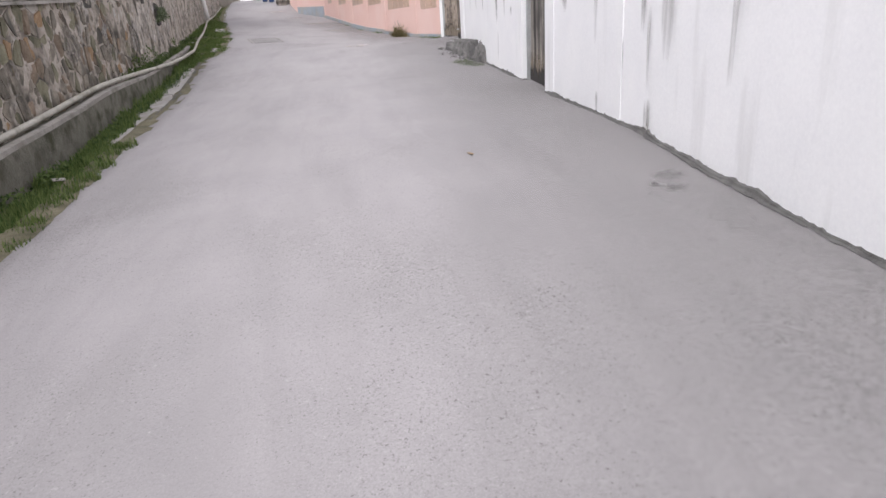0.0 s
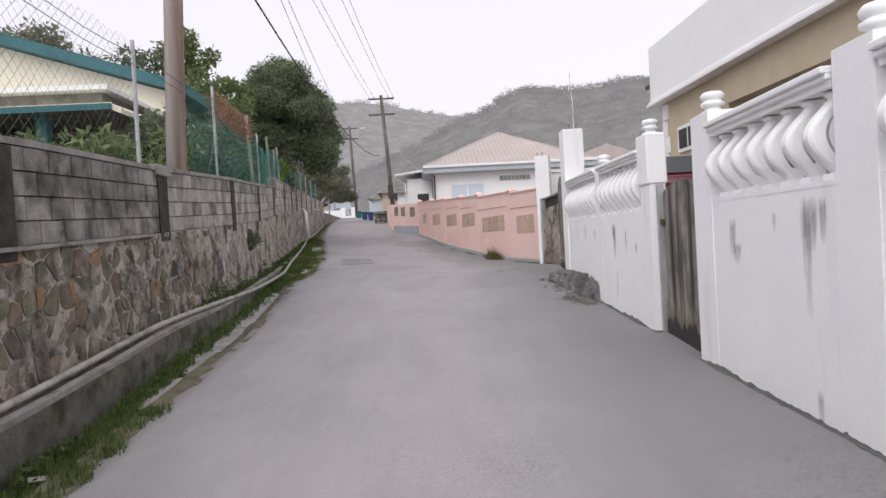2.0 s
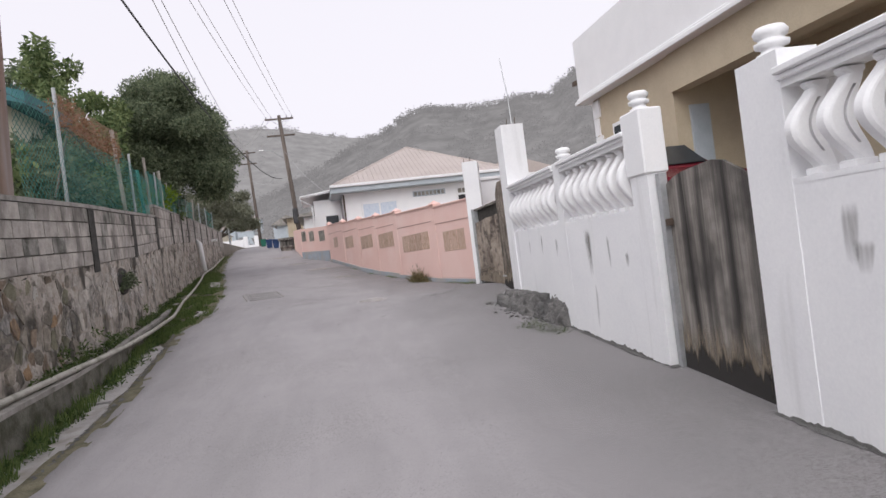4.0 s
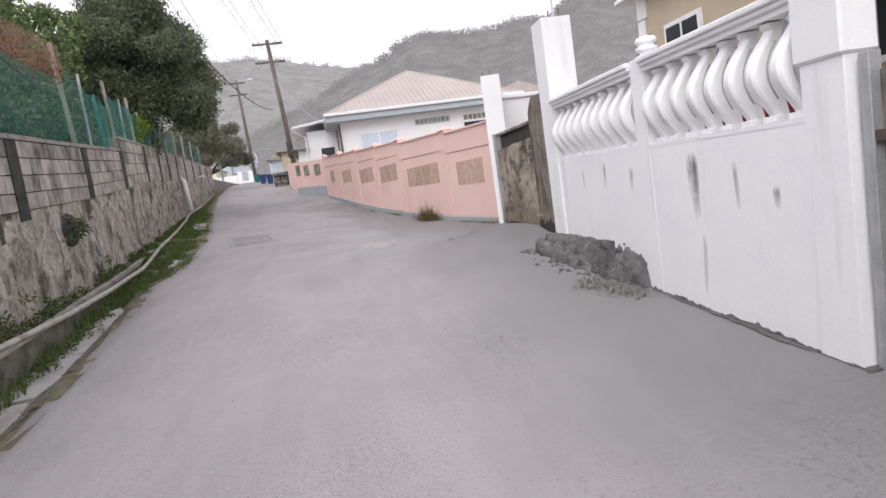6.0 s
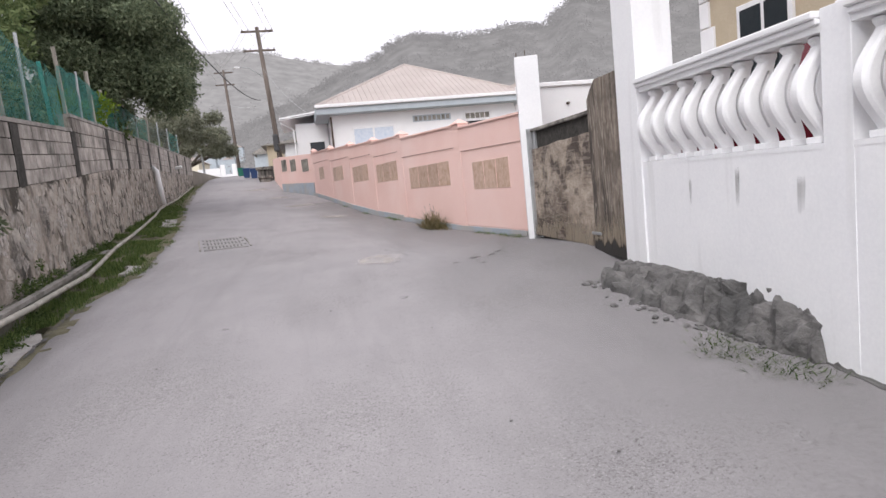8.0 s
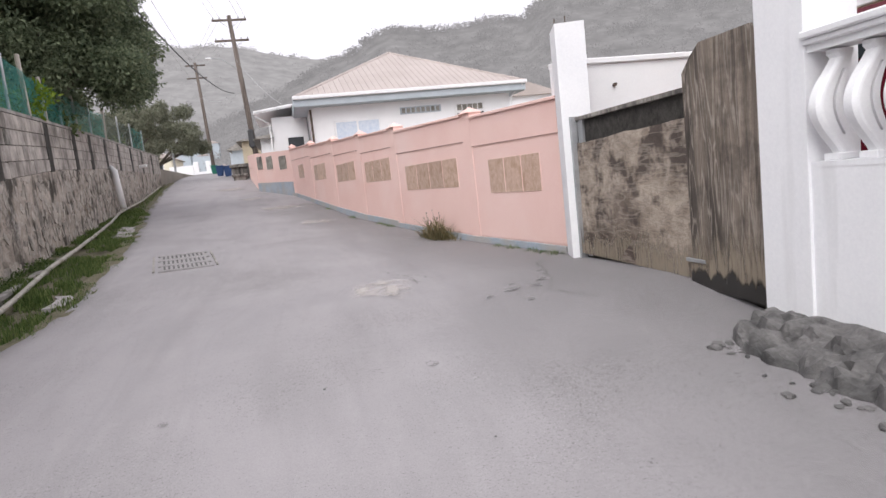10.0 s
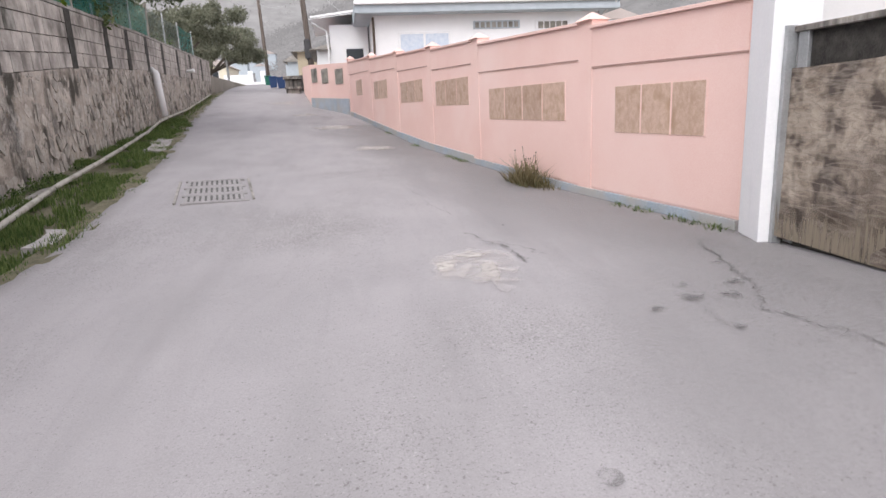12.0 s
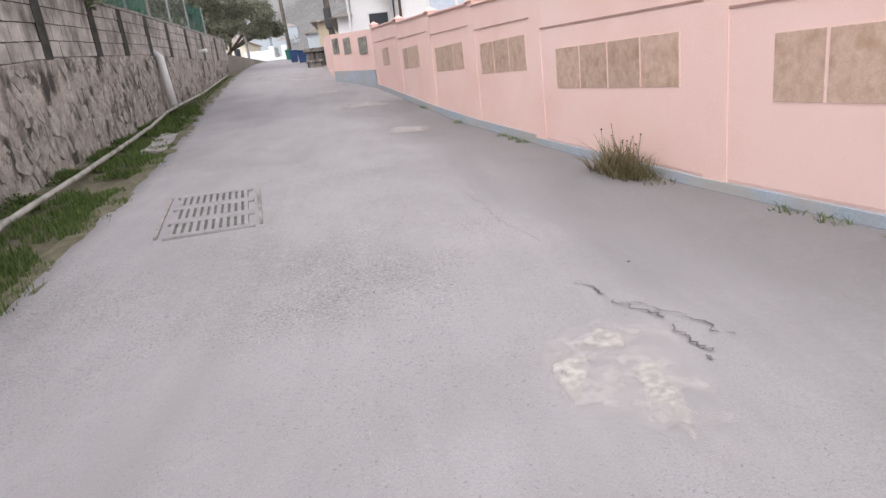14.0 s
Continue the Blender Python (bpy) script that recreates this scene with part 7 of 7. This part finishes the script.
def stones():
    """Irregular rubble stones: each the cell round its own seed, set proud of the mortar."""
    rng = random.Random(21)
    cw, chh = 0.175, 0.275
    y0, y1, rows = 3.0, 42.0, 10
    cols = int((y1 - y0) / cw)
    seeds = {}
    for i in range(cols):
        for j in range(-1, rows + 1):
            seeds[i, j] = (y0 + (i + 0.5 + (0.5 if j % 2 else 0) + rng.uniform(-0.44, 0.44)) * cw, (j + 0.5 + rng.uniform(-0.44, 0.44)) * chh)
    verts, faces, made = [], [], 0
    for (i, j), (sy, sz) in sorted(seeds.items()):
        y_mid = sy
        base, top = land(left_x(y_mid), y_mid) - 0.1, left_joint(y_mid) - 0.02
        if sz < -0.1 or base + sz > top + 0.1:
            continue
        poly = [(sy - 0.5, sz - 0.5), (sy + 0.5, sz - 0.5), (sy + 0.5, sz + 0.5), (sy - 0.5, sz + 0.5)]
        for di in (-2, -1, 0, 1, 2):
            for dj in (-2, -1, 0, 1, 2):
                q = seeds.get((i + di, j + dj))
                if q is None or (di == 0 and dj == 0):
                    continue
                nx, ny = q[0] - sy, q[1] - sz
                d = math.hypot(nx, ny)
                nx, ny = nx / d, ny / d
                poly = clip(poly, sy + nx * (d / 2 - 0.007), sz + ny * (d / 2 - 0.007), nx, ny)
        poly = clip(poly, 0, top - base, 0, 1)
        if len(poly) < 3:
            continue
        # round the corners once
        soft = []
        for k in range(len(poly)):
            a, b = poly[k], poly[(k + 1) % len(poly)]
            soft += [(a[0] * 0.9 + b[0] * 0.1, a[1] * 0.9 + b[1] * 0.1), (a[0] * 0.1 + b[0] * 0.9, a[1] * 0.1 + b[1] * 0.9)]
        cy, cz = sum(p[0] for p in soft) / len(soft), sum(p[1] for p in soft) / len(soft)
        proud = rng.uniform(-0.006, 0.016) if sy < 14.5 else rng.uniform(-0.008, 0.016)
        tilt_y, tilt_z = rng.uniform(-0.12, 0.12), rng.uniform(-0.12, 0.12)
        v, n = [], len(soft)
        for p in soft:
            v.append((left_x(p[0]) - 0.035, p[0], base + p[1]))
        for p in soft:
            q = (cy + (p[0] - cy) * 0.93, cz + (p[1] - cz) * 0.93)
            v.append((left_x(q[0]) + proud + tilt_y * (q[0] - cy) + tilt_z * (q[1] - cz) + rng.uniform(-0.004, 0.004), q[0], base + q[1]))
        v.append((left_x(cy) + proud + rng.uniform(0.0, 0.012), cy, base + cz))
        f = [(k, (k + 1) % n, n + (k + 1) % n, n + k) for k in range(n)] + [(n + k, n + (k + 1) % n, 2 * n) for k in range(n)]
        if 5.0 < sy < 14.2 and made < 300:
            made += 1
            pick = rng.random()
            raw("stone", v, f, M_OCHRE if pick < 0.05 else M_LIGHTSTONE if pick < 0.12 else M_BROWNSTONE if pick < 0.34 else M_OLIVESTONE if pick < 0.52 else M_STONE, wall_left)
        else:
            k0 = len(verts)
            verts.extend(v)
            faces.extend(tuple(k0 + x for x in face) for face in f)
    tagged(raw("far_stones", verts, faces, M_STONE_FAR, wall_left), kind="stuff")


def mortar_skin():
    """Mortar smeared over the rubble, thicker farther up the lane, leaving stones bare in places."""
    verts, faces = [], []
    ys = np.arange(2.0, 43.5, 0.07)
    k = 34
    for y in ys:
        lo, hi = land(left_x(y), y) - 0.12, left_joint(y) - 0.004
        deep = lerp(y, [3, 9, 12, 15, 22, 40], [0.001, 0.003, 0.007, 0.008, 0.005, 0.004])
        for j in range(k + 1):
            z = lo + (hi - lo) * j / k
            bulge = 0.018 * noise.noise((y * 1.1, z * 1.5, 0)) + 0.014 * noise.noise((y * 4.2, z * 5, 3)) + 0.010 * noise.noise((y * 11, z * 11, 6))
            verts.append((left_x(y) + deep + bulge, y, z))
    w = k + 1
    faces = [(i * w + j, i * w + j + 1, (i + 1) * w + j + 1, (i + 1) * w + j) for i in range(len(ys) - 1) for j in range(k)]
    raw("mortar_skin", verts, faces, M_SKIN, wall_left, "rough mortar smeared over the rubble", smooth=True)


def wall_smear(y, z, half_y, half_z, material, label):
    """A ragged smear of lime or damp on the left wall, fading at its rim."""
    bm = bmesh.new()
    lay = bm.verts.layers.float.new("edge")
    rings = []
    for size, edge in ((1.1, 0.0), (0.7, 0.95), (0.3, 1.0)):
        ring = []
        for i in range(20):
            a = 2 * math.pi * i / 20
            wob = size * (1 + 0.4 * noise.noise((math.cos(a) * 1.5 + y, math.sin(a) * 1.5, z)))
            py, pz = y + half_y * wob * math.cos(a), z + half_z * wob * math.sin(a)
            v = bm.verts.new((left_x(py) + 0.034, py, pz))
            v[lay] = edge
            ring.append(v)
        rings.append(ring)
    mid = bm.verts.new((left_x(y) + 0.034, y, z))
    mid[lay] = 1.0
    for a, b in zip(rings, rings[1:]):
        for i in range(20):
            bm.faces.new((a[i], a[(i + 1) % 20], b[(i + 1) % 20], b[i]))
    for i in range(20):
        bm.faces.new((rings[-1][i], rings[-1][(i + 1) % 20], mid))
    part("smear", bm, material, wall_left, label)


for y, z, a, b in ((14.75, 1.86, 0.35, 0.14), (14.9, 1.35, 0.22, 0.24), (15.9, 1.55, 0.3, 0.25), (14.2, 1.25, 0.25, 0.16), (16.9, 1.5, 0.3, 0.2), (18.6, 1.7, 0.3, 0.3)):
    wall_smear(y, z, a, b, M_PALESKIN, "pale lime smear")
for y, z, a, b in ((13.4, 1.45, 0.35, 0.3), (14.6, 1.0, 0.3, 0.2), (15.3, 1.2, 0.28, 0.22), (16.4, 1.25, 0.35, 0.3), (12.3, 1.3, 0.4, 0.35), (10.6, 1.3, 0.4, 0.35), (17.7, 1.75, 0.3, 0.3), (8.9, 1.2, 0.4, 0.3), (20.4, 1.8, 0.4, 0.3)):
    wall_smear(y, z, a, b, M_DARKSKIN, "dark damp smear")
block_courses()
mortar_skin()
stones()
